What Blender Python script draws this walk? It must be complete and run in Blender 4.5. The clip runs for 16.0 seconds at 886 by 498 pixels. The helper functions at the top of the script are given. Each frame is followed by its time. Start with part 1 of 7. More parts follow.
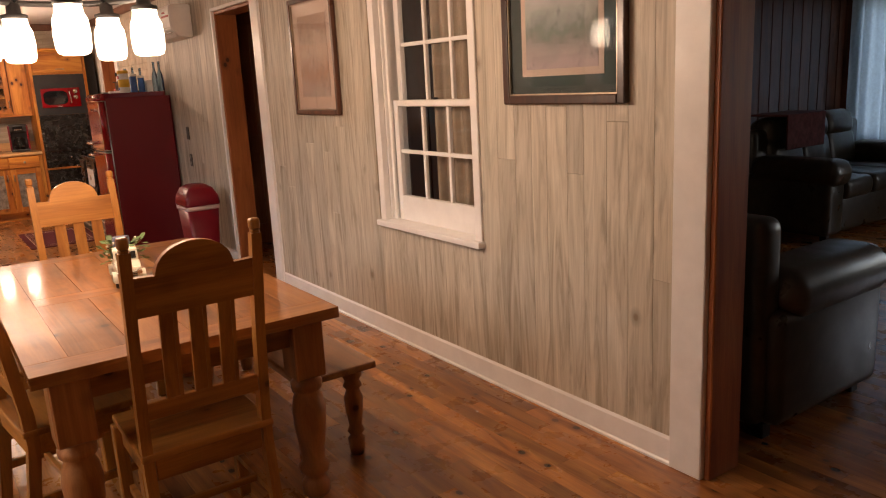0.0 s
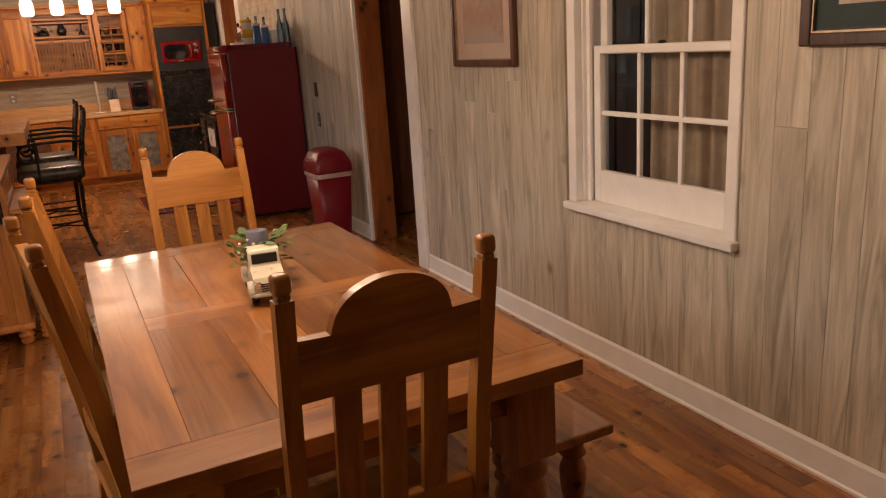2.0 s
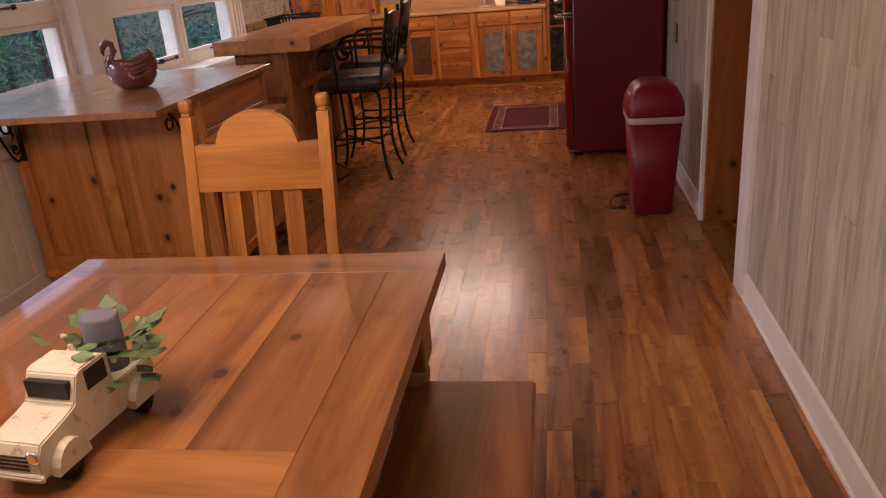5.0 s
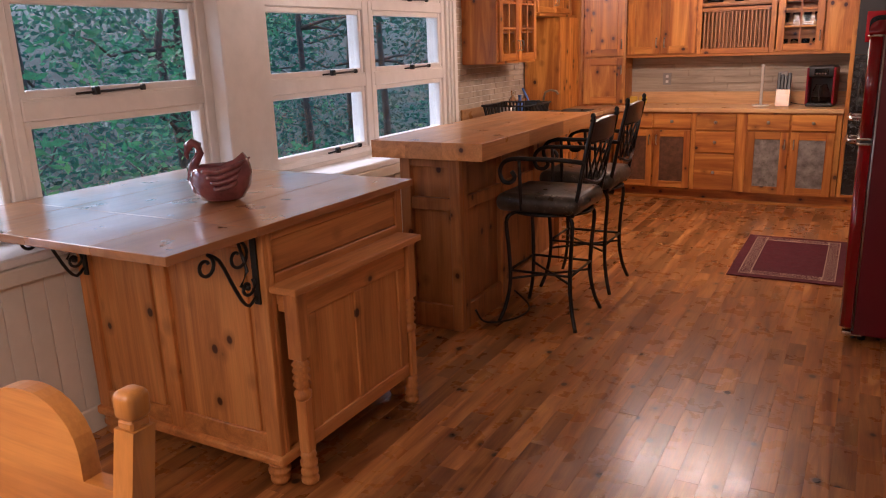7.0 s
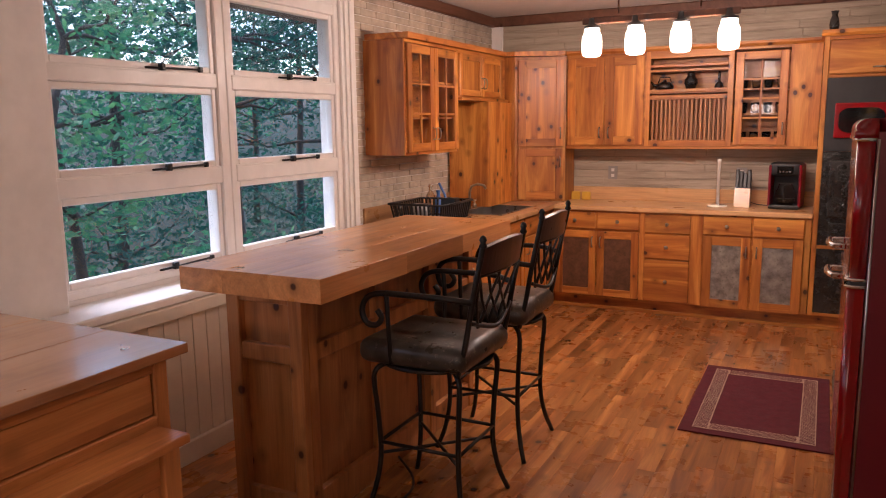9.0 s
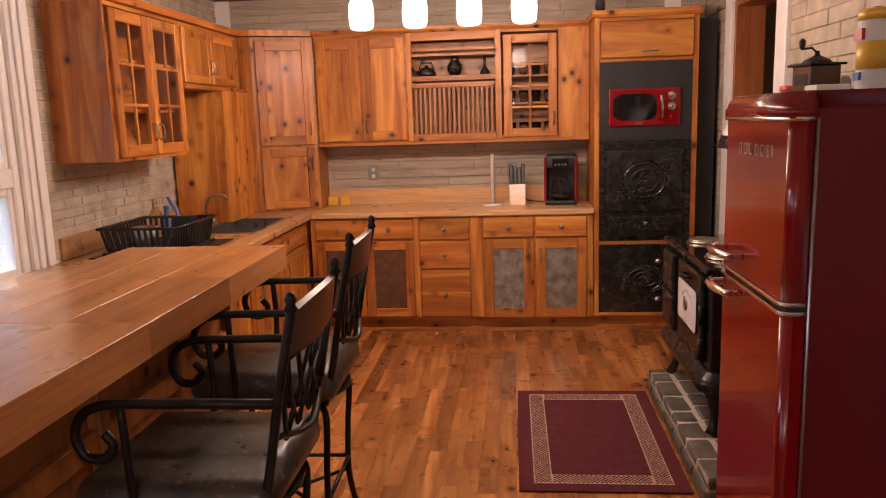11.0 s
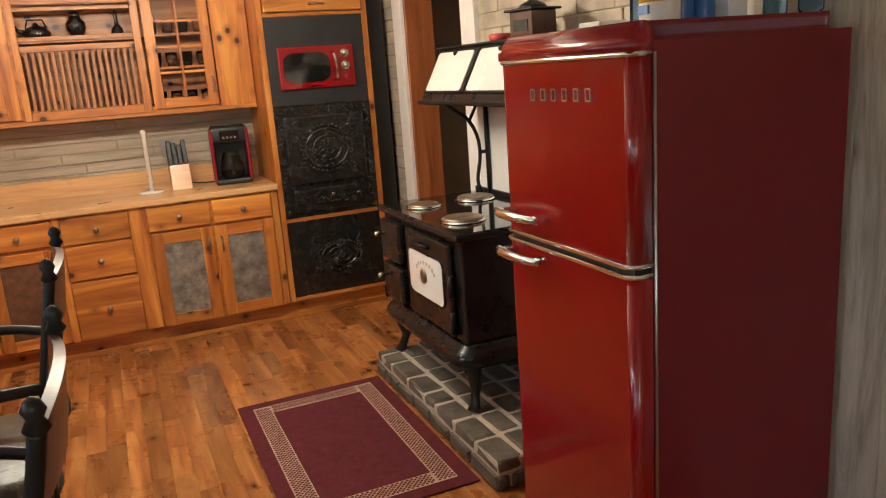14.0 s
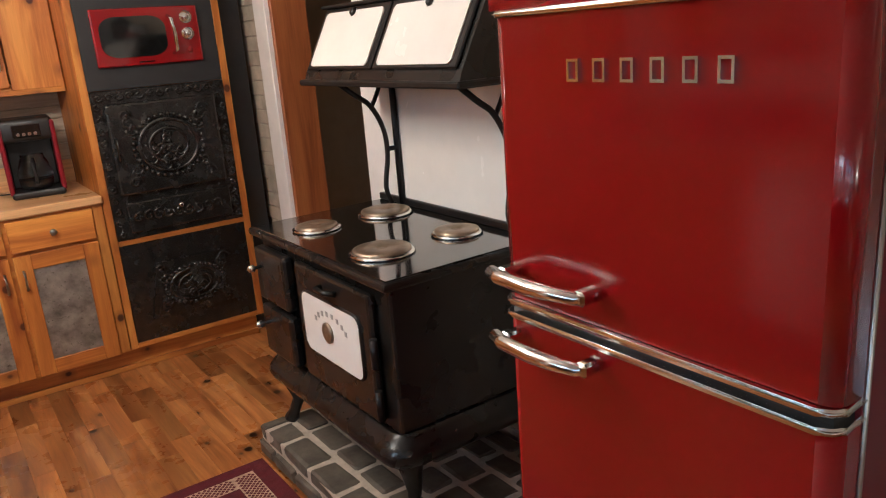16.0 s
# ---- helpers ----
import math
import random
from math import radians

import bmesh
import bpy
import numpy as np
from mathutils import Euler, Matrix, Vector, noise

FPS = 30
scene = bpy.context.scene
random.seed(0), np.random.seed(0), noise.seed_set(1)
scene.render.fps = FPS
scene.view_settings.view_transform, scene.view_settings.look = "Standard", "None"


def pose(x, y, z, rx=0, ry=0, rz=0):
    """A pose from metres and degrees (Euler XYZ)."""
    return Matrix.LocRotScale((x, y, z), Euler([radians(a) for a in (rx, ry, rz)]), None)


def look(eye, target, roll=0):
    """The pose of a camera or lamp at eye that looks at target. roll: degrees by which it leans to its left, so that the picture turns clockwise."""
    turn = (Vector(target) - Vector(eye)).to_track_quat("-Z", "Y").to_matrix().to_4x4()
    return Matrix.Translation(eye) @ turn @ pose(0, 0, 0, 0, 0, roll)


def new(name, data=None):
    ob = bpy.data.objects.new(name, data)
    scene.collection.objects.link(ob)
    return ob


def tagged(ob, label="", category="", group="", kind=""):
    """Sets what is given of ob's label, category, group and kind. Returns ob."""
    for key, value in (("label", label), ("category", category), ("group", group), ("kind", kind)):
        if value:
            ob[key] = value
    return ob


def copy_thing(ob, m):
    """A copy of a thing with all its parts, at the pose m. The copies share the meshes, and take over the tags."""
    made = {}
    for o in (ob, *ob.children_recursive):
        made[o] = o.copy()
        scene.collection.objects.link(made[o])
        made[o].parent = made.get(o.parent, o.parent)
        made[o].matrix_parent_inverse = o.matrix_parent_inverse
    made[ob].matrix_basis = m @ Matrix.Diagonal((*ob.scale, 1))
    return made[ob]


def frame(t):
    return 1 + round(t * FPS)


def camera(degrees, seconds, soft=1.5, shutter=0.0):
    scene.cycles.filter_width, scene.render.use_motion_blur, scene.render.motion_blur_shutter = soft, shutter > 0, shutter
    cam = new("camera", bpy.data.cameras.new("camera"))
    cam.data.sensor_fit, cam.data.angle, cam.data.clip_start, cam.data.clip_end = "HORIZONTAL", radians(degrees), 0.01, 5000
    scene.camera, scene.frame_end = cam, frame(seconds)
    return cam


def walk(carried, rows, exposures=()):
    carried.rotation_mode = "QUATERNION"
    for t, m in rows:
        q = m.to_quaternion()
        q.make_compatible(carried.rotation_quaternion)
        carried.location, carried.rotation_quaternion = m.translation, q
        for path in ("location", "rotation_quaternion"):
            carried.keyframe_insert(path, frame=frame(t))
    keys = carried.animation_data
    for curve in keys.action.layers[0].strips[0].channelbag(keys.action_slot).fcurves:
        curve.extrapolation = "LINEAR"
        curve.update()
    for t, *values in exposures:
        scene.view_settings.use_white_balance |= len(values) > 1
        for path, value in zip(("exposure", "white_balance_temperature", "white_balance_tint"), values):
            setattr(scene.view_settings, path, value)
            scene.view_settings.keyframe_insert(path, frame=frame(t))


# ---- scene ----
cam = camera(60.8, 16.0, soft=1.1)
METRES, EYE, TILT, LEAN, TURN = 9.0, 1.58, 0.0, 0.0, -34.5
ROWS = [
    (0.0, 0.0, 0.0, 0.0, -0.66, -12.64, 2.93),
    (0.5, -0.0249, 0.0155, 0.0013, 2.56, -12.77, 2.71),
    (1.0, -0.038, 0.0423, -0.0017, 5.44, -13.13, 2.77),
    (1.5, -0.0459, 0.0772, -0.0021, 6.71, -14.27, 3.27),
    (2.0, -0.0535, 0.1097, -0.0042, 7.18, -15.47, 3.54),
    (2.5, -0.0485, 0.1477, -0.0047, 9.34, -17.18, 3.89),
    (3.0, -0.0222, 0.1778, -0.0066, 15.25, -18.85, 3.98),
    (5.5, -0.0361, 0.3607, -0.0084, 49.04, -21.08, 4.14),
    (6.0, -0.0541, 0.3976, -0.0067, 56.19, -20.07, 3.67),
    (6.5, -0.0738, 0.4335, -0.0044, 61.59, -18.35, 2.85),
    (7.0, -0.1032, 0.4644, -0.0023, 63.23, -14.98, 1.88),
    (7.5, -0.1265, 0.4982, 0.0032, 64.83, -11.74, 1.39),
    (8.0, -0.1444, 0.5297, 0.0042, 65.6, -10.12, 0.88),
    (10.5, -0.2824, 0.6101, 0.0005, 45.47, -9.53, 1.35),
    (11.0, -0.3085, 0.6217, -0.0007, 39.72, -9.82, 1.79),
    (11.5, -0.3292, 0.6404, -0.0021, 32.51, -10.21, 2.63),
    (12.0, -0.3483, 0.6479, -0.0025, 22.93, -11.52, 3.48),
    (12.5, -0.3643, 0.6411, -0.0027, 12.08, -13.03, 4.06),
    (13.0, -0.3701, 0.6393, -0.0039, 3.99, -14.19, 4.17),
    (13.5, -0.3755, 0.6411, -0.0039, 3.77, -14.3, 4.03),
    (14.0, -0.3819, 0.6569, -0.0041, 10.43, -13.47, 4.11),
    (14.5, -0.3922, 0.6814, -0.003, 16.73, -12.98, 3.47),
    (15.0, -0.4067, 0.7051, -0.0027, 15.03, -13.67, 3.61),
    (15.5, -0.4192, 0.73, -0.0042, 9.18, -14.92, 4.17),
    (16.0, -0.4208, 0.7642, -0.0063, -1.05, -16.05, 4.27),
]
walk(cam, [(t, pose(0, 0, EYE, TILT, LEAN, TURN) @ pose(METRES * x, METRES * y, METRES * z, 90 + pitch, roll, yaw)) for t, x, y, z, yaw, pitch, roll in ROWS],
     exposures=[(0.0, 1.6, 6600, 14), (0.5, 1.5, 6600, 13), (1.5, 1.25, 6650, 12), (3.0, 0.97, 6800, 13), (5.5, 1.24, 5850, 21), (8.0, 1.58, 5550, 17),
                (10.5, 1.6, 5700, 18), (11.0, 1.6, 5850, 17), (12.0, 1.6, 5950, 15), (13.0, 1.74, 5750, 6), (13.5, 1.73, 5650, 4), (14.0, 1.94, 5250, -9), (15.0, 1.94, 5050, -8), (16.0, 1.80, 4850, -3)])

# ---- light ----
world = bpy.data.worlds.new("dusk")
scene.world = world
world.use_nodes = True
_nt = world.node_tree
_sky = _nt.nodes.new("ShaderNodeTexSky")
_sky.sky_type, _sky.sun_disc = "NISHITA", False
_sky.sun_elevation, _sky.sun_rotation = radians(40), radians(275)
_nt.links.new(_sky.outputs[0], _nt.nodes["Background"].inputs[0])
_nt.nodes["Background"].inputs[1].default_value = 0.15
sun = new("sun", bpy.data.lights.new("sun", "SUN"))
sun.data.energy, sun.data.angle, sun.data.color = 2.2, radians(60), (1.0, 0.97, 0.93)
sun.matrix_world = look((-20, 4.2, 17), (0, 6, 0))
WARM = (1.0, 0.71, 0.51)


# ---- materials ----
def nodes_of(name):
    m = bpy.data.materials.new(name)
    m.use_nodes = True
    nt = m.node_tree
    return m, nt, nt.nodes["Principled BSDF"]


def add(nt, kind, **kw):
    n = nt.nodes.new(kind)
    for k, v in kw.items():
        n.inputs[k].default_value = v
    return n


def mix(nt, mode, fac, a, b):
    n = nt.nodes.new("ShaderNodeMix")
    n.data_type, n.blend_type = "RGBA", mode
    for k, v in ((0, fac), (6, a), (7, b)):
        if isinstance(v, bpy.types.NodeSocket):
            nt.links.new(v, n.inputs[k])
        elif k == 0:
            n.inputs[0].default_value = v
        else:
            n.inputs[k].default_value = (*v, 1)
    return n.outputs[2]


def ramp(nt, src, stops):
    n = nt.nodes.new("ShaderNodeValToRGB")
    while len(n.color_ramp.elements) < len(stops):
        n.color_ramp.elements.new(0.5)
    for e, (p, c) in zip(n.color_ramp.elements, stops):
        e.position = p
        e.color = (*c, 1) if len(c) == 3 else (c[0], c[0], c[0], 1)
    nt.links.new(src, n.inputs[0])
    return n.outputs[0]


def coords(nt, scale, wander=True):
    tc = nt.nodes.new("ShaderNodeTexCoord")
    src = tc.outputs["Object"]
    if wander:
        oi = nt.nodes.new("ShaderNodeObjectInfo")
        k = nt.nodes.new("ShaderNodeVectorMath")
        k.operation = "SCALE"
        k.inputs[0].default_value = (17.0, 29.0, 41.0)
        nt.links.new(oi.outputs["Random"], k.inputs["Scale"])
        a = nt.nodes.new("ShaderNodeVectorMath")
        nt.links.new(src, a.inputs[0])
        nt.links.new(k.outputs[0], a.inputs[1])
        src = a.outputs[0]
    mp = nt.nodes.new("ShaderNodeMapping")
    mp.inputs["Scale"].default_value = scale
    nt.links.new(src, mp.inputs[0])
    return mp.outputs[0]


def noise_of(nt, vec, scale, detail=4, rough=0.6, twist=0.0):
    n = add(nt, "ShaderNodeTexNoise", Scale=scale, Detail=detail, Roughness=rough, Distortion=twist)
    nt.links.new(vec, n.inputs["Vector"])
    return n.outputs[0]


def bump_of(nt, bsdf, src, strength, dist=0.002):
    b = add(nt, "ShaderNodeBump", Strength=strength, Distance=dist)
    nt.links.new(src, b.inputs["Height"])
    nt.links.new(b.outputs[0], bsdf.inputs["Normal"])


def along(axis, a, b):
    return tuple(b if "xyz"[i] == axis else a for i in range(3))


def wood(name, dark, mid, light, axis="z", rough=0.4, knots=0.5, knot=(0.06, 0.013, 0.005), vary=0.25, coat=0.0, bump=0.25, big=7.0, saw=0.5, varnish=0.18):
    """Sawn timber: long figure, fine pores, knots, and a tone of its own for each piece."""
    m, nt, p = nodes_of(name)
    v = coords(nt, along(axis, 1.0, 0.10))
    fig = noise_of(nt, v, big, 5, 0.6, 1.6)
    col = ramp(nt, fig, [(0.33, dark), (0.5, mid), (0.67, light)])
    fine = noise_of(nt, coords(nt, along(axis, 1.0, 0.03)), 110.0, 3, 0.7)
    col = mix(nt, "MULTIPLY", saw, col, ramp(nt, fine, [(0.3, (0.62,)), (0.62, (1.0,))]))
    if knots:
        vor = add(nt, "ShaderNodeTexVoronoi", Scale=9.5)
        nt.links.new(coords(nt, along(axis, 1.0, 0.8)), vor.inputs["Vector"])
        some = ramp(nt, vor.outputs["Color"], [(0.95 - knots * 0.58, (0.0,)), (0.95 - knots * 0.58 + 0.05, (1.0,))])
        halo = ramp(nt, vor.outputs["Distance"], [(0.11, (0.7,)), (0.38, (0.0,))])
        col = mix(nt, "MIX", mix(nt, "MULTIPLY", 1.0, halo, some), col, tuple(c * 0.62 for c in dark))
        core = ramp(nt, vor.outputs["Distance"], [(0.115, (1.0,)), (0.165, (0.0,))])
        col = mix(nt, "MIX", mix(nt, "MULTIPLY", 1.0, core, some), col, knot)
    oi = nt.nodes.new("ShaderNodeObjectInfo")
    tone = ramp(nt, oi.outputs["Random"], [(0.0, (1 - vary,)), (0.5, (1.0,)), (1.0, (1 + vary * 0.6,))])
    col = mix(nt, "MULTIPLY", 1.0, col, tone)
    nt.links.new(col, p.inputs["Base Color"])
    r = ramp(nt, noise_of(nt, coords(nt, (1, 1, 1)), 6.0), [(0.3, (max(rough - 0.04, 0.05),)), (0.7, (rough + 0.06,))])
    nt.links.new(r, p.inputs["Roughness"])
    p.inputs["Coat Weight"].default_value, p.inputs["Coat Roughness"].default_value = coat, varnish
    bump_of(nt, p, fine, bump, 0.001)
    return m


def plain(name, col, rough=0.5, metal=0.0, mottle=0.12, scale=9.0, bump=0.08, coat=0.0, wear=None):
    """Paint, metal, plastic or stone with faint blotches and fine relief."""
    m, nt, p = nodes_of(name)
    v = coords(nt, (1, 1, 1))
    n = noise_of(nt, v, scale, 5)
    lo, hi = tuple(c * (1 - mottle) for c in col), tuple(min(c * (1 + mottle), 1) for c in col)
    out = ramp(nt, n, [(0.3, lo), (0.7, hi)])
    if wear:
        out = mix(nt, "MIX", ramp(nt, noise_of(nt, v, scale * 3.1, 6, 0.7), [(0.58, (0.0,)), (0.68, (1.0,))]), out, wear)
    nt.links.new(out, p.inputs["Base Color"])
    nt.links.new(ramp(nt, noise_of(nt, v, scale * 0.7, 3), [(0.3, (max(rough - 0.06, 0.03),)), (0.7, (rough + 0.08,))]), p.inputs["Roughness"])
    p.inputs["Metallic"].default_value = metal
    p.inputs["Coat Weight"].default_value, p.inputs["Coat Roughness"].default_value = coat, 0.06
    bump_of(nt, p, noise_of(nt, v, scale * 14, 4), bump, 0.001)
    return m


def glass(name, tint=(1, 1, 1), rough=0.0):
    m, nt, p = nodes_of(name)
    p.inputs["Base Color"].default_value = (*tint, 1)
    p.inputs["Roughness"].default_value = rough
    p.inputs["Transmission Weight"].default_value = 1.0
    p.inputs["IOR"].default_value = 1.45
    return m


def pane(name):
    """A thin flat pane: clear, with a mirror's share of gloss at its skin."""
    m, nt, p = nodes_of(name)
    t = nt.nodes.new("ShaderNodeBsdfTransparent")
    g = add(nt, "ShaderNodeBsdfGlossy", Roughness=0.02)
    f = add(nt, "ShaderNodeLayerWeight", Blend=0.5)
    w = nt.nodes.new("ShaderNodeMath")
    w.operation = "POWER"
    w.inputs[1].default_value = 5.0
    nt.links.new(f.outputs["Facing"], w.inputs[0])
    k = nt.nodes.new("ShaderNodeMath")
    k.operation = "MULTIPLY_ADD"
    k.inputs[1].default_value, k.inputs[2].default_value = 0.9, 0.03
    nt.links.new(w.outputs[0], k.inputs[0])
    s = nt.nodes.new("ShaderNodeMixShader")
    nt.links.new(k.outputs[0], s.inputs[0])
    nt.links.new(t.outputs[0], s.inputs[1])
    nt.links.new(g.outputs[0], s.inputs[2])
    nt.links.new(s.outputs[0], nt.nodes["Material Output"].inputs[0])
    return m


def glow(name, col, strength):
    m, nt, p = nodes_of(name)
    p.inputs["Base Color"].default_value = (0.9, 0.85, 0.75, 1)
    p.inputs["Emission Color"].default_value = (*col, 1)
    p.inputs["Emission Strength"].default_value = strength
    return m


PINE_D, PINE_M, PINE_L = (0.31, 0.085, 0.011), (0.51, 0.178, 0.025), (0.70, 0.305, 0.052)
M = dict(
    cab_x=wood("pine_x", PINE_D, PINE_M, PINE_L, "x", 0.42, 0.95, coat=0.06, vary=0.24, saw=0.35),
    cab_y=wood("pine_y", PINE_D, PINE_M, PINE_L, "y", 0.42, 0.95, coat=0.06, vary=0.24, saw=0.35),
    cab_z=wood("pine_z", PINE_D, PINE_M, PINE_L, "z", 0.42, 0.95, coat=0.06, vary=0.24, saw=0.35),
    table_y=wood("table_y", (0.190, 0.062, 0.014), (0.310, 0.114, 0.027), (0.420, 0.172, 0.044), "y", 0.34, 0.6, coat=1.0, vary=0.28, bump=0.06, varnish=0.06),
    table_x=wood("table_x", (0.190, 0.062, 0.014), (0.310, 0.114, 0.027), (0.420, 0.172, 0.044), "x", 0.34, 0.6, coat=1.0, vary=0.28, bump=0.06, varnish=0.06),
    table_z=wood("table_z", (0.250, 0.086, 0.023), (0.380, 0.142, 0.040), (0.480, 0.198, 0.061), "z", 0.36, 0.5, coat=0.2, vary=0.15),
    chair_z=wood("chair_z", (0.235, 0.080, 0.014), (0.395, 0.150, 0.026), (0.50, 0.212, 0.042), "z", 0.36, 0.4, coat=0.2, vary=0.12),
    chair_x=wood("chair_x", (0.235, 0.080, 0.014), (0.395, 0.150, 0.026), (0.50, 0.212, 0.042), "x", 0.36, 0.4, coat=0.2, vary=0.12),
    dres_z=wood("dresser_z", (0.40, 0.145, 0.036), (0.60, 0.235, 0.058), (0.70, 0.310, 0.085), "z", 0.45, 0.5, coat=0.1, vary=0.12),
    dres_y=wood("dresser_y", (0.40, 0.145, 0.036), (0.60, 0.235, 0.058), (0.70, 0.310, 0.085), "y", 0.45, 0.5, coat=0.1, vary=0.12),
    dres_top=wood("dresser_top", (0.27, 0.105, 0.034), (0.36, 0.150, 0.050), (0.43, 0.195, 0.070), "y", 0.30, 0.35, coat=1.0, vary=0.10, bump=0.02, saw=0.18, varnish=0.16),
    bar_y=wood("bar_top", (0.410, 0.159, 0.044), (0.608, 0.255, 0.076), (0.727, 0.333, 0.112), "y", 0.3, 0.35, coat=0.7, vary=0.15, bump=0.12),
    bar_z=wood("bar_side", (0.30, 0.110, 0.028), (0.46, 0.180, 0.048), (0.54, 0.235, 0.068), "z", 0.45, 0.75, vary=0.2),
    butcher=wood("butcher_block", (0.560, 0.302, 0.120), (0.672, 0.385, 0.166), (0.739, 0.448, 0.202), "x", 0.3, 0.0, coat=0.3, vary=0.12),
    floor=wood("floor_board", (0.205, 0.064, 0.015), (0.385, 0.145, 0.036), (0.570, 0.262, 0.072), "y", 0.28, 0.65, (0.022, 0.009, 0.005), vary=0.40, coat=0.3, bump=0.2, big=9.0),
    limed=wood("limed_board", (0.36, 0.30, 0.22), (0.55, 0.48, 0.375), (0.66, 0.59, 0.48), "z", 0.5, 0.3, (0.27, 0.20, 0.13), vary=0.16, bump=0.7, big=13.0, saw=0.42),
    redwood=wood("red_post", (0.240, 0.066, 0.017), (0.360, 0.110, 0.030), (0.440, 0.150, 0.041), "z", 0.45, 0.45, vary=0.1),
    darkwood=wood("dark_door", (0.17, 0.06, 0.025), (0.25, 0.09, 0.04), (0.32, 0.125, 0.056), "z", 0.4, 0.2, vary=0.1),
    panelling=wood("dark_panelling", (0.06, 0.019, 0.009), (0.105, 0.034, 0.015), (0.15, 0.05, 0.022), "z", 0.45, 0.3, vary=0.25),
    crown=wood("crown_wood", (0.11, 0.045, 0.024), (0.15, 0.062, 0.033), (0.19, 0.08, 0.042), "y", 0.5, 0.2),
    slatwood=wood("slat_wood", (0.300, 0.114, 0.034), (0.400, 0.167, 0.053), (0.470, 0.220, 0.075), "z", 0.45, 0.3, vary=0.2),
    frame=wood("picture_frame", (0.035, 0.012, 0.006), (0.075, 0.026, 0.012), (0.11, 0.042, 0.018), "z", 0.3, 0.0, coat=0.3),
    stripe=wood("limed_strip", (0.36, 0.29, 0.21), (0.47, 0.39, 0.29), (0.55, 0.47, 0.36), "x", 0.6, 0.1, (0.3, 0.24, 0.17), vary=0.12, big=10.0),
    white=plain("white_gloss", (0.83, 0.79, 0.75), 0.34, mottle=0.05, bump=0.05),
    wainscot=plain("cream_paint", (0.72, 0.66, 0.57), 0.5, mottle=0.05),
    ceiling=plain("ceiling_paint", (0.76, 0.73, 0.69), 0.8, mottle=0.04),
    mortar=plain("mortar", (0.44, 0.37, 0.30), 0.9, mottle=0.2, scale=30),
    tile=plain("stone_tile", (0.47, 0.39, 0.295), 0.65, mottle=0.28, scale=7, bump=0.5),
    hearth=plain("slate_stone", (0.105, 0.088, 0.068), 0.55, mottle=0.45, scale=11, bump=0.7),
    hearth_joint=plain("hearth_mortar", (0.48, 0.41, 0.33), 0.9, mottle=0.2, scale=25, bump=0.6),
    hall=plain("hall_paint", (0.36, 0.29, 0.21), 0.8, mottle=0.08),
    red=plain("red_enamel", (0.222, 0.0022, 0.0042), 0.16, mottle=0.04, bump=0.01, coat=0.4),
    # same red as the doors, with the body's shade put into the colour
    redshade=plain("red_shaded", (0.135, 0.0015, 0.0075), 0.36, mottle=0.02, scale=3.0, bump=0.03),
    redplastic=plain("red_plastic", (0.19, 0.005, 0.014), 0.35, mottle=0.08, bump=0.05),
    pinkplastic=plain("pale_band", (0.55, 0.38, 0.36), 0.4),
    chrome=plain("chrome", (0.80, 0.79, 0.77), 0.12, 1.0, mottle=0.03, bump=0.01),
    steel=plain("brushed_steel", (0.45, 0.44, 0.42), 0.32, 1.0, mottle=0.1, bump=0.06),
    iron=plain("black_iron", (0.018, 0.016, 0.015), 0.38, 0.4, mottle=0.3, scale=20, bump=0.25),
    cast=plain("cast_iron", (0.075, 0.072, 0.068), 0.24, 0.85, mottle=0.3, scale=25, bump=0.35),
    stove=plain("stove_enamel", (0.012, 0.011, 0.010), 0.28, 0.1, mottle=0.2, bump=0.1),
    hob=plain("black_glass", (0.008, 0.008, 0.008), 0.07, mottle=0.1, bump=0.0, coat=0.8),
    burner=plain("burner_metal", (0.36, 0.28, 0.20), 0.35, 0.8, mottle=0.35, scale=18),
    enamel=plain("white_enamel", (0.80, 0.77, 0.72), 0.2, mottle=0.03, coat=0.5),
    black=plain("black_plastic", (0.011, 0.010, 0.010), 0.42, mottle=0.2),
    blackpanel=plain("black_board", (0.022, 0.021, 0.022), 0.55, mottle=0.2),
    tin=plain("punched_tin", (0.33, 0.31, 0.28), 0.42, 0.7, mottle=0.5, scale=14, bump=0.6, wear=(0.12, 0.10, 0.08)),
    rust=plain("rusty_tin", (0.15, 0.07, 0.035), 0.6, 0.35, mottle=0.35, scale=18, bump=0.5, wear=(0.08, 0.04, 0.02)),
    leather=plain("dark_leather", (0.038, 0.031, 0.021), 0.33, mottle=0.35, scale=12, bump=0.5),
    seat=plain("worn_leather", (0.048, 0.040, 0.030), 0.32, mottle=0.6, scale=11, bump=0.5, wear=(0.21, 0.175, 0.13)),
    blanket=plain("throw_blanket", (0.10, 0.03, 0.03), 0.95, mottle=0.4, scale=16, bump=0.8),
    rug=plain("burgundy_rug", (0.088, 0.007, 0.013), 0.95, mottle=0.2, scale=30, bump=0.9),
    rugband=plain("rug_band", (0.46, 0.30, 0.21), 0.95, mottle=0.35, scale=60, bump=0.9),
    swan=plain("swan_glaze", (0.16, 0.045, 0.05), 0.12, mottle=0.4, scale=16, bump=0.1, coat=0.9),
    cream=plain("cream_enamel", (0.62, 0.56, 0.42), 0.35, mottle=0.12, wear=(0.4, 0.3, 0.2)),
    candle=plain("grey_candle", (0.13, 0.125, 0.16), 0.6),
    herb=plain("herb_leaf", (0.12, 0.17, 0.06), 0.5, mottle=0.35, scale=20),
    bloom=plain("cream_bloom", (0.65, 0.57, 0.42), 0.6),
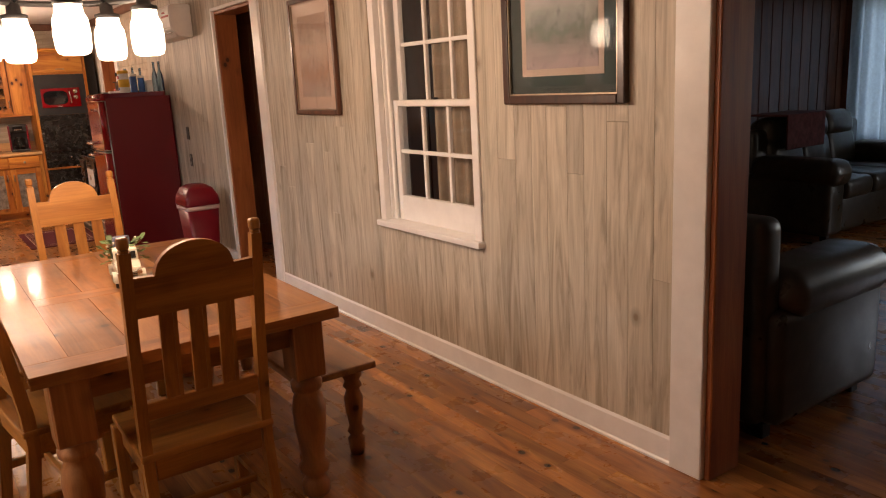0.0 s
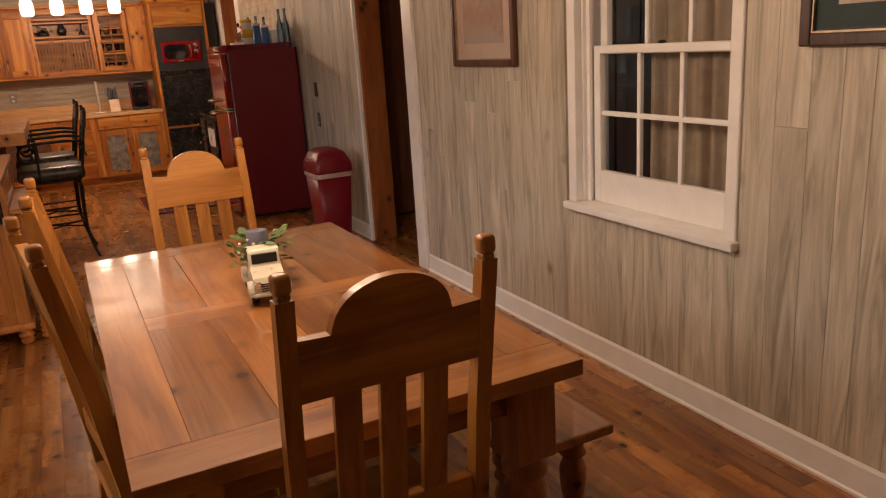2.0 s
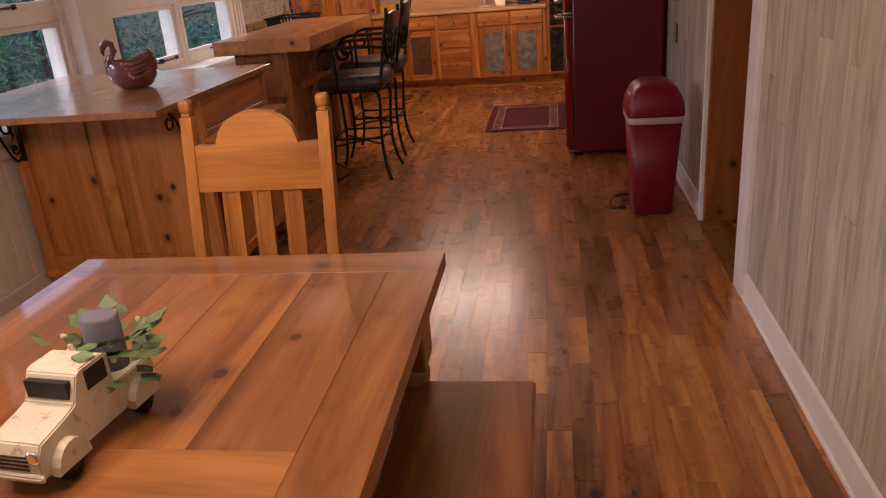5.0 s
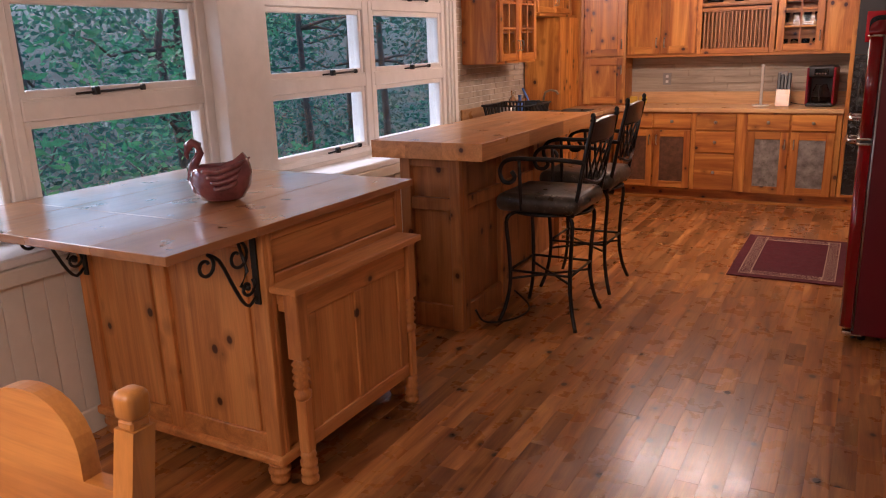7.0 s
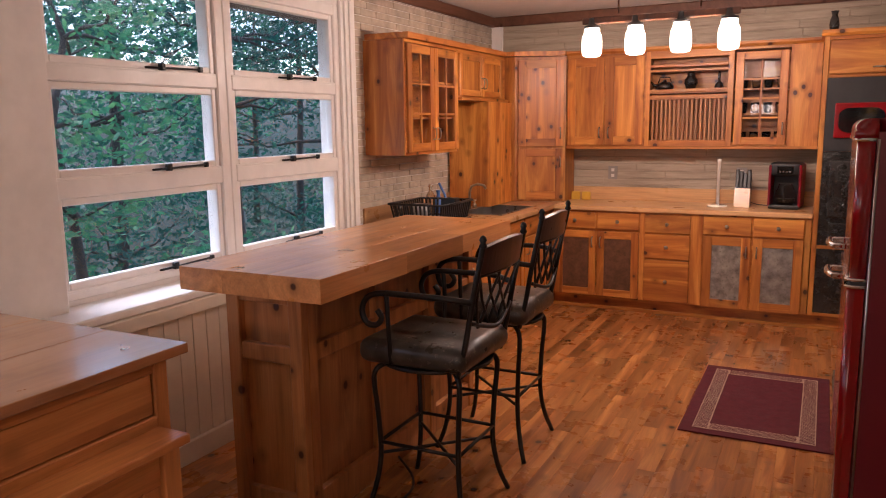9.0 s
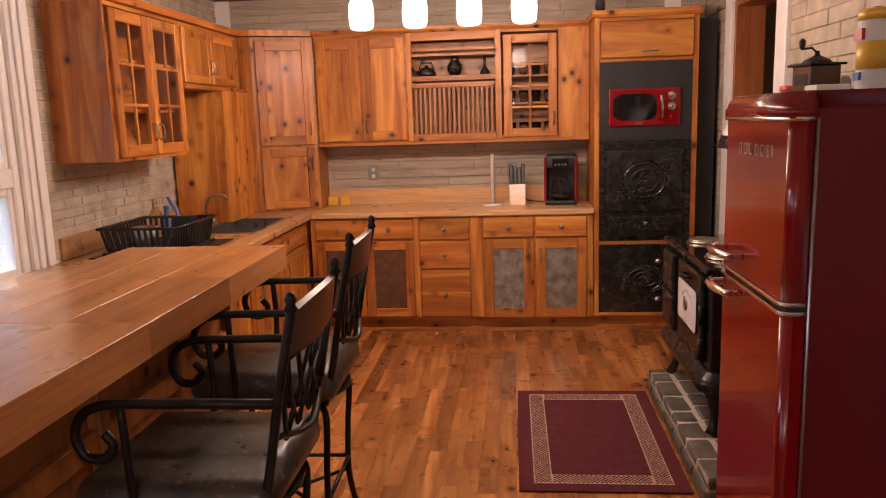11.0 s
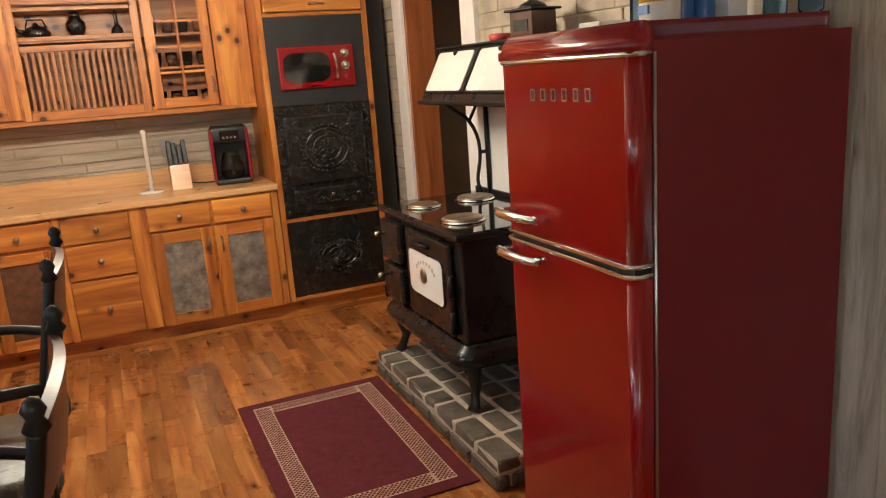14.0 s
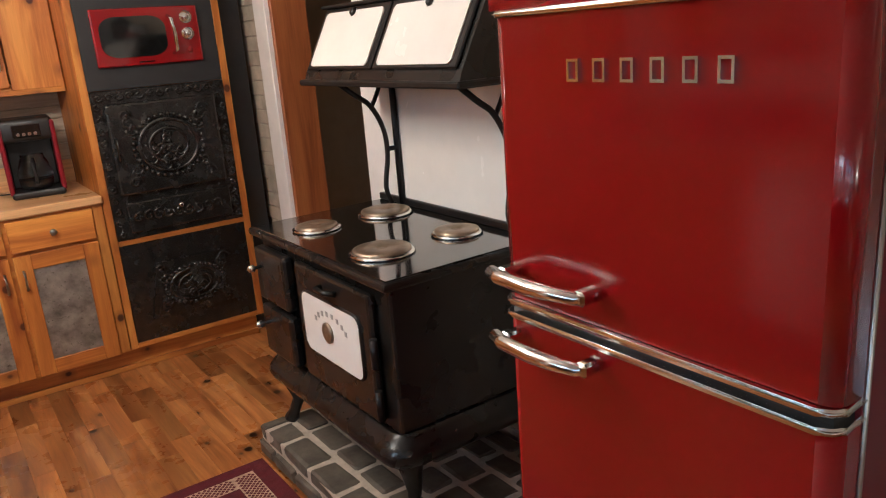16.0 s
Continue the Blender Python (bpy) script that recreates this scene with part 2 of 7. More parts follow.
    curtain=plain("beige_curtain", (0.32, 0.25, 0.18), 0.9, mottle=0.15, scale=20, bump=0.4),
    mat_pink=plain("mat_board", (0.58, 0.46, 0.38), 0.8, mottle=0.05),
    mat_green=plain("green_mat", (0.030, 0.048, 0.044), 0.7, mottle=0.1),
    bottle=glass("blue_glass", (0.25, 0.42, 0.62), 0.05),
    clear=glass("clear_glass", (0.9, 0.95, 0.95), 0.02),
    pane=pane("window_pane"),
    jar=glow("lit_jar", (1.0, 0.82, 0.60), 2.4),
    bark=plain("bark", (0.055, 0.045, 0.036), 0.9, mottle=0.35, scale=14, bump=1.0),
    soil=plain("leaf_litter", (0.022, 0.032, 0.018), 0.95, mottle=0.4, scale=2.0, bump=0.8),
    blueplastic=plain("blue_plastic", (0.06, 0.15, 0.42), 0.35),
    yellow=plain("yellow_plastic", (0.75, 0.45, 0.04), 0.4),
    paper=plain("white_paper", (0.78, 0.76, 0.72), 0.7),
    outlet=plain("bronze_plate", (0.10, 0.085, 0.07), 0.45, 0.5),
    grey=plain("grey_plate", (0.30, 0.28, 0.26), 0.5),
    dirtyred=plain("tin_red", (0.45, 0.05, 0.04), 0.4),
    eave=plain("brown_eave", (0.10, 0.065, 0.05), 0.8),
)


def leaf_mat(name, a, b, c):
    m, nt, p = nodes_of(name)
    n = noise_of(nt, coords(nt, (1, 1, 1)), 1.1, 3)
    n2 = noise_of(nt, coords(nt, (1, 1, 1)), 16.0, 2)
    col = mix(nt, "MULTIPLY", 0.7, ramp(nt, n, [(0.3, a), (0.5, b), (0.72, c)]), ramp(nt, n2, [(0.3, (0.5,)), (0.65, (1.0,))]))
    nt.links.new(col, p.inputs["Base Color"])
    p.inputs["Roughness"].default_value = 0.55
    t = nt.nodes.new("ShaderNodeBsdfTranslucent")
    nt.links.new(col, t.inputs[0])
    s = nt.nodes.new("ShaderNodeMixShader")
    s.inputs[0].default_value = 0.5
    nt.links.new(p.outputs[0], s.inputs[1])
    nt.links.new(t.outputs[0], s.inputs[2])
    nt.links.new(s.outputs[0], nt.nodes["Material Output"].inputs[0])
    return m


def veil(name, col, share):
    """Thin cloth that lets daylight through."""
    m, nt, p = nodes_of(name)
    t = nt.nodes.new("ShaderNodeBsdfTranslucent")
    t.inputs[0].default_value = (*col, 1)
    n = noise_of(nt, coords(nt, (1, 1, 1)), 30, 4)
    nt.links.new(ramp(nt, n, [(0.35, tuple(c * 0.7 for c in col)), (0.65, col)]), p.inputs["Base Color"])
    p.inputs["Roughness"].default_value = 0.9
    s = nt.nodes.new("ShaderNodeMixShader")
    s.inputs[0].default_value = share
    nt.links.new(p.outputs[0], s.inputs[1])
    nt.links.new(t.outputs[0], s.inputs[2])
    nt.links.new(s.outputs[0], nt.nodes["Material Output"].inputs[0])
    return m


M["lace"] = veil("lace_curtain", (0.60, 0.68, 0.74), 0.6)
M["leaf"] = leaf_mat("leaf_green", (0.03, 0.13, 0.07), (0.07, 0.25, 0.12), (0.17, 0.38, 0.13))
M["leaf_dark"] = leaf_mat("leaf_dark", (0.010, 0.05, 0.042), (0.025, 0.105, 0.078), (0.055, 0.17, 0.10))


def picture_mat(name, sky, mid, land, spot):
    """A faded landscape print: soft bands and blots."""
    m, nt, p = nodes_of(name)
    v = coords(nt, (1, 1, 1), False)
    sep = nt.nodes.new("ShaderNodeSeparateXYZ")
    tc = nt.nodes.new("ShaderNodeTexCoord")
    nt.links.new(tc.outputs["Generated"], sep.inputs[0])
    a = nt.nodes.new("ShaderNodeMath")
    a.operation = "MULTIPLY_ADD"
    a.inputs[1].default_value, a.inputs[2].default_value = 0.35, -0.17
    nt.links.new(noise_of(nt, v, 9, 5, 0.65, 0.8), a.inputs[0])
    s = nt.nodes.new("ShaderNodeMath")
    nt.links.new(sep.outputs[2], s.inputs[0])
    nt.links.new(a.outputs[0], s.inputs[1])
    col = ramp(nt, s.outputs[0], [(0.05, land), (0.3, mid), (0.55, sky), (0.95, mid)])
    col = mix(nt, "MIX", ramp(nt, noise_of(nt, v, 26, 4, 0.7), [(0.55, (0.0,)), (0.72, (0.7,))]), col, spot)
    nt.links.new(col, p.inputs["Base Color"])
    p.inputs["Roughness"].default_value = 0.6
    return m


M["print_a"] = picture_mat("print_field", (0.52, 0.43, 0.36), (0.40, 0.27, 0.20), (0.42, 0.36, 0.32), (0.16, 0.12, 0.11))
M["print_b"] = picture_mat("print_garden", (0.46, 0.47, 0.46), (0.17, 0.20, 0.17), (0.42, 0.33, 0.33), (0.09, 0.11, 0.10))


# ---- mesh building ----
class B:
    """Collects shapes into one mesh."""

    def __init__(self):
        self.bm = bmesh.new()

    def box(self, x0, x1, y0, y1, z0, z1, bevel=0.0, seg=1, tf=None):
        ret = bmesh.ops.create_cube(self.bm, size=1.0)
        vs = ret["verts"]
        for v in vs:
            v.co = Vector(((x0 + x1) / 2 + v.co.x * (x1 - x0), (y0 + y1) / 2 + v.co.y * (y1 - y0), (z0 + z1) / 2 + v.co.z * (z1 - z0)))
        if bevel > 0:
            es = list({e for v in vs for e in v.link_edges})
            r = bmesh.ops.bevel(self.bm, geom=es, offset=bevel, segments=seg, profile=0.5, affect="EDGES")
            vs = list({v for f in r["faces"] for v in f.verts} | {v for v in vs if v.is_valid})
        if seg >= 3:
            for f in {f for v in vs for f in v.link_faces}:
                f.smooth = True
        if tf is not None:
            for v in vs:
                v.co = tf @ v.co
        return self

    def lathe(self, prof, x=0.0, y=0.0, n=16, tf=None, squash=1.0):
        """A turned shape about a vertical axis: prof is (radius, z) from the bottom up."""
        rings = []
        for r, z in prof:
            ring = []
            for i in range(n):
                a = 2 * math.pi * i / n
                co = Vector((x + r * math.cos(a), y + r * squash * math.sin(a), z))
                ring.append(self.bm.verts.new(tf @ co if tf is not None else co))
            rings.append(ring)
        for a, b in zip(rings, rings[1:]):
            for i in range(n):
                f = self.bm.faces.new((a[i], a[(i + 1) % n], b[(i + 1) % n], b[i]))
                f.smooth = True
        self.bm.faces.new(rings[0][::-1])
        self.bm.faces.new(rings[-1])
        return self

    def tube(self, pts, r, n=8, closed=False):
        """A round bar along points."""
        pts = [Vector(p) for p in pts]
        rings, k = [], len(pts)
        up = Vector((0.13, 0.31, 0.94)).normalized()
        for i, p in enumerate(pts):
            a = pts[(i - 1) % k] if (closed or i) else p
            b = pts[(i + 1) % k] if (closed or i < k - 1) else p
            d = (b - a).normalized()
            s = d.cross(up)
            if s.length < 0.05:
                s = d.cross(Vector((1, 0, 0)))
            s.normalize()
            t = s.cross(d)
            rr = r[i] if isinstance(r, (list, tuple)) else r
            rings.append([self.bm.verts.new(p + rr * (math.cos(2 * math.pi * j / n) * s + math.sin(2 * math.pi * j / n) * t)) for j in range(n)])
        for i in range(k if closed else k - 1):
            a, b = rings[i], rings[(i + 1) % k]
            for j in range(n):
                f = self.bm.faces.new((a[j], a[(j + 1) % n], b[(j + 1) % n], b[j]))
                f.smooth = True
        if not closed:
            self.bm.faces.new(rings[0][::-1])
            self.bm.faces.new(rings[-1])
        return self

    def prism(self, poly, axis, a, b):
        """A flat outline pushed along an axis from a to b. poly holds the other two coordinates in order."""
        def at(p, w):
            if axis == "x":
                return (w, p[0], p[1])
            if axis == "y":
                return (p[0], w, p[1])
            return (p[0], p[1], w)
        lo = [self.bm.verts.new(at(p, a)) for p in poly]
        hi = [self.bm.verts.new(at(p, b)) for p in poly]
        k = len(poly)
        self.bm.faces.new(lo[::-1])
        self.bm.faces.new(hi)
        for i in range(k):
            self.bm.faces.new((lo[i], lo[(i + 1) % k], hi[(i + 1) % k], hi[i]))
        return self

    def mesh(self, name, mat):
        bmesh.ops.recalc_face_normals(self.bm, faces=self.bm.faces)
        me = bpy.data.meshes.new(name)
        self.bm.to_mesh(me)
        self.bm.free()
        me.materials.append(mat)
        return me

    def ob(self, name, mat, parent=None, loc=None):
        o = new(name, self.mesh(name, mat))
        if loc:
            o.location = loc
        if parent is not None:
            o.parent = parent
        return o


def bx(name, mat, x0, x1, y0, y1, z0, z1, parent=None, bevel=0.003):
    """A box as an object whose origin is its own middle."""
    c = ((x0 + x1) / 2, (y0 + y1) / 2, (z0 + z1) / 2)
    dx, dy, dz = (x1 - x0) / 2, (y1 - y0) / 2, (z1 - z0) / 2
    return B().box(-dx, dx, -dy, dy, -dz, dz, min(bevel, dx * 0.4, dy * 0.4, dz * 0.4)).ob(name, M[mat] if isinstance(mat, str) else mat, parent, c)


def thing(name, label, category, x=0, y=0, z=0, rz=0, group="", kind=""):
    e = new(name)
    e.empty_display_size = 0.1
    e.matrix_world = pose(x, y, z, 0, 0, rz)
    return tagged(e, label, category, group, kind)


def setting(ob, label, category="", parent=None):
    return tagged(ob, label, category, kind="structure")


def flow(pts, n=5):
    """Points of a smooth curve through the given ones."""
    p = [Vector(q) for q in pts]
    p = [2 * p[0] - p[1]] + p + [2 * p[-1] - p[-2]]
    out = []
    for a, b, c, d in zip(p, p[1:], p[2:], p[3:]):
        for i in range(n):
            t = i / n
            out.append(0.5 * (2 * b + (c - a) * t + (2 * a - 5 * b + 4 * c - d) * t * t + (3 * b - a - 3 * c + d) * t ** 3))
    return out + [p[-2]]


def arc(cx, cy, r, a0, a1, n=10):
    return [(cx + r * math.cos(radians(a0 + (a1 - a0) * i / n)), cy + r * math.sin(radians(a0 + (a1 - a0) * i / n))) for i in range(n + 1)]


# ---- the shell ----
EX, WX, NY, SY, TOP = 2.32, -1.45, 12.2, -5.0, 2.62
EW = 0.18  # thickness of the east wall
# openings in the east wall: (y0, y1, z0, z1)
LIVING, SASH, PANTRY, HALL = (0.25, 1.66, 0, 2.2), (3.04, 3.97, 0.74, 2.162), (5.80, 6.68, 0, 2.25), (10.55, 11.41, 0, 2.25)


def wall_run(name, label, x0, x1, y0, y1, z0, z1, openings, mat, axis="y"):
    """A wall with openings that go right through it."""
    b = B()
    cuts = sorted(openings)
    at = y0 if axis == "y" else x0
    end = y1 if axis == "y" else x1

    def put(a, c, za, zb):
        if c - a > 1e-4 and zb - za > 1e-4:
            if axis == "y":
                b.box(x0, x1, a, c, za, zb)
            else:
                b.box(a, c, y0, y1, za, zb)

    for a, c, za, zb in cuts:
        put(at, a, z0, z1)
        put(a, c, z0, za)
        put(a, c, zb, z1)
        at = c
    put(at, end, z0, z1)
    return setting(b.ob(name, M[mat]), label, "wall")


wall_east = wall_run("wall_east", "interior wall faced with whitewashed vertical boards", EX + 0.012, EX + EW, SY, NY, 0, TOP, [LIVING, SASH, PANTRY, HALL], "mortar")
# west wall: window bands
BAYS = [(2.30, 3.30), (3.42, 4.42), (4.75, 5.845), (5.857, 6.955), (7.345, 8.45), (8.475, 9.56)]
ROWS_Z = [(0.90, 1.315), (1.40, 1.82), (1.89, 2.33)]
wall_west = wall_run("wall_west", "exterior wall around the banks of white windows", WX - 0.16, WX, SY, NY, -0.2, TOP, [(a, c, 0.86, 2.40) for a, c in BAYS], "white")
wall_north = setting(B().box(WX - 0.16, EX + EW, NY, NY + 0.15, -0.2, TOP).ob("wall_north", M["stripe"]), "kitchen end wall clad in pale limed strips", "wall")
# wall_south is out of view: far back and dark so chair backs stay dim
wall_south = setting(bx("wall_south", "panelling", WX - 0.16, EX + EW, SY - 0.15, SY, -0.2, TOP, bevel=0), "unseen end wall, panelled dark to cut bounced light", "wall")
ceiling = setting(bx("ceiling", "ceiling", WX - 0.16, EX + EW, SY - 0.15, NY + 0.15, TOP, TOP + 0.1, bevel=0), "flat off-white painted ceiling", "ceiling")
floor = setting(B().box(WX - 0.16, 9.2, SY - 0.15, NY + 0.15, -0.25, -0.0125).ob("floor", M["darkwood"]), "wide mixed-tone hardwood strip floor", "floor")

# crown moulding round the kitchen
for nm, a in (("trim_crown_north", (WX, EX, NY - 0.05, NY)), ("trim_crown_west", (WX, WX + 0.05, 9.75, NY - 0.05)), ("trim_crown_east", (EX - 0.05, EX, 6.9, NY - 0.05))):
    setting(bx(nm, "crown", *a, TOP - 0.09, TOP, bevel=0.012), "dark brown wooden crown moulding under the ceiling", "trim")
# white corner battens high in the kitchen
for xa in (WX + 0.0, 2.02):
    setting(bx("trim_batten", "white", xa, xa + 0.12, NY - 0.03, NY, 2.2, TOP - 0.09), "short white painted batten on the end wall", "trim")

# casings, jambs, baseboards on the east wall
def casing(y0, y1, z0, z1, name="trim"):
    return setting(bx(name, "white", EX - 0.022, EX + 0.012, y0, y1, z0, z1, bevel=0.004), "white painted door casing", "trim")


casing(LIVING[1], LIVING[1] + 0.15, 0, LIVING[3] + 0.12, "trim_living_side")
casing(LIVING[0] - 0.15, LIVING[0], 0, LIVING[3] + 0.12, "trim_living_far")
casing(LIVING[0], LIVING[1], LIVING[3], LIVING[3] + 0.12, "trim_living_head")
casing(PANTRY[0] - 0.145, PANTRY[0], 0, PANTRY[3] + 0.05, "trim_pantry_side")
casing(PANTRY[1] + 0.0, PANTRY[1] + 0.03, 0, PANTRY[3] + 0.03, "trim_pantry_edge")
casing(PANTRY[0], PANTRY[1], PANTRY[3], PANTRY[3] + 0.03, "trim_pantry_head")
casing(HALL[0] - 0.16, HALL[0], 0, HALL[3] + 0.1, "trim_hall_side")
casing(HALL[1], HALL[1] + 0.14, 0, HALL[3] + 0.1, "trim_hall_far")
casing(HALL[0], HALL[1], HALL[3], HALL[3] + 0.1, "trim_hall_head")
for o, nm in ((LIVING, "living"), (PANTRY, "pantry"), (HALL, "hall")):
    for yy, d in ((o[1], -0.028), (o[0], 0.028)):
        setting(bx("trim_jamb_" + nm, "redwood", EX + 0.0, EX + EW + 0.01, min(yy, yy + d), max(yy, yy + d), 0, o[3], bevel=0.005), "reddish stained timber door jamb", "trim")
    setting(bx("trim_lintel_" + nm, "redwood", EX + 0.0, EX + EW + 0.01, o[0] + 0.028, o[1] - 0.028, o[3] - 0.028, o[3], bevel=0.005), "reddish stained timber lintel", "trim")
setting(bx("trim_threshold", "floor", EX - 0.03, EX + EW, PANTRY[0] + 0.03, PANTRY[1] - 0.03, -0.004, 0.012), "brown hardwood door threshold", "trim")


def baseboard(y0, y1, name="baseboard"):
    b = B()
    x = EX + 0.012
    b.prism([(x, 0.0), (x - 0.030, 0.0), (x - 0.029, 0.010), (x - 0.023, 0.017), (x - 0.020, 0.108), (x - 0.012, 0.121), (x, 0.121)], "y", y0, y1)
    return setting(b.ob(name, M["white"]), "white painted baseboard with a shoe moulding", "baseboard")


baseboard(LIVING[1] + 0.15, PANTRY[0] - 0.145)
baseboard(PANTRY[1] + 0.03, HALL[0] - 0.16)
baseboard(SY, LIVING[0] - 0.15)

# ---- interior sash window in the east wall ----
def sash_window():
    w = thing("window_1", "white painted double-hung interior window with small panes", "window", EX, 3.505, 0, kind="structure")
    hw, z0, z1 = 0.465, 0.76, 2.16
    b = B()
    for s in (-1, 1):  # casing and jambs
        b.box(-0.014, 0.03, s * hw - 0.028 + (0.012 if s > 0 else -0.012), s * hw + 0.028 + (0.012 if s > 0 else -0.012), z0, z1 + 0.07, 0.004)
        b.box(0.03, 0.18, min(s * hw, s * (hw - 0.022)), max(s * hw, s * (hw - 0.022)), z0, z1, 0.003)
        b.box(0.05, 0.068, min(s * (hw - 0.022), s * (hw - 0.045)), max(s * (hw - 0.022), s * (hw - 0.045)), z0, z1, 0.002)
    b.box(-0.014, 0.18, -hw + 0.02, hw - 0.02, z1 - 0.02, z1 + 0.07, 0.004)
    b.ob("frame", M["white"], w)
    B().box(-0.045, 0.14, -0.515, 0.515, z0 - 0.035, z0, 0.006, 2).ob("sill", M["white"], w)
    mid = 1.455

    def sash(x0, x1, za, zb, low):
        b = B()
        iw = hw - 0.046
        b.box(x0, x1, -iw, -iw + 0.045, za, zb, 0.003)
        b.box(x0, x1, iw - 0.045, iw, za, zb, 0.003)
        b.box(x0, x1, -iw + 0.045, iw - 0.045, za, za + low, 0.003)
        b.box(x0, x1, -iw + 0.045, iw - 0.045, zb - 0.035, zb, 0.003)
        gy, gz0, gz1 = iw - 0.045, za + low, zb - 0.035
        for i in (1, 2):
            y = -gy + 2 * gy * i / 3
            b.box(x0 + 0.006, x1 - 0.006, y - 0.011, y + 0.011, gz0, gz1, 0.003)
        zc = (gz0 + gz1) / 2
        b.box(x0 + 0.008, x1 - 0.008, -gy, gy, zc - 0.011, zc + 0.011, 0.003)
        b.ob("sash", M["white"], w)
        for i in range(3):
            for za_, zb_ in ((gz0, zc), (zc, gz1)):
                ya, yb = -gy + 2 * gy * i / 3, -gy + 2 * gy * (i + 1) / 3
                o = B().box((x0 + x1) / 2 - 0.002, (x0 + x1) / 2 + 0.002, ya + 0.01, yb - 0.01, za_ + 0.01, zb_ - 0.01).ob("pane", M["pane"], w)
                o.visible_shadow = False

    sash(0.072, 0.107, z0, mid + 0.02, 0.15)
    sash(0.112, 0.147, mid - 0.02, z1 - 0.02, 0.04)
    B().lathe([(0.001, mid + 0.02), (0.018, mid + 0.022), (0.016, mid + 0.03), (0.006, mid + 0.034)], 0.09, 0, 12).ob("latch", M["iron"], w)
    return w


sash_window()


def pleated(name, x, y0, y1, z0, z1, mat, label, amp=0.02, waves=9):
    b = B()
    n = waves * 8
    verts = []
    for i in range(n + 1):
        y = y0 + (y1 - y0) * i / n
        dx = amp * math.sin(2 * math.pi * waves * i / n) + 0.3 * amp * math.sin(5.1 * i)
        verts.append([b.bm.verts.new((x + dx + o, y, z)) for o in (0.0, 0.004) for z in (z0, z1)])
    for p, q in zip(verts, verts[1:]):
        for k in (0, 2):
            f = b.bm.faces.new((p[k], q[k], q[k + 1], p[k + 1]))
            f.smooth = True
    return tagged(b.ob(name, M[mat]), label, "curtain")


pleated("curtain", EX + EW + 0.06, 2.92, 3.72, 0.55, 2.25, "curtain", "beige pleated fabric curtain behind the interior window")
bx("curtain_rod", "iron", EX + EW + 0.05, EX + EW + 0.07, 2.85, 4.1, 2.25, 2.27)
tagged(bpy.data.objects["curtain_rod"], "thin black curtain rod over the interior window", "curtain rod")

# ---- west windows ----
def bank(y0, y1, latch_at):
    w = thing("window_2", "white awning windows stacked in three rows with black latches", "window", WX, 0, 0, kind="structure")
    b = B()
    for s0, s1 in ((y0, y0 + 0.045), (y1 - 0.045, y1)):
        b.box(-0.12, 0.006, s0, s1, 0.86, 2.40, 0.006)
    for za, zb in ((0.86, 0.90), (1.315, 1.40), (1.82, 1.89), (2.33, 2.40)):
        b.box(-0.12, 0.006, y0 + 0.045, y1 - 0.045, za, zb, 0.006)
    b.ob("frame", M["white"], w)
    for (za, zb) in ROWS_Z:
        s = B()
        a, c = y0 + 0.047, y1 - 0.047
        t = 0.034
        s.box(-0.055, -0.008, a, a + t, za, zb, 0.005)
        s.box(-0.055, -0.008, c - t, c, za, zb, 0.005)
        s.box(-0.055, -0.008, a + t, c - t, za, za + t + 0.006, 0.005)
        s.box(-0.055, -0.008, a + t, c - t, zb - t, zb, 0.005)
        s.box(-0.05, 0.004, a, c, za - 0.012, za + 0.008, 0.004)
        s.ob("sash", M["white"], w)
        o = B().box(-0.034, -0.030, a + t - 0.005, c - t + 0.005, za + t, zb - t + 0.005).ob("pane", M["pane"], w)
        o.visible_shadow = False
        yl = a + (c - a) * latch_at
        h = B()
        h.tube([(0.012, yl - 0.10, za + 0.014), (0.016, yl, za + 0.016), (0.012, yl + 0.26, za + 0.022)], 0.006, 6)
        h.box(0.0, 0.03, yl - 0.014, yl + 0.014, za + 0.004, za + 0.04, 0.004)
        h.box(0.0, 0.02, yl + 0.25, yl + 0.275, za + 0.008, za + 0.035, 0.004)
        h.ob("latch", M["iron"], w)
    return w


for (a, c), l in zip(BAYS, (0.3, 0.3, 0.35, 0.35, 0.62, 0.5)):
    bank(a, c, l)
# square post between the window banks, and the strip at the end of the row
setting(bx("trim_post", "white", WX, WX + 0.10, 6.97, 7.335, 0.84, TOP, bevel=0.006), "broad white painted post between windows", "trim")
setting(bx("trim_window_end", "white", WX, WX + 0.025, 9.57, 9.74, 0.80, TOP), "white painted window casing", "trim")
for yy in (9.60, 9.66):
    setting(bx("trim_window_bead", "white", WX + 0.025, WX + 0.04, yy, yy + 0.03, 0.86, 2.5), "white window casing bead", "trim")
setting(bx("trim_ledge", "white", WX, -1.17, SY, 9.74, 0.80, 0.84, bevel=0.01), "deep white painted window ledge", "trim")
wains = setting(B().box(-1.24, -1.205, SY, 9.72, 0, 0.80).ob("wall_wainscot", M["wainscot"]), "cream painted beadboard wainscot under the windows", "wall")
setting(bx("trim_cap", "wainscot", -1.195, -1.165, SY, 9.72, 0.73, 0.798, bevel=0.008), "cream moulded cap on the wainscot", "trim")
setting(bx("baseboard_west", "wainscot", -1.20, -1.175, SY, 9.72, 0, 0.11, bevel=0.006), "cream painted baseboard", "baseboard")

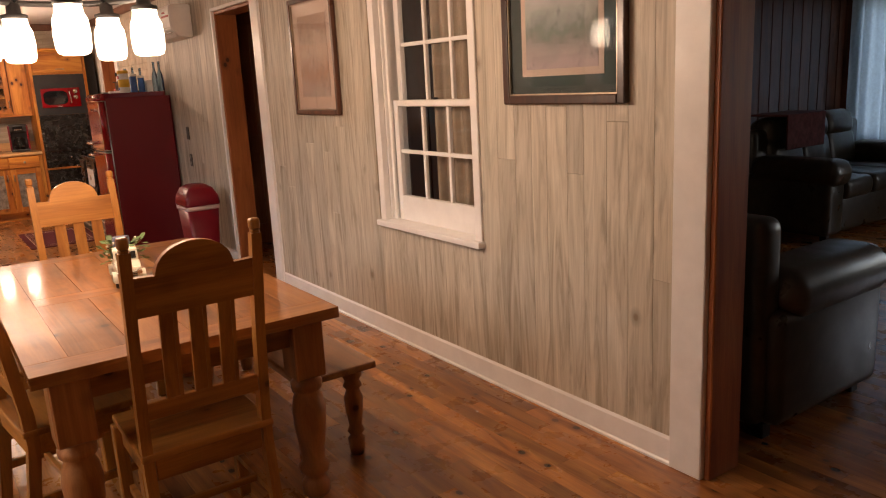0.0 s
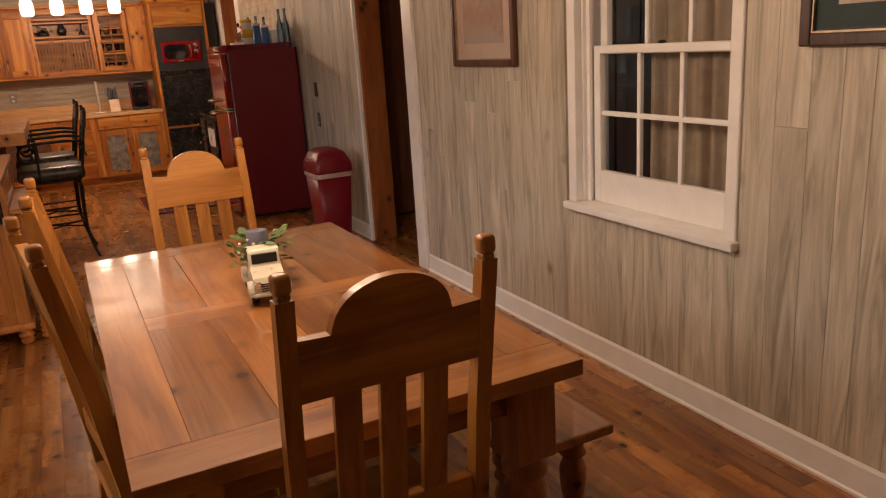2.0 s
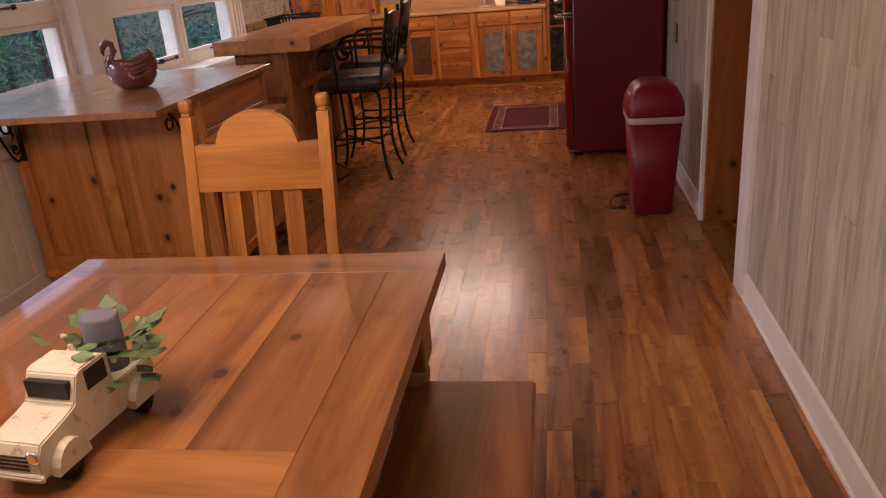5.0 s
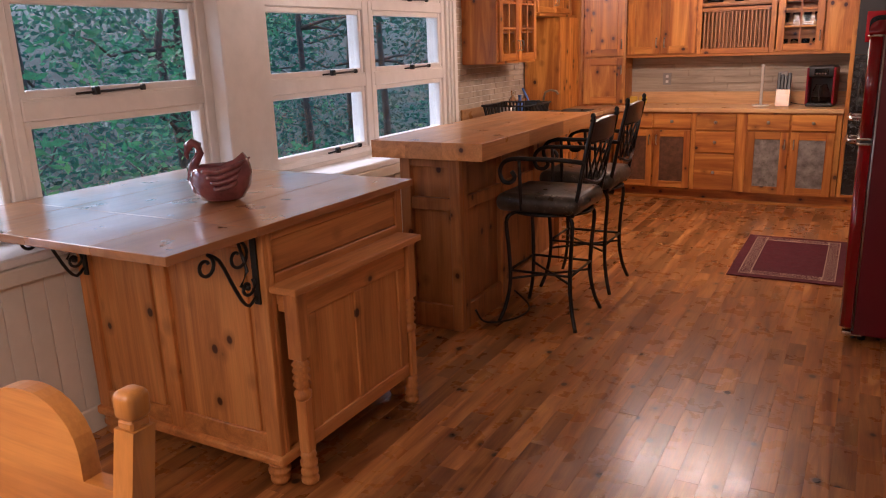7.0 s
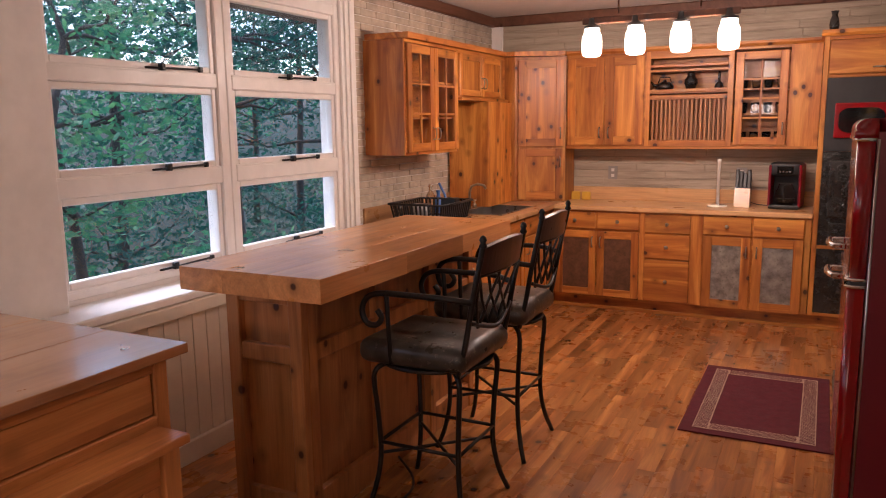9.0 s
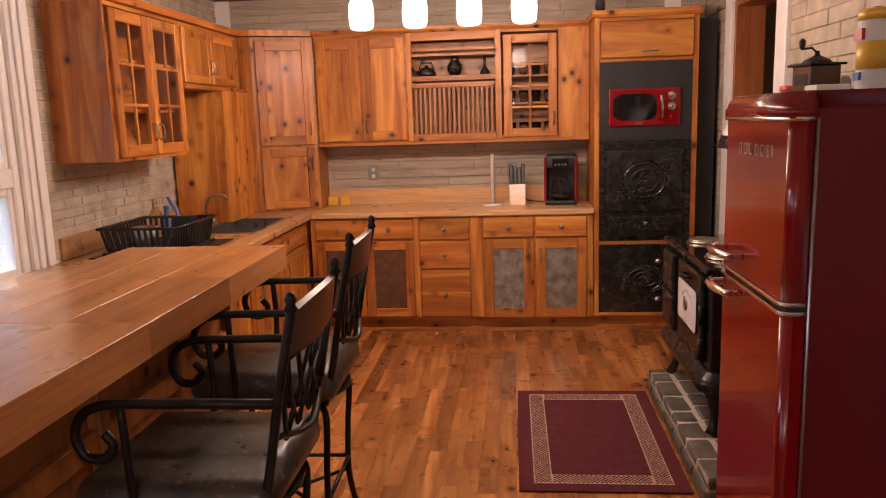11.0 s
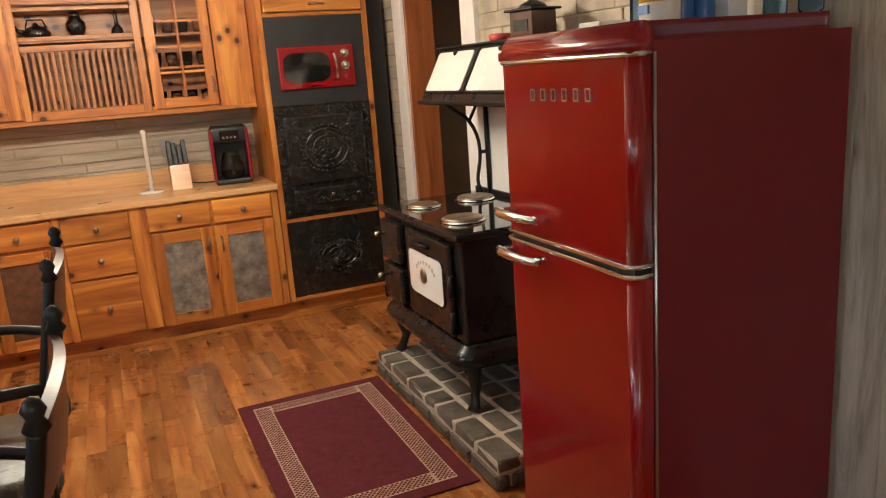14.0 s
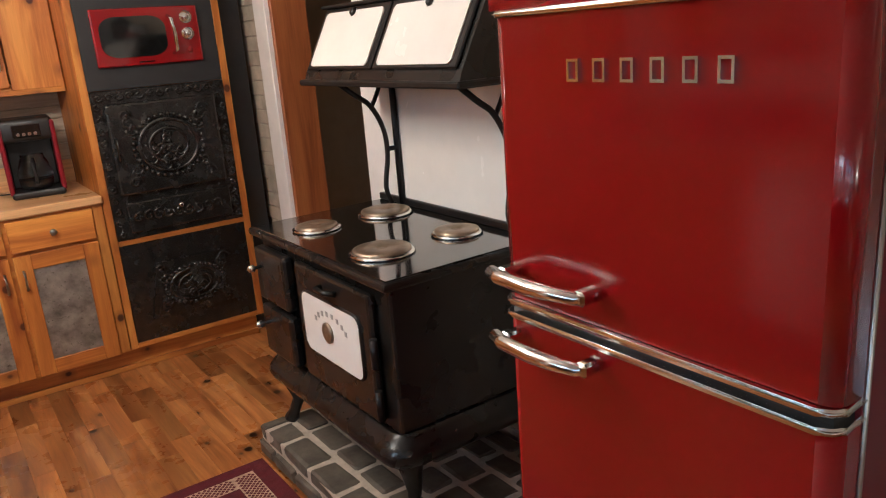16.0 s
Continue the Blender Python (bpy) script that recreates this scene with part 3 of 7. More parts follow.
# ---- rooms beyond ----
wall_run("wall_living_north", "dark wood panelled living room wall", EX + EW, 9.2, 4.72, 4.85, 0, 2.5, [], "panelling", "x")
# the first opening is invented and out of view, made for south_fill
wall_run("wall_living_east", "dark panelled wall with a curtained window", 9.0, 9.15, SY, 4.72, 0, 2.5, [(-0.6, 0.9, 0.7, 2.2), (3.1, 4.5, 0.7, 2.2)], "panelling")
wall_run("wall_living_south", "dark living room end wall", EX + EW, 9.2, SY - 0.15, SY, 0, 2.5, [], "panelling", "x")
setting(bx("ceiling_living", "ceiling", EX + EW, 9.2, SY - 0.15, 4.85, 2.5, 2.6, bevel=0), "living room ceiling", "ceiling")
sky_lamp = new("daylight_fill", bpy.data.lights.new("daylight_fill", "AREA"))
sky_lamp.data.shape, sky_lamp.data.size, sky_lamp.data.size_y = "RECTANGLE", 1.35, 1.45
sky_lamp.data.energy, sky_lamp.data.color = 3.4, (0.98, 0.97, 0.95)
sky_lamp.matrix_world = look((9.07, 3.8, 1.45), (5.0, 3.8, 1.45))
# added fill lamp at the unseen opening, to brighten the near sofa
south_fill = new("daylight_fill", bpy.data.lights.new("daylight_fill", "AREA"))
south_fill.data.shape, south_fill.data.size, south_fill.data.size_y = "RECTANGLE", 1.4, 1.45
south_fill.data.energy, south_fill.data.color = 7.0, (1.0, 0.96, 0.90)
south_fill.matrix_world = look((9.04, 0.15, 1.45), (4.0, 1.2, 1.0))
pleated("lace_curtain", 8.93, 3.05, 4.6, 0.5, 2.3, "lace", "pale bluish lace curtain over the living room window", 0.03, 12)
for i in range(34):
    x = EX + EW + 0.1 + i * 0.19
    bx("panel_strip", "panelling", x + 0.004, x + 0.182, 4.705, 4.722, 0, 2.5, bpy.data.objects["wall_living_north"], 0.004)
wall_run("wall_hall", "plain brown hall wall beyond the doorway", 3.3, 3.4, 9.6, NY, 0, 2.5, [], "hall")
wall_run("wall_hall_side", "plain brown hall wall", EX + EW, 3.3, 9.5, 9.6, 0, 2.5, [], "hall", "x")
wall_run("wall_hall_end", "plain brown hall wall", EX + EW, 3.3, NY - 0.1, NY, 0, 2.5, [], "hall", "x")
setting(bx("ceiling_hall", "ceiling", EX + EW, 3.4, 9.5, NY, 2.5, 2.6, bevel=0), "hall ceiling", "ceiling")


def pantry_door():
    d = thing("door_1", "dark stained panelled wooden door, closed", "door", EX + EW + 0.46, 7.42, 0, 90, kind="structure")
    hw = 0.43
    b = B()
    for s in (-1, 0, 1):
        b.box(0, 0.04, max(-hw, s * (hw - 0.055) - 0.055), min(hw, s * (hw - 0.055) + 0.055), 0.015, 2.21, 0.004)
    for za, zb in ((0.015, 0.22), (0.95, 1.12), (2.07, 2.21)):
        b.box(0.001, 0.039, -hw + 0.02, hw - 0.02, za, zb, 0.003)
    b.box(0.014, 0.026, -hw + 0.03, hw - 0.03, 0.1, 2.15)
    b.ob("leaf", M["darkwood"], d)
    B().lathe([(0.001, -0.03), (0.02, -0.028), (0.027, -0.01), (0.02, 0.005), (0.008, 0.01), (0.008, 0.03)], 0, 0, 14, pose(-0.03, -hw + 0.06, 1.0, 0, 90, 0)).ob("knob", M["steel"], d)
    return d


pantry_door()
setting(bx("wall_pantry_end", "darkwood", EX + EW, EX + EW + 0.9, 7.47, 7.55, 0, 2.5, bevel=0), "dark end wall of the passage", "wall")
setting(bx("ceiling_passage", "ceiling", EX + EW, EX + EW + 1.0, 4.85, 7.55, 2.5, 2.6, bevel=0), "passage ceiling", "ceiling")
setting(bx("wall_pantry_back", "hall", EX + EW + 0.9, EX + EW + 1.0, 4.85, 9.5, 0, 2.5, bevel=0), "plain wall of the passage", "wall")

# ---- outside ----
gb = B()
N = 26
grid = []
for i in range(N + 1):
    x = -1.62 - 340 * (i / N) ** 2.2
    row = []
    for j in range(N + 1):
        y = 6 + 420 * (j / N - 0.5) * abs(2 * (j / N) - 1) ** 0.6
        d = -1.62 - x
        z = -0.9 - 1.6 * min(d / 6, 1) + 7.0 * min(max((d - 14) / 40, 0), 1.4) + 0.25 * noise.noise((x * 0.3, y * 0.3, 0))
        row.append(gb.bm.verts.new((x, y, z)))
    grid.append(row)
for a, c in zip(grid, grid[1:]):
    for j in range(N):
        gb.bm.faces.new((a[j], a[j + 1], c[j + 1], c[j])).smooth = True
setting(gb.ob("ground", M["soil"]), "wooded hillside falling away from the house", "ground")
setting(bx("eave", "eave", -2.25, WX - 0.16, SY, 12.3, 2.43, 2.52), "brown roof eave above the windows", "eave")


def leaf_cloud(b, rng, centre, spread, count, size):
    c = Vector(centre)
    for _ in range(count):
        d = Vector((rng.gauss(0, 1), rng.gauss(0, 1), rng.gauss(0, 1)))
        p = c + Vector((d.x * spread[0], d.y * spread[1], d.z * spread[2])) * 0.55
        t = Vector((rng.gauss(0, 1), rng.gauss(0, 1), rng.gauss(0, 0.6))).normalized()
        u = t.cross(Vector((rng.gauss(0, 1), rng.gauss(0, 1), rng.gauss(0, 1)))).normalized()
        s = size * rng.uniform(0.6, 1.4)
        q = [p - t * s, p + u * s * 0.42, p + t * s, p - u * s * 0.42]
        b.bm.faces.new([b.bm.verts.new(v) for v in q])


def tree(x, y, z, h, r, rng, crown, clumps, per, size, mat, lean=0.0):
    """A tapered trunk, forking limbs, and clumps of leaves at the limbs' ends."""
    t = thing("tree", "leafy broadleaf tree with crooked limbs outside the windows", "tree", x, y, z, group="trees outside the windows")
    b = B()
    pts = [Vector((lean * h * k / 6 + rng.uniform(-0.1, 0.1) * k / 3, rng.uniform(-0.12, 0.12) * k / 3, h * k / 6)) for k in range(7)]
    b.tube(pts, [r * (1 - 0.12 * k) for k in range(7)], 8)
    leaves = B()
    for k in range(clumps):
        s = pts[rng.randint(1, 6)]
        a = rng.uniform(0, 2 * math.pi)
        reach = crown * rng.uniform(0.45, 1.1)
        e = s + Vector((math.cos(a) * reach, math.sin(a) * reach, rng.uniform(0.0, 0.8) * crown * 0.6))
        m = (s + e) / 2 + Vector((rng.uniform(-0.2, 0.2), rng.uniform(-0.2, 0.2), -0.12 * reach))
        b.tube([s, (s + m) / 2 + Vector((0, 0, 0.05)), m, (m + e) / 2 + Vector((0.06, 0.05, 0.04)), e], [r * 0.36, r * 0.27, r * 0.2, r * 0.13, r * 0.06], 5)
        leaf_cloud(leaves, rng, e, (crown * 0.42, crown * 0.42, crown * 0.28), per, size)
        leaf_cloud(leaves, rng, m, (crown * 0.3, crown * 0.3, crown * 0.2), per // 3, size)
    b.ob("trunk", M["bark"], t)
    tagged(leaves.ob("leaves", M[mat], t), kind="stuff")
    return t


rng = random.Random(7)
for x, y, h, crown, n in ((-6.5, 11.5, 6.5, 1.7, 16), (-7.5, 15.5, 7.0, 2.0, 16), (-5.6, 8.6, 6.0, 1.6, 14), (-8.5, 19.5, 8.0, 2.2, 16), (-9.5, 11.0, 8.0, 2.2, 18), (-12.0, 16.5, 9.0, 2.6, 18), (-12.5, 23.5, 9.5, 2.8, 18),
                          (-16, 20.0, 10, 3.0, 16), (-14, 11, 9, 2.6, 16), (-18, 28.0, 9, 3.2, 16), (-20, 14.0, 8, 3.2, 14), (-7.5, 5.0, 6.5, 1.9, 12), (-10, 26, 9, 2.6, 14)):
    tree(x, y, -2.7 if x > -13 else -2.0, h, 0.05 * h * 0.30, rng, crown, n, 150, 0.075 if x > -11 else 0.10, "leaf" if rng.random() < 0.55 else "leaf_dark", rng.uniform(-0.08, 0.08))
under = B()
for _ in range(230):
    x, y = rng.uniform(-24, -5), rng.uniform(2, 40)
    leaf_cloud(under, rng, (x, y, -2.6 + rng.uniform(0, 2.2) + max(0, (-x - 12) * 0.14)), (1.3, 1.3, 0.9), 110, 0.085)
tagged(under.ob("undergrowth", M["leaf_dark"]), "dense dark green undergrowth on the slope", "undergrowth", kind="stuff")
far = B()
for _ in range(420):
    x, y = rng.uniform(-60, -24), rng.uniform(-10, 95)
    leaf_cloud(far, rng, (x, y, rng.uniform(0, 6) + (-x - 24) * 0.22), (3, 3, 2.4), 75, 0.20)
tagged(far.ob("far_wood", M["leaf_dark"]), "far wooded hillside in the dusk", "woods", kind="stuff")


# ---- lamps ----
def jar_lamp(parent, x, y, z, watts):
    """A lit mason jar hanging mouth-up from a dark cap; z is its bottom."""
    k = 1.28
    cap = B().lathe([(r * k, z + h * k) for r, h in ((0.034, 0.138), (0.040, 0.140), (0.040, 0.150), (0.022, 0.155), (0.020, 0.185), (0.008, 0.19))], x, y, 18)
    cap.ob("cap", M["iron"], parent)
    j = B().lathe([(r * k, z + h * k) for r, h in ((0.030, 0.0), (0.043, 0.006), (0.048, 0.02), (0.050, 0.06), (0.047, 0.098), (0.039, 0.115), (0.036, 0.138))], x, y, 20).ob("jar", M["jar"], parent)
    j.visible_shadow = False
    lamp = bpy.data.lights.new("jar_light", "POINT")
    lamp.energy, lamp.color, lamp.shadow_soft_size = watts, WARM, 0.04
    o = new("jar_light", lamp)
    o.location = (x, y, z + 0.08)
    o.parent = parent


def chandelier(x, y):
    c = thing("chandelier", "black ring chandelier with five lit mason jars over the table", "chandelier", x, y, 0)
    b = B()
    ring = [(0.30 * math.cos(2 * math.pi * i / 40), 0.30 * math.sin(2 * math.pi * i / 40), 1.975) for i in range(40)]
    b.tube(ring, 0.013, 8, True)
    for k in range(5):
        a = radians(-97 + 72 * k)
        b.tube([(0, 0, 2.12), (0.14 * math.cos(a), 0.14 * math.sin(a), 2.03), (0.30 * math.cos(a), 0.30 * math.sin(a), 1.975)], 0.006, 6)
    b.lathe([(0.03, 2.08), (0.04, 2.10), (0.03, 2.16), (0.01, 2.18)], 0, 0, 14)
    b.tube([(0, 0, 2.17), (0, 0, TOP - 0.02)], 0.007, 6)
    b.lathe([(0.065, TOP - 0.03), (0.07, TOP - 0.02), (0.07, TOP - 0.001)], 0, 0, 18)
    b.ob("ring", M["iron"], c)
    for k in range(5):
        a = radians(-97 + 72 * k)
        jar_lamp(c, 0.30 * math.cos(a), 0.30 * math.sin(a), 1.735, 4.4)
    return c


chandelier(0.58, 3.38)


def pendant(x0, x1, y):
    c = thing("pendant_lamp", "dark bar pendant with four lit mason jars in the kitchen", "pendant lamp", (x0 + x1) / 2, y, 0)
    w = (x1 - x0) / 2
    b = B()
    b.box(-w - 0.06, w + 0.06, -0.02, 0.02, 2.232, 2.272, 0.004)
    for s in (-0.6, 0.6):
        b.tube([(s * w, 0, 2.29), (s * w, 0, TOP - 0.01)], 0.006, 6)
    b.box(-w * 0.75, w * 0.75, -0.04, 0.04, TOP - 0.025, TOP - 0.001, 0.004)
    b.ob("bar", M["frame"], c)
    for k in range(4):
        jar_lamp(c, -w + 2 * w * k / 3, 0, 2.03, 7.1)
    return c


pendant(0.12, 0.945, 10.12)

# ---- dining set ----
def table(x0, x1, y0, y1, h):
    t = thing("dining_table", "knotty pine farmhouse dining table with a glossy top", "table", (x0 + x1) / 2, (y0 + y1) / 2, 0)
    w, l = (x1 - x0) / 2, (y1 - y0) / 2
    th = 0.042
    # plank frame round the top, boards lying inside it
    edge = 0.13
    bx("board", "table_y", -w, -w + edge, -l + edge + 0.0004, l - edge - 0.0004, h - th, h, t, 0.0012)
    bx("board", "table_y", w - edge, w, -l + edge + 0.0004, l - edge - 0.0004, h - th, h, t, 0.0012)
    bx("board", "table_x", -w, w, -l, -l + edge, h - th, h, t, 0.0015)
    bx("board", "table_x", -w, w, l - edge, l, h - th, h, t, 0.0015)
    bx("board", "table_x", -w + edge + 0.0004, w - edge - 0.0004, -0.065, 0.065, h - th, h - 0.0003, t, 0.001)
    n = 4
    for half in ((-l + edge + 0.0004, -0.0654), (0.0654, l - edge - 0.0004)):
        for i in range(n):
            a = -w + edge + (2 * w - 2 * edge) * i / n
            c = -w + edge + (2 * w - 2 * edge) * (i + 1) / n
            bx("board", "table_y", a + 0.0004, c - 0.0004, half[0], half[1], h - th, h - 0.0004, t, 0.001)
    az0 = h - th - 0.10
    for s in (-1, 1):
        bx("apron", "table_y", s * (w - 0.10) - 0.014, s * (w - 0.10) + 0.014, -l + 0.16, l - 0.16, az0, h - th, t)
        bx("apron", "table_x", -w + 0.16, w - 0.16, s * (l - 0.10) - 0.014, s * (l - 0.10) + 0.014, az0, h - th, t)
    for sx in (-1, 1):
        for sy in (-1, 1):
            lx, ly = sx * (w - 0.11), sy * (l - 0.11)
            b = B()
            b.box(lx - 0.062, lx + 0.062, ly - 0.062, ly + 0.062, 0.50, h - th, 0.006)
            b.lathe([(0.048, 0.0), (0.055, 0.01), (0.056, 0.05), (0.044, 0.065), (0.040, 0.085), (0.058, 0.10), (0.060, 0.125), (0.045, 0.145), (0.050, 0.20), (0.062, 0.29), (0.066, 0.36),
                     (0.058, 0.41), (0.046, 0.435), (0.060, 0.45), (0.062, 0.475), (0.048, 0.49), (0.052, 0.505)], lx, ly, 20)
            b.ob("leg", M["table_z"], t)
    return t


table(0.17, 1.207, 2.465, 4.338, 0.773)


def chair():
    """Back along local y=0, sitter faces +y."""
    c = thing("dining_chair", "honey pine dining chair with an arched slatted back", "chair", 0, 0, 0, group="chairs round the table")
    hw, top = 0.218, 1.175
    for s in (-1, 1):
        b = B()
        px = s * (hw - 0.018)
        b.prism([(0.0, 0), (0.04, 0), (0.092, 0.40), (0.088, 0.52), (0.05, 0.80), (-0.012, top - 0.04), (-0.044, top - 0.04), (0.012, 0.80), (0.045, 0.52), (0.05, 0.40)], "x", px - 0.017, px + 0.017)
        b.box(px - 0.013, px + 0.013, -0.042, -0.014, top - 0.041, top - 0.028, 0.003)
        b.box(px - 0.017, px + 0.017, -0.046, -0.011, top - 0.030, top + 0.008, 0.010, 3)
        b.ob("back_post", M["chair_z"], c)
        b = B()
        b.box(s * (hw - 0.005) - 0.022, s * (hw - 0.005) + 0.022, 0.41, 0.454, 0.0, 0.435, 0.004)
        b.ob("leg", M["chair_z"], c)
    b = B()
    # crest: rail with a round arch
    a = 0.118
    outline = [(-hw + 0.035, 0.925), (hw - 0.035, 0.925), (hw - 0.035, 1.055), (a + 0.004, 1.052)] + [(a * math.cos(radians(k)), 1.058 + 0.088 * math.sin(radians(k))) for k in range(10, 171, 10)] + [(-a - 0.004, 1.052), (-hw + 0.035, 1.055)]
    b.prism(outline, "y", -0.013, 0.013)
    for v in b.bm.verts:
        v.co.y += 0.0285 - (v.co.z - 0.80) * 0.172
    b.ob("crest_rail", M["chair_x"], c)
    b = B()
    b.box(-hw + 0.035, hw - 0.035, 0.042, 0.068, 0.575, 0.635, 0.003)
    b.ob("lower_rail", M["chair_x"], c)
    for k in range(3):
        x = (k - 1) * 0.092
        b = B()
        for e0, e1 in ((-0.027, -0.0145), (0.0145, 0.027)):
            b.prism([(0.047, 0.60), (0.062, 0.60), (0.010, 0.96), (-0.005, 0.96)], "x", x + e0, x + e1)
        b.prism([(0.0495, 0.60), (0.0595, 0.60), (0.0075, 0.96), (-0.0025, 0.96)], "x", x - 0.0145, x + 0.0145)
        b.ob("slat", M["chair_z"], c)
    b = B()
    b.box(-hw - 0.005, hw + 0.005, 0.04, 0.47, 0.435, 0.462, 0.008, 2)
    b.ob("seat", M["chair_x"], c)
    b = B()
    b.box(-hw + 0.02, hw - 0.02, 0.422, 0.442, 0.36, 0.435, 0.002)
    b.box(-hw + 0.04, hw - 0.04, 0.055, 0.075, 0.36, 0.435, 0.002)
    for s in (-1, 1):
        b.box(s * (hw - 0.02) - 0.01, s * (hw - 0.02) + 0.01, 0.06, 0.42, 0.36, 0.435, 0.002)
        b.box(s * (hw - 0.02) - 0.011, s * (hw - 0.02) + 0.011, 0.03, 0.42, 0.17, 0.20, 0.003)
    b.box(-hw + 0.03, hw - 0.03, 0.18, 0.20, 0.172, 0.198, 0.003)
    b.ob("stretcher", M["chair_x"], c)
    return c


first = chair()
first.matrix_world = pose(0.652, 2.325, 0, 0, 0, 0)
copy_thing(first, pose(0.674, 4.475, 0, 0, 0, 180))
copy_thing(first, pose(0.078, 3.05, 0, 0, 0, -82))
copy_thing(first, pose(0.08, 3.755, 0, 0, 0, -91))


def bench(x0, x1, y0, y1, h):
    t = thing("bench", "pine bench with turned legs pushed under the table", "bench", (x0 + x1) / 2, (y0 + y1) / 2, 0)
    w, l = (x1 - x0) / 2, (y1 - y0) / 2
    B().box(-w, w, -l, l, h - 0.032, h, 0.008, 2).ob("seat", M["table_y"], t)
    B().box(-w + 0.06, -w + 0.08, -l + 0.1, l - 0.1, h - 0.10, h - 0.032).box(w - 0.08, w - 0.06, -l + 0.1, l - 0.1, h - 0.10, h - 0.032).ob("apron", M["table_y"], t)
    for sx in (-1, 1):
        for sy in (-1, 1):
            B().lathe([(0.030, 0), (0.034, 0.02), (0.038, 0.07), (0.024, 0.09), (0.038, 0.105), (0.028, 0.13), (0.038, 0.20), (0.042, 0.26), (0.028, 0.30), (0.042, 0.315), (0.032, 0.34), (0.044, 0.36), (0.044, h - 0.032)],
                      sx * (w - 0.055), sy * (l - 0.13), 14).ob("leg", M["table_z"], t)
    return t


bench(1.10, 1.44, 2.63, 4.22, 0.45)


def toy_truck(x, y, z):
    t = thing("toy_truck", "cream vintage toy pickup with a candle and greenery in its bed", "table decoration", x, y, z, -7)
    b = B()
    prof = [(-0.20, 0.035), (-0.20, 0.075), (-0.185, 0.098), (-0.10, 0.112), (-0.075, 0.118), (-0.05, 0.165), (-0.035, 0.172), (0.035, 0.172), (0.05, 0.16), (0.052, 0.10), (0.19, 0.10), (0.19, 0.035)]
    b.prism([(p[0], p[1]) for p in prof], "x", -0.052, 0.052)
    for s in (-1, 1):
        for yy in (-0.13, 0.12):
            b.prism([(yy + 0.048 * math.cos(radians(k)), 0.032 + 0.048 * math.sin(radians(k))) for k in range(0, 181, 20)], "x", s * 0.052 - 0.016 * (s < 0) - 0.002, s * 0.052 + 0.016 * (s > 0) + 0.002)
    b.box(-0.058, 0.058, -0.212, -0.198, 0.035, 0.05, 0.004)
    bmesh.ops.bevel(b.bm, geom=[e for e in b.bm.edges if e.calc_length() > 0.02 and e.calc_face_angle(0) > 0.5], offset=0.009, segments=2, affect="EDGES", clamp_overlap=True)
    bm2 = b.ob("body", M["cream"], t)
    g = B()
    g.box(-0.042, 0.042, -0.0735, -0.058, 0.126, 0.158, 0.0)
    for s in (-1, 1):
        g.box(min(s * 0.0515, s * 0.0535), max(s * 0.0515, s * 0.0535), -0.03, 0.035, 0.125, 0.162)
    for k in range(4):
        g.box(-0.03, 0.03, -0.2025, -0.1995, 0.054 + k * 0.008, 0.057 + k * 0.008)
    g.ob("glazing", M["black"], t)
    for s in (-1, 1):
        for yy in (-0.13, 0.12):
            B().lathe([(0.012, -0.012), (0.030, -0.012), (0.032, 0.0), (0.030, 0.012), (0.012, 0.012)], 0, 0, 14, pose(s * 0.05, yy, 0.032, 0, 90, 0)).ob("wheel", M["black"], t)
        B().lathe([(0.001, 0), (0.012, 0.002), (0.013, 0.01), (0.008, 0.012)], 0, 0, 10, pose(s * 0.04, -0.19, 0.078, 90, 0, 0)).ob("headlamp", M["chrome"], t)
    c = B().lathe([(0.036, 0.10), (0.038, 0.105), (0.038, 0.205), (0.034, 0.21)], 0, 0.125, 18)
    c.ob("candle", M["candle"], t)
    r = random.Random(4)
    lv, fl = B(), B()
    for k in range(58):
        a = r.uniform(0, 6.28)
        d = r.uniform(0.05, 0.12)
        p = Vector((d * 0.8 * math.cos(a), 0.125 + d * math.sin(a), r.uniform(0.09, 0.185)))
        o = Vector((math.cos(a), math.sin(a), r.uniform(-0.3, 0.9))).normalized()
        s = o.cross(Vector((0, 0, 1))).normalized() * r.uniform(0.016, 0.026)
        L = r.uniform(0.034, 0.052)
        lift = o.cross(s).normalized() * 0.004
        q = [p, p + o * L * 0.35 + s, p + o * L * 0.8 + s * 0.7, p + o * L, p + o * L * 0.8 - s * 0.7, p + o * L * 0.35 - s]
        lv.bm.faces.new([lv.bm.verts.new(v + lift * (i % 2)) for i, v in enumerate(q)])
    for k in range(16):
        a = r.uniform(0, 6.28)
        fl.lathe([(0.001, -0.004), (0.006, 0.0), (0.005, 0.006), (0.001, 0.008)], 0, 0, 6, pose(0.07 * math.cos(a), 0.125 + 0.08 * math.sin(a), r.uniform(0.12, 0.19)))
    tagged(lv.ob("leaves", M["herb"], t), kind="stuff")
    tagged(fl.ob("blooms", M["bloom"], t), kind="stuff")
    return t


toy_truck(0.692, 3.492, 0.773).scale = (0.95, 0.75, 0.92)


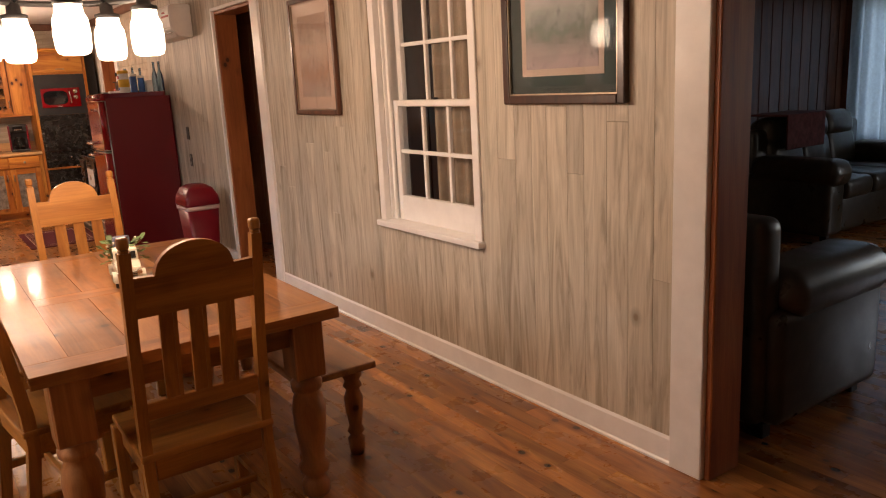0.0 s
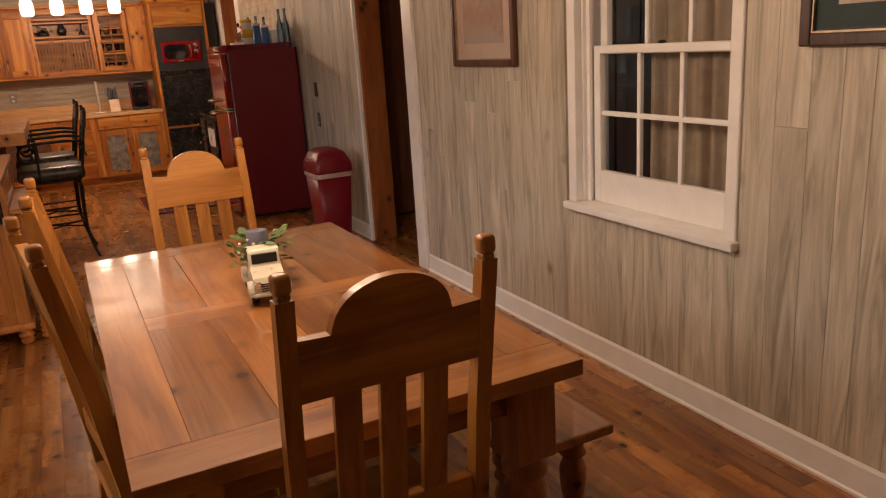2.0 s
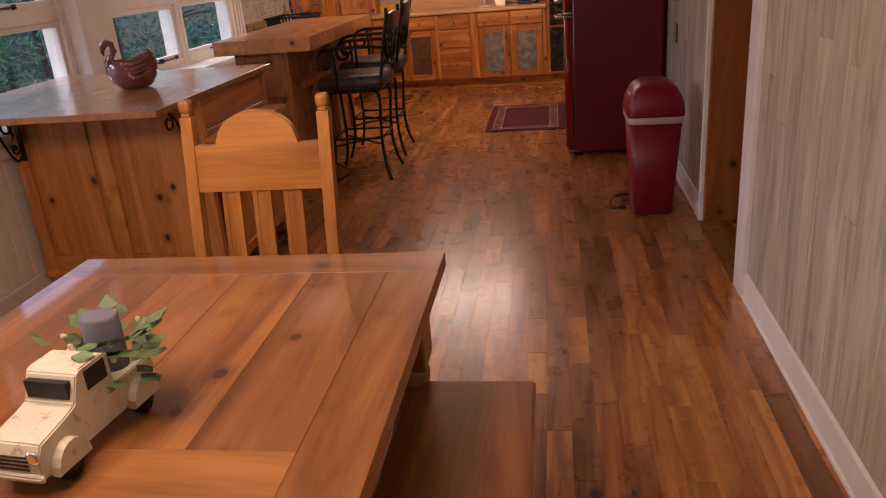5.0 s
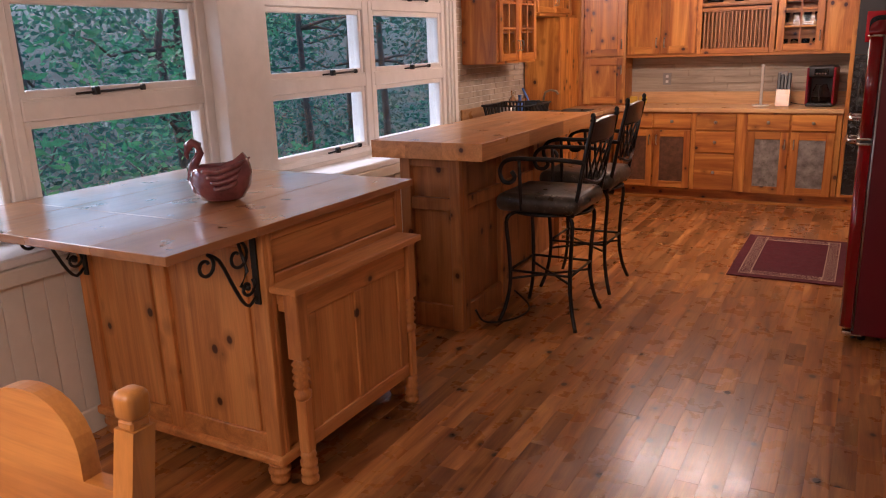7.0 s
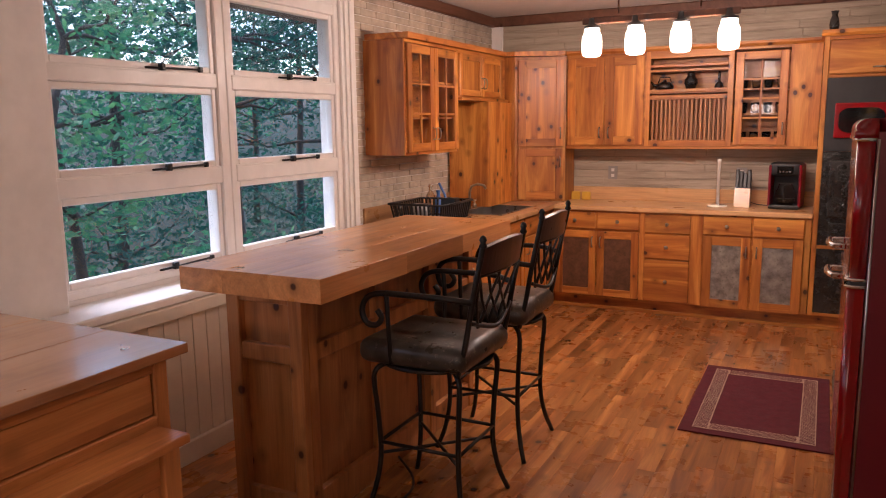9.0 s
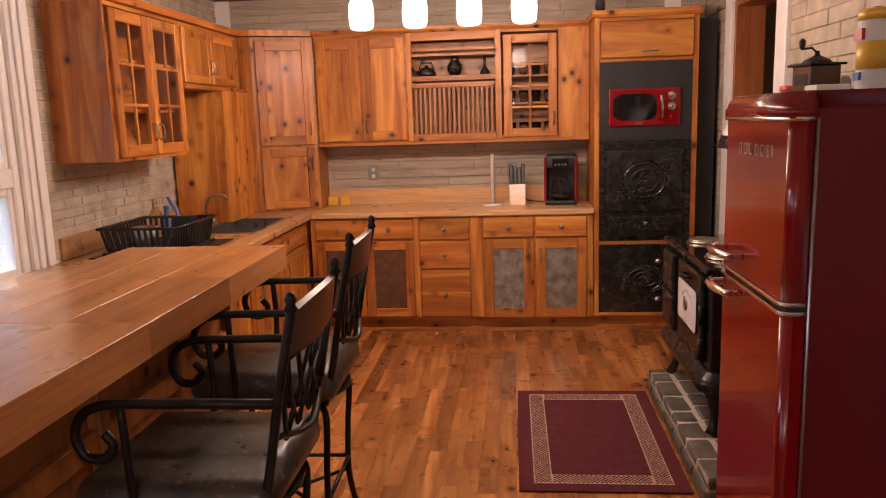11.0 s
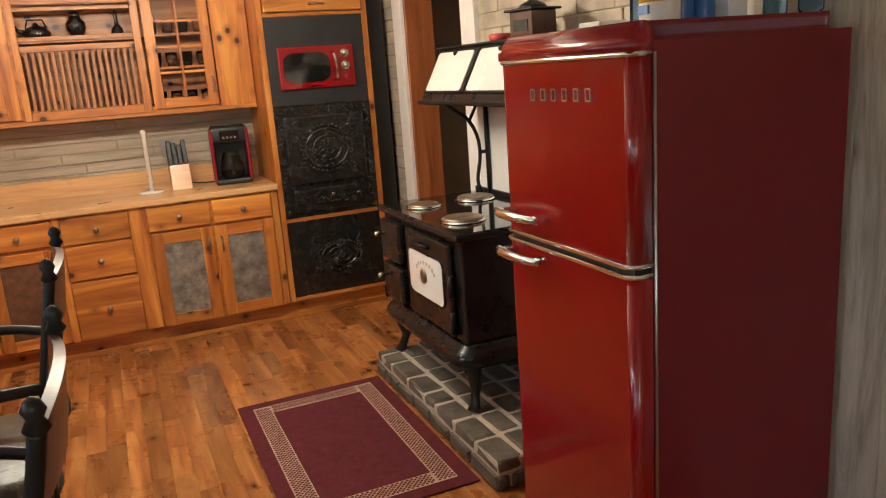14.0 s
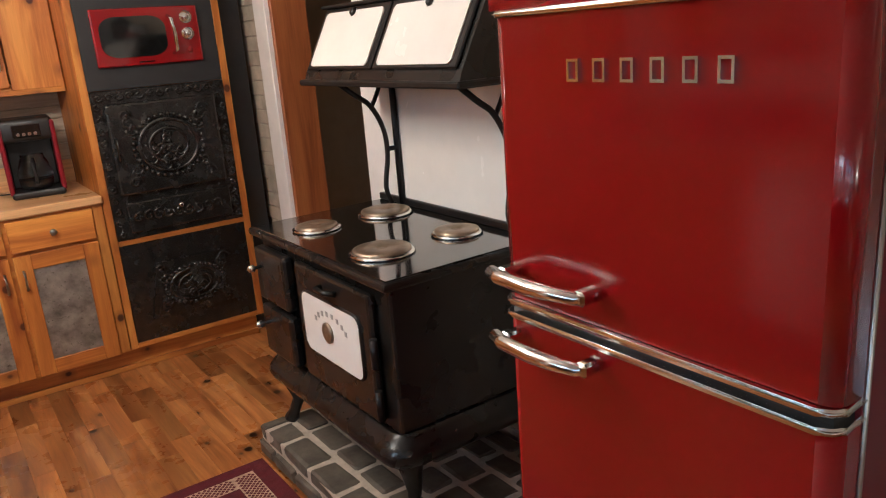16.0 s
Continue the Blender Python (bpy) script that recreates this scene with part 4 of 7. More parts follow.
# ---- pictures ----
def picture(y0, y1, z0, z1, fw, mat_w, mount, art, label):
    p = thing("picture", label, "picture", EX - 0.004, (y0 + y1) / 2, (z0 + z1) / 2)
    w, h = (y1 - y0) / 2, (z1 - z0) / 2
    b = B()
    for s in (-1, 1):
        b.box(-0.03, 0.0, min(s * w, s * (w - fw)), max(s * w, s * (w - fw)), -h, h, 0.006, 2)
        b.box(-0.0305, 0.0, -w + fw, w - fw, min(s * h, s * (h - fw)), max(s * h, s * (h - fw)), 0.006, 2)
    b.ob("frame", M["frame"], p)
    g = B()
    q = fw + 0.006
    for s in (-1, 1):
        g.box(-0.024, -0.008, min(s * (w - fw), s * (w - q)), max(s * (w - fw), s * (w - q)), -h + fw, h - fw)
        g.box(-0.024, -0.008, -w + q, w - q, min(s * (h - fw), s * (h - q)), max(s * (h - fw), s * (h - q)))
    g.ob("fillet", M["burner"], p)
    B().box(-0.010, -0.004, -w + fw, w - fw, -h + fw, h - fw).ob("mount", M[mount], p)
    if mount == "mat_green":
        B().box(-0.012, -0.0102, -w + mat_w - 0.03, w - mat_w + 0.03, -h + mat_w - 0.03, h - mat_w + 0.03).ob("inner_mount", M["mat_pink"], p)
    B().box(-0.014, -0.0122, -w + mat_w, w - mat_w, -h + mat_w, h - mat_w).ob("print", M[art], p)
    o = B().box(-0.019, -0.017, -w + fw, w - fw, -h + fw, h - fw).ob("glazing", M["pane"], p)
    o.visible_shadow = False
    return p


picture(4.43, 5.09, 1.39, 2.165, 0.035, 0.12, "mat_pink", "print_a", "faded pastel print in a dark wooden frame on the wall")
picture(2.035, 2.767, 1.452, 2.28, 0.04, 0.15, "mat_green", "print_b", "landscape print with a dark green mount in a brown frame")


# ---- living room ----
def sofa(x, y, rz, length, label):
    """Sits along local x, faces local -y."""
    s = thing("sofa", label, "sofa", x, y, 0, rz, group="leather sofas in the living room")
    w = length / 2
    for k in (-1, 1):
        b = B()
        b.box(k * (w - 0.14) - 0.14, k * (w - 0.14) + 0.14, -0.45, 0.40, 0.06, 0.52, 0.05, 3)
        b.ob("arm_side", M["leather"], s)
        b = B()
        b.box(k * (w - 0.15) - 0.175, k * (w - 0.15) + 0.175, -0.51, 0.33, 0.45, 0.67, 0.105, 5)
        b.ob("arm_pad", M["leather"], s)
    B().box(-w + 0.2, w - 0.2, -0.42, 0.40, 0.06, 0.36, 0.04, 3).ob("base", M["leather"], s)
    n = 2 if length < 1.9 else 3
    for i in range(n):
        a, c = -w + 0.27 + (2 * w - 0.54) * i / n, -w + 0.27 + (2 * w - 0.54) * (i + 1) / n
        B().box(a + 0.004, c - 0.004, -0.47, 0.22, 0.33, 0.50, 0.06, 4).ob("seat_cushion", M["leather"], s)
        t = pose(0, 0.30, 0.45, -12, 0, 0)
        B().box(a - 0.02, c + 0.02, -0.13, 0.13, 0.0, 0.34, 0.08, 4, t).ob("back_cushion", M["leather"], s)
        B().box(a - 0.03, c + 0.03, -0.15, 0.16, 0.27, 0.53, 0.11, 4, t).ob("head_cushion", M["leather"], s)
    B().box(-w + 0.06, w - 0.06, 0.30, 0.46, 0.06, 0.88, 0.05, 3).ob("back", M["leather"], s)
    for sx in (-1, 1):
        for sy in (-0.38, 0.36):
            B().box(sx * (w - 0.1) - 0.03, sx * (w - 0.1) + 0.03, sy - 0.03, sy + 0.03, 0, 0.065, 0.004).ob("foot", M["black"], s)
    return s


sofa(3.17, 2.655, 90, 2.05, "dark brown leather sofa seen from its arm end").scale = (1.0, 1.0, 1.10)
sofa(7.35, 3.82, 0, 2.0, "dark brown leather sofa against the panelled wall").scale = (1.0, 1.0, 1.10)
tb = B()
tb.box(-0.32, 0.32, -0.20, 0.185, 0.0, 0.02, 0.008, 2)
tb.box(-0.32, 0.32, -0.215, -0.195, -0.30, 0.02, 0.008, 2)
tagged(tb.ob("throw_blanket", M["blanket"], None, (6.9, 4.12, 1.085)), "dark red patterned throw over the sofa back", "blanket")


# ---- pine dresser with an overhanging top ----
def scroll(cx, cz, r0, r1, a0, a1, n=22):
    return [(cx + (r0 + (r1 - r0) * i / n) * math.cos(radians(a0 + (a1 - a0) * i / n)), cz + (r0 + (r1 - r0) * i / n) * math.sin(radians(a0 + (a1 - a0) * i / n))) for i in range(n + 1)]


def bracket(parent, x, y, H):
    """Wrought-iron scroll bracket; reaches towards -y under the top."""
    b = B()
    b.box(x - 0.012, x + 0.012, y - 0.010, y - 0.002, H - 0.255, H)
    b.box(x - 0.012, x + 0.012, y - 0.20, y - 0.002, H - 0.008, H)
    # long diagonal that curls over at its upper end and sweeps into the foot
    b.tube(flow([(x, y + p, H + q) for p, q in scroll(-0.225, -0.062, 0.016, 0.040, -330, 70, 14)] + [(x, y - 0.165, H - 0.055), (x, y - 0.125, H - 0.135), (x, y - 0.085, H - 0.215), (x, y - 0.050, H - 0.248), (x, y - 0.014, H - 0.225)], 2), 0.0065, 6)
    # inner S of two opposed scrolls
    b.tube([(x, y + p, H + q) for p, q in scroll(-0.085, -0.065, 0.012, 0.056, 60, 440, 20)] + [(x, y - 0.045, H - 0.125), (x, y - 0.082, H - 0.172)], 0.006, 6)
    b.tube([(x, y + p, H + q) for p, q in scroll(-0.050, -0.182, 0.010, 0.036, 20, 400, 18)], 0.006, 6)
    b.lathe([(0.002, -0.012), (0.011, -0.006), (0.011, 0.006), (0.002, 0.012)], 0, 0, 8, pose(x, y - 0.050, H - 0.182, 0, 90, 0))
    b.ob("bracket", M["iron"], parent)


def dresser():
    d = thing("kitchen_island", "honey pine cabinet island with iron scroll brackets and a side stand", "kitchen island", 0, 0, 0)
    x0, x1, y0, y1, h = -1.16, -0.15, 5.84, 6.74, 0.97
    ya, yb = 5.415, 6.80
    cuts = [-1.43, -1.10, -0.79, -0.46, -0.125]
    for a, c in zip(cuts, cuts[1:]):
        bx("board", "dres_top", a + 0.0003, c - 0.0003, 5.80, yb, h, h + 0.030, d, 0.002)
        bx("board", "dres_top", a + 0.0003, c - 0.0003, ya, 5.7994, h, h + 0.030, d, 0.002)
    b = B()
    b.box(x0 + 0.02, x1 - 0.02, y0 + 0.02, y1 - 0.02, 0.09, h)
    b.ob("carcass", M["dres_z"], d)
    for xx in (x0, -0.72, x1 - 0.07):
        bx("stile", "dres_z", xx, xx + 0.07, y0, y0 + 0.025, 0.09, h, d, 0.004)
    for yy in (y0, y1 - 0.05):
        bx("stile", "dres_z", x1 - 0.025, x1, yy + (0.0255 if yy == y0 else 0), yy + 0.05, 0.09, h, d, 0.004)
    for a, c in ((x0 + 0.07, -0.72), (-0.65, x1 - 0.07)):
        for za, zb in ((0.12, 0.20), (h - 0.06, h)):
            bx("rail", "dres_y", a + 0.0005, c - 0.0005, y0 + 0.002, y0 + 0.022, za, zb, d, 0.003)
        bx("panel", "dres_z", a + 0.03, c - 0.03, y0 + 0.008, y0 + 0.022, 0.20, h - 0.063, d, 0.006)
    bx("rail", "dres_y", x1 - 0.024, x1 - 0.001, y0 + 0.052, y1 - 0.052, h - 0.035, h, d, 0.003)
    bx("drawer", "dres_y", x1 - 0.022, x1 - 0.006, y0 + 0.055, y1 - 0.055, h - 0.155, h - 0.037, d, 0.005)
    bx("rail", "dres_y", x1 - 0.024, x1 + 0.004, y0 + 0.052, y1 - 0.052, 0.70, h - 0.158, d, 0.003)
    b = B()
    b.box(x0 - 0.005, x1 + 0.015, y0 - 0.018, y1 + 0.01, 0.085, 0.125, 0.012, 2)
    b.ob("plinth", M["dres_y"], d)
    for xx in (x0 + 0.05, x1 - 0.04):
        for yy in (y0 + 0.025, y1 - 0.05):
            B().lathe([(0.028, 0), (0.036, 0.010), (0.038, 0.025), (0.030, 0.036), (0.042, 0.046), (0.043, 0.060), (0.032, 0.070), (0.040, 0.078), (0.040, 0.086)], xx, yy, 16).ob("foot", M["dres_z"], d)
    bracket(d, x1 - 0.035, y0, h)
    bracket(d, x0 + 0.06, y0, h)
    # fold-out stand on the aisle side
    sx, sz = -0.055, 0.755
    B().box(x1 + 0.005, sx + 0.03, 5.845, 6.69, sz, sz + 0.028, 0.006, 2).ob("stand_top", M["dres_y"], d)
    for yy in (5.91, 6.648):
        b = B()
        b.box(sx - 0.06, sx, yy - 0.030, yy + 0.030, 0.50, sz, 0.004)
        b.box(sx - 0.053, sx - 0.007, yy - 0.023, yy + 0.023, 0.13, 0.345, 0.006)
        b.lathe([(0.024, 0), (0.033, 0.008), (0.034, 0.022), (0.024, 0.032), (0.032, 0.040), (0.033, 0.055), (0.024, 0.065), (0.032, 0.075), (0.033, 0.092), (0.024, 0.102), (0.031, 0.115), (0.026, 0.135)], sx - 0.03, yy, 16)
        b.lathe([(0.022, 0.34), (0.032, 0.352), (0.033, 0.37), (0.023, 0.38)] + [(0.034 if k % 2 else 0.025, 0.388 + 0.013 * k) for k in range(8)] + [(0.024, 0.492), (0.028, 0.502)], sx - 0.03, yy, 16)
        b.ob("leg", M["dres_z"], d)
    for za, zb in ((sz - 0.105, sz - 0.001), (0.14, 0.20)):
        bx("stand_rail", "dres_y", sx - 0.042, sx - 0.018, 5.94, 6.62, za, zb, d, 0.003)
    for yy in (5.941, 6.245, 6.56):
        bx("stand_stile", "dres_z", sx - 0.041, sx - 0.019, yy, yy + 0.058, 0.20, sz - 0.105, d, 0.003)
    for yy in (5.999, 6.303):
        bx("stand_panel", "dres_z", sx - 0.036, sx - 0.026, yy, yy + 0.257, 0.20, sz - 0.105, d, 0.004)
    for yy in (5.9, 6.64):
        bx("stand_arm", "dres_y", x1 + 0.001, sx - 0.06, yy - 0.01, yy + 0.01, sz - 0.08, sz - 0.02, d, 0.002)
    return d


dresser()


def swan(x, y, z, rz):
    s = thing("swan_planter", "glossy mauve ceramic swan bowl on the island", "ornament", x, y, z, rz)
    b = B()
    # body: open bowl pinched at the breast and tail, axis along local x (head at -x)
    prof = [(0.055, 0.0), (0.085, 0.010), (0.120, 0.05), (0.130, 0.095), (0.118, 0.135), (0.098, 0.158), (0.090, 0.155), (0.108, 0.13), (0.118, 0.095), (0.10, 0.05), (0.05, 0.022)]
    n = 28
    rings = []
    for r, h in prof:
        ring = []
        for i in range(n):
            a = 2 * math.pi * i / n
            cx = math.cos(a)
            lift = 0.05 * max(cx, 0) ** 2 * (h / 0.15)
            ring.append(b.bm.verts.new((1.12 * r * cx + 0.02 * max(cx, 0), 0.78 * r * math.sin(a), h + lift)))
        rings.append(ring)
    for p, q in zip(rings, rings[1:]):
        for i in range(n):
            b.bm.faces.new((p[i], p[(i + 1) % n], q[(i + 1) % n], q[i])).smooth = True
    b.bm.faces.new(rings[0][::-1])
    b.bm.faces.new(rings[-1])
    b.ob("bowl", M["swan"], s)
    w = B()
    for sy in (-1, 1):
        for k in range(4):
            zz = 0.135 - 0.024 * k
            w.tube(flow([(-0.06 + 0.02 * k, sy * (0.084 + 0.005 * k), zz + 0.008), (0.02, sy * (0.092 + 0.005 * k), zz + 0.004), (0.09, sy * (0.075 + 0.004 * k), zz + 0.02), (0.15 - 0.02 * k, sy * 0.045, zz + 0.045)]), [0.005] + [0.012] * 12 + [0.009, 0.006, 0.003], 6)
    w.ob("wing", M["swan"], s)
    nk = B()
    nk.tube([(-0.085, 0, 0.06), (-0.122, 0, 0.11), (-0.124, 0, 0.15), (-0.098, 0, 0.185), (-0.076, 0, 0.215), (-0.082, 0, 0.245), (-0.108, 0, 0.258), (-0.134, 0, 0.242), (-0.143, 0, 0.212), (-0.138, 0, 0.188)],
            [0.042, 0.034, 0.026, 0.021, 0.019, 0.019, 0.021, 0.022, 0.013, 0.004], 10)
    nk.ob("neck", M["swan"], s)
    return s


swan(-0.60, 6.12, 1.0, 32).scale = (0.80, 0.85, 0.90)


# ---- bar and stools ----
def bar():
    d = thing("breakfast_bar", "thick pine slab breakfast bar on a panelled base", "breakfast bar", 0, 0, 0)
    xs = [-0.70, -0.49, -0.27, -0.04]
    for a, c in zip(xs, xs[1:]):
        for p, q in ((7.335, 7.95), (7.95, 8.50), (8.50, 9.12)):
            bx("board", "bar_y", a + (0.0 if a < -0.6 else 0.0004), c - 0.0004, p + 0.0003, q - 0.0003, 1.0, 1.09 - 0.0002 * (a > -0.4), d, 0.0008)
    b = B()
    b.box(-0.60, -0.30, 7.54, 9.10, 0.0, 1.0)
    b.ob("core", M["bar_z"], d)
    b = B()
    for xx in (-0.635, -0.325):
        b.box(xx, xx + 0.065, 7.505, 7.545, 0.0, 1.0, 0.004)
    for za, zb in ((0.0, 0.14), (0.69, 0.76), (0.93, 1.0)):
        b.box(-0.57, -0.325, 7.512, 7.545, za, zb, 0.003)
    b.ob("end_frame", M["bar_z"], d)
    b = B()
    for yy in (7.546, 8.05, 8.56, 9.04):
        b.box(-0.30, -0.262, yy, yy + 0.06, 0.0, 1.0, 0.004)
    for za, zb in ((0.0, 0.14), (0.69, 0.76), (0.93, 1.0)):
        b.box(-0.30, -0.268, 7.6, 9.05, za, zb, 0.003)
    b.ob("side_frame", M["bar_z"], d)
    return d


bar()


def stool():
    """Sitter faces -x; the back rises on the +x side."""
    s = thing("bar_stool", "black iron bar stool with arms and a dark leather seat", "bar stool", 0, 0, 0, group="stools at the bar")
    r = 0.0115
    for sx in (-1, 1):
        for sy in (-1, 1):
            B().tube(flow([(sx * 0.12, sy * 0.12, 0.635), (sx * 0.17, sy * 0.17, 0.625), (sx * 0.195, sy * 0.195, 0.58), (sx * 0.185, sy * 0.185, 0.42), (sx * 0.18, sy * 0.18, 0.24), (sx * 0.20, sy * 0.20, 0.10), (sx * 0.232, sy * 0.232, 0.0)], 4), r, 8).ob("leg", M["iron"], s)
    b = B()
    b.tube([(-0.182, -0.182, 0.25), (0.182, 0.182, 0.25)], 0.007, 6)
    b.tube([(-0.182, 0.182, 0.255), (0.182, -0.182, 0.255)], 0.007, 6)
    for k in range(4):
        a, c = radians(45 + 90 * k), radians(135 + 90 * k)
        b.tube([(0.258 * math.cos(a), 0.258 * math.sin(a), 0.30), (0.258 * math.cos(c), 0.258 * math.sin(c), 0.30)], 0.008, 6)
    b.ob("stretcher", M["iron"], s)
    b = B()
    b.lathe([(0.20, 0.625), (0.24, 0.632), (0.24, 0.645)], 0, 0, 24)
    b.ob("swivel", M["iron"], s)
    b = B()
    b.box(-0.25, 0.24, -0.245, 0.245, 0.645, 0.745, 0.045, 4)
    for v in b.bm.verts:
        if v.co.z > 0.7:
            v.co.z += 0.03 * (1 - (v.co.x / 0.24) ** 2) * (1 - (v.co.y / 0.24) ** 2)
    for f in b.bm.faces:
        f.smooth = True
    b.ob("seat", M["seat"], s)
    for sy in (-1, 1):
        b = B()
        y = sy * 0.215
        b.tube(flow([(0.20, y, 0.64), (0.23, y, 0.76), (0.265, y, 0.95), (0.30, y, 1.11), (0.306, y, 1.14)], 4), r, 8)
        b.lathe([(0.008, 1.135), (0.017, 1.145), (0.010, 1.158), (0.015, 1.168), (0.010, 1.18), (0.002, 1.185)], 0.307, y, 10)
        # arm: flat bar that ends in a scroll
        ys = sy * 0.255
        b.tube(flow([(0.262, y, 0.93), (0.15, ys, 0.945), (0.0, ys, 0.945), (-0.12, ys, 0.942), (-0.18, ys, 0.92), (-0.205, ys, 0.87), (-0.185, ys, 0.82), (-0.14, ys, 0.815), (-0.115, ys, 0.845), (-0.135, ys, 0.875)], 5), 0.012, 8)
        b.tube(flow([(-0.09, ys, 0.94), (-0.085, ys, 0.80), (-0.09, sy * 0.235, 0.66)], 4), 0.010, 8)
        b.ob("arm", M["iron"], s)
    b = B()
    for k in range(4):  # crossed lattice of the back
        y0 = -0.15 + 0.10 * k
        for sgn in (-1, 1):
            y1 = max(-0.205, min(0.205, y0 + sgn * 0.17))
            b.tube([(0.255, y0, 0.82), (0.268, (y0 + y1) / 2 + sgn * 0.012, 0.93), (0.288, y1, 1.03)], 0.0065, 6)
    b.tube(flow([(0.246, -0.215, 0.85), (0.275, 0, 0.80), (0.246, 0.215, 0.85)], 6), 0.009, 6)
    b.tube([(0.283, -0.215, 1.03), (0.305, 0, 1.03), (0.283, 0.215, 1.03)], 0.008, 6)
    b.ob("lattice", M["iron"], s)
    b = B()
    k, rows = 14, []
    for i in range(k + 1):
        yy = -0.205 + 0.41 * i / k
        e = 1 - (yy / 0.205) ** 2
        xx = 0.288 + 0.02 * e
        rows.append([b.bm.verts.new(q) for q in ((xx - 0.010, yy, 1.035), (xx + 0.006, yy, 1.035), (xx + 0.022, yy, 1.135 + 0.014 * e), (xx + 0.006, yy, 1.14 + 0.014 * e))])
    for p, q in zip(rows, rows[1:]):
        for j in range(4):
            b.bm.faces.new((p[j], p[(j + 1) % 4], q[(j + 1) % 4], q[j]))
    b.bm.faces.new(rows[0])
    b.bm.faces.new(rows[-1][::-1])
    b.ob("head_rail", M["frame"], s)
    return s


st = stool()
TALL = Matrix.Diagonal((1.0, 0.98, 1.02, 1.0))
st.matrix_world = pose(0.08, 7.975, 0, 0, 0, 0) @ TALL
copy_thing(st, pose(0.055, 8.68, 0, 0, 0, 1) @ TALL)


# ---- kitchen cabinets ----
def knob(parent, x, y, z, face="y"):
    t = pose(x, y, z, 90, 0, 0) if face == "y" else pose(x, y, z, 0, 90, 0)
    B().lathe([(0.006, 0.0), (0.006, 0.014), (0.014, 0.018), (0.016, 0.026), (0.010, 0.031), (0.001, 0.032)], 0, 0, 12, t).ob("knob", M["steel"], parent)


def pull(parent, x, y, z, face="y", half=0.045, flat=False):
    if face == "y":
        pts = [(x, y, z - half), (x, y - 0.025, z - half * 0.8), (x, y - 0.03, z), (x, y - 0.025, z + half * 0.8), (x, y, z + half)]
        if flat:
            pts = [(x - half, y, z), (x - half * 0.8, y - 0.025, z), (x, y - 0.03, z), (x + half * 0.8, y - 0.025, z), (x + half, y, z)]
    else:
        pts = [(x, y, z - half), (x + 0.025, y, z - half * 0.8), (x + 0.03, y, z), (x + 0.025, y, z + half * 0.8), (x, y, z + half)]
    B().tube(pts, 0.0055, 8).ob("handle", M["steel"], parent)


def panel_door(parent, a, c, y, z0, z1, infill="cab_z", face="y", st=0.062, grid=None, handle=None, name="door"):
    """Frame-and-panel door. face 'y': spans a..c in x, front at y. face 'x': spans a..c in y, front at x=y."""
    th = 0.02

    def put(b, u0, u1, v0, v1, d0, d1, bev):
        if face == "y":
            b.box(u0, u1, y - d1, y - d0, v0, v1, bev)
        else:
            b.box(y + d0, y + d1, u0, u1, v0, v1, bev)

    b = B()
    cross = M["cab_x"] if face == "y" else M["cab_y"]
    if grid:
        put(b, a + st - 0.004, c - st + 0.004, z0 + st - 0.004, z1 - st + 0.004, 0.004, 0.007, 0)
        d = b.ob(name, M["pane"], parent)
        d.visible_shadow = False
    else:
        put(b, a + st - 0.004, c - st + 0.004, z0 + st - 0.004, z1 - st + 0.004, 0.0, 0.009, 0.003)
        d = b.ob(name, M[infill], parent)
    for u0, u1 in ((a, a + st), (c - st, c)):
        b = B()
        put(b, u0, u1, z0, z1, 0, th, 0.003)
        b.ob("stile", M["cab_z"], d)
    for v0, v1 in ((z0, z0 + st), (z1 - st, z1)):
        b = B()
        put(b, a + st, c - st, v0, v1, 0, th - 0.001, 0.003)
        b.ob("rail", cross, d)
    if grid:
        nx, nz = grid
        for i in range(1, nx):
            u = a + st + (c - a - 2 * st) * i / nx
            b = B()
            put(b, u - 0.008, u + 0.008, z0 + st, z1 - st, 0.002, th - 0.003, 0.002)
            b.ob("muntin", M["cab_z"], d)
        for i in range(1, nz):
            v = z0 + st + (z1 - z0 - 2 * st) * i / nz
            b = B()
            put(b, a + st, c - st, v - 0.008, v + 0.008, 0.003, th - 0.004, 0.002)
            b.ob("muntin", cross, d)
    if handle is not None:
        hx, hz = handle
        pull(d, hx if face == "y" else y + th, (y - th) if face == "y" else hx, hz, face)
    return d


def drawer(parent, a, c, y, z0, z1, face="y", knobbed=True):
    b = B()
    if face == "y":
        d = bx("drawer", "cab_x", a, c, y - 0.02, y, z0, z1, parent, 0.004)
        if knobbed:
            t = pose(0, -0.01, 0, 90, 0, 0)
            B().lathe([(0.006, 0.0), (0.006, 0.014), (0.014, 0.018), (0.016, 0.026), (0.010, 0.031), (0.001, 0.032)], 0, 0, 12, t).ob("knob", M["steel"], d)
    else:
        d = bx("drawer", "cab_y", y, y + 0.02, a, c, z0, z1, parent, 0.004)
    b.bm.free()
    return d


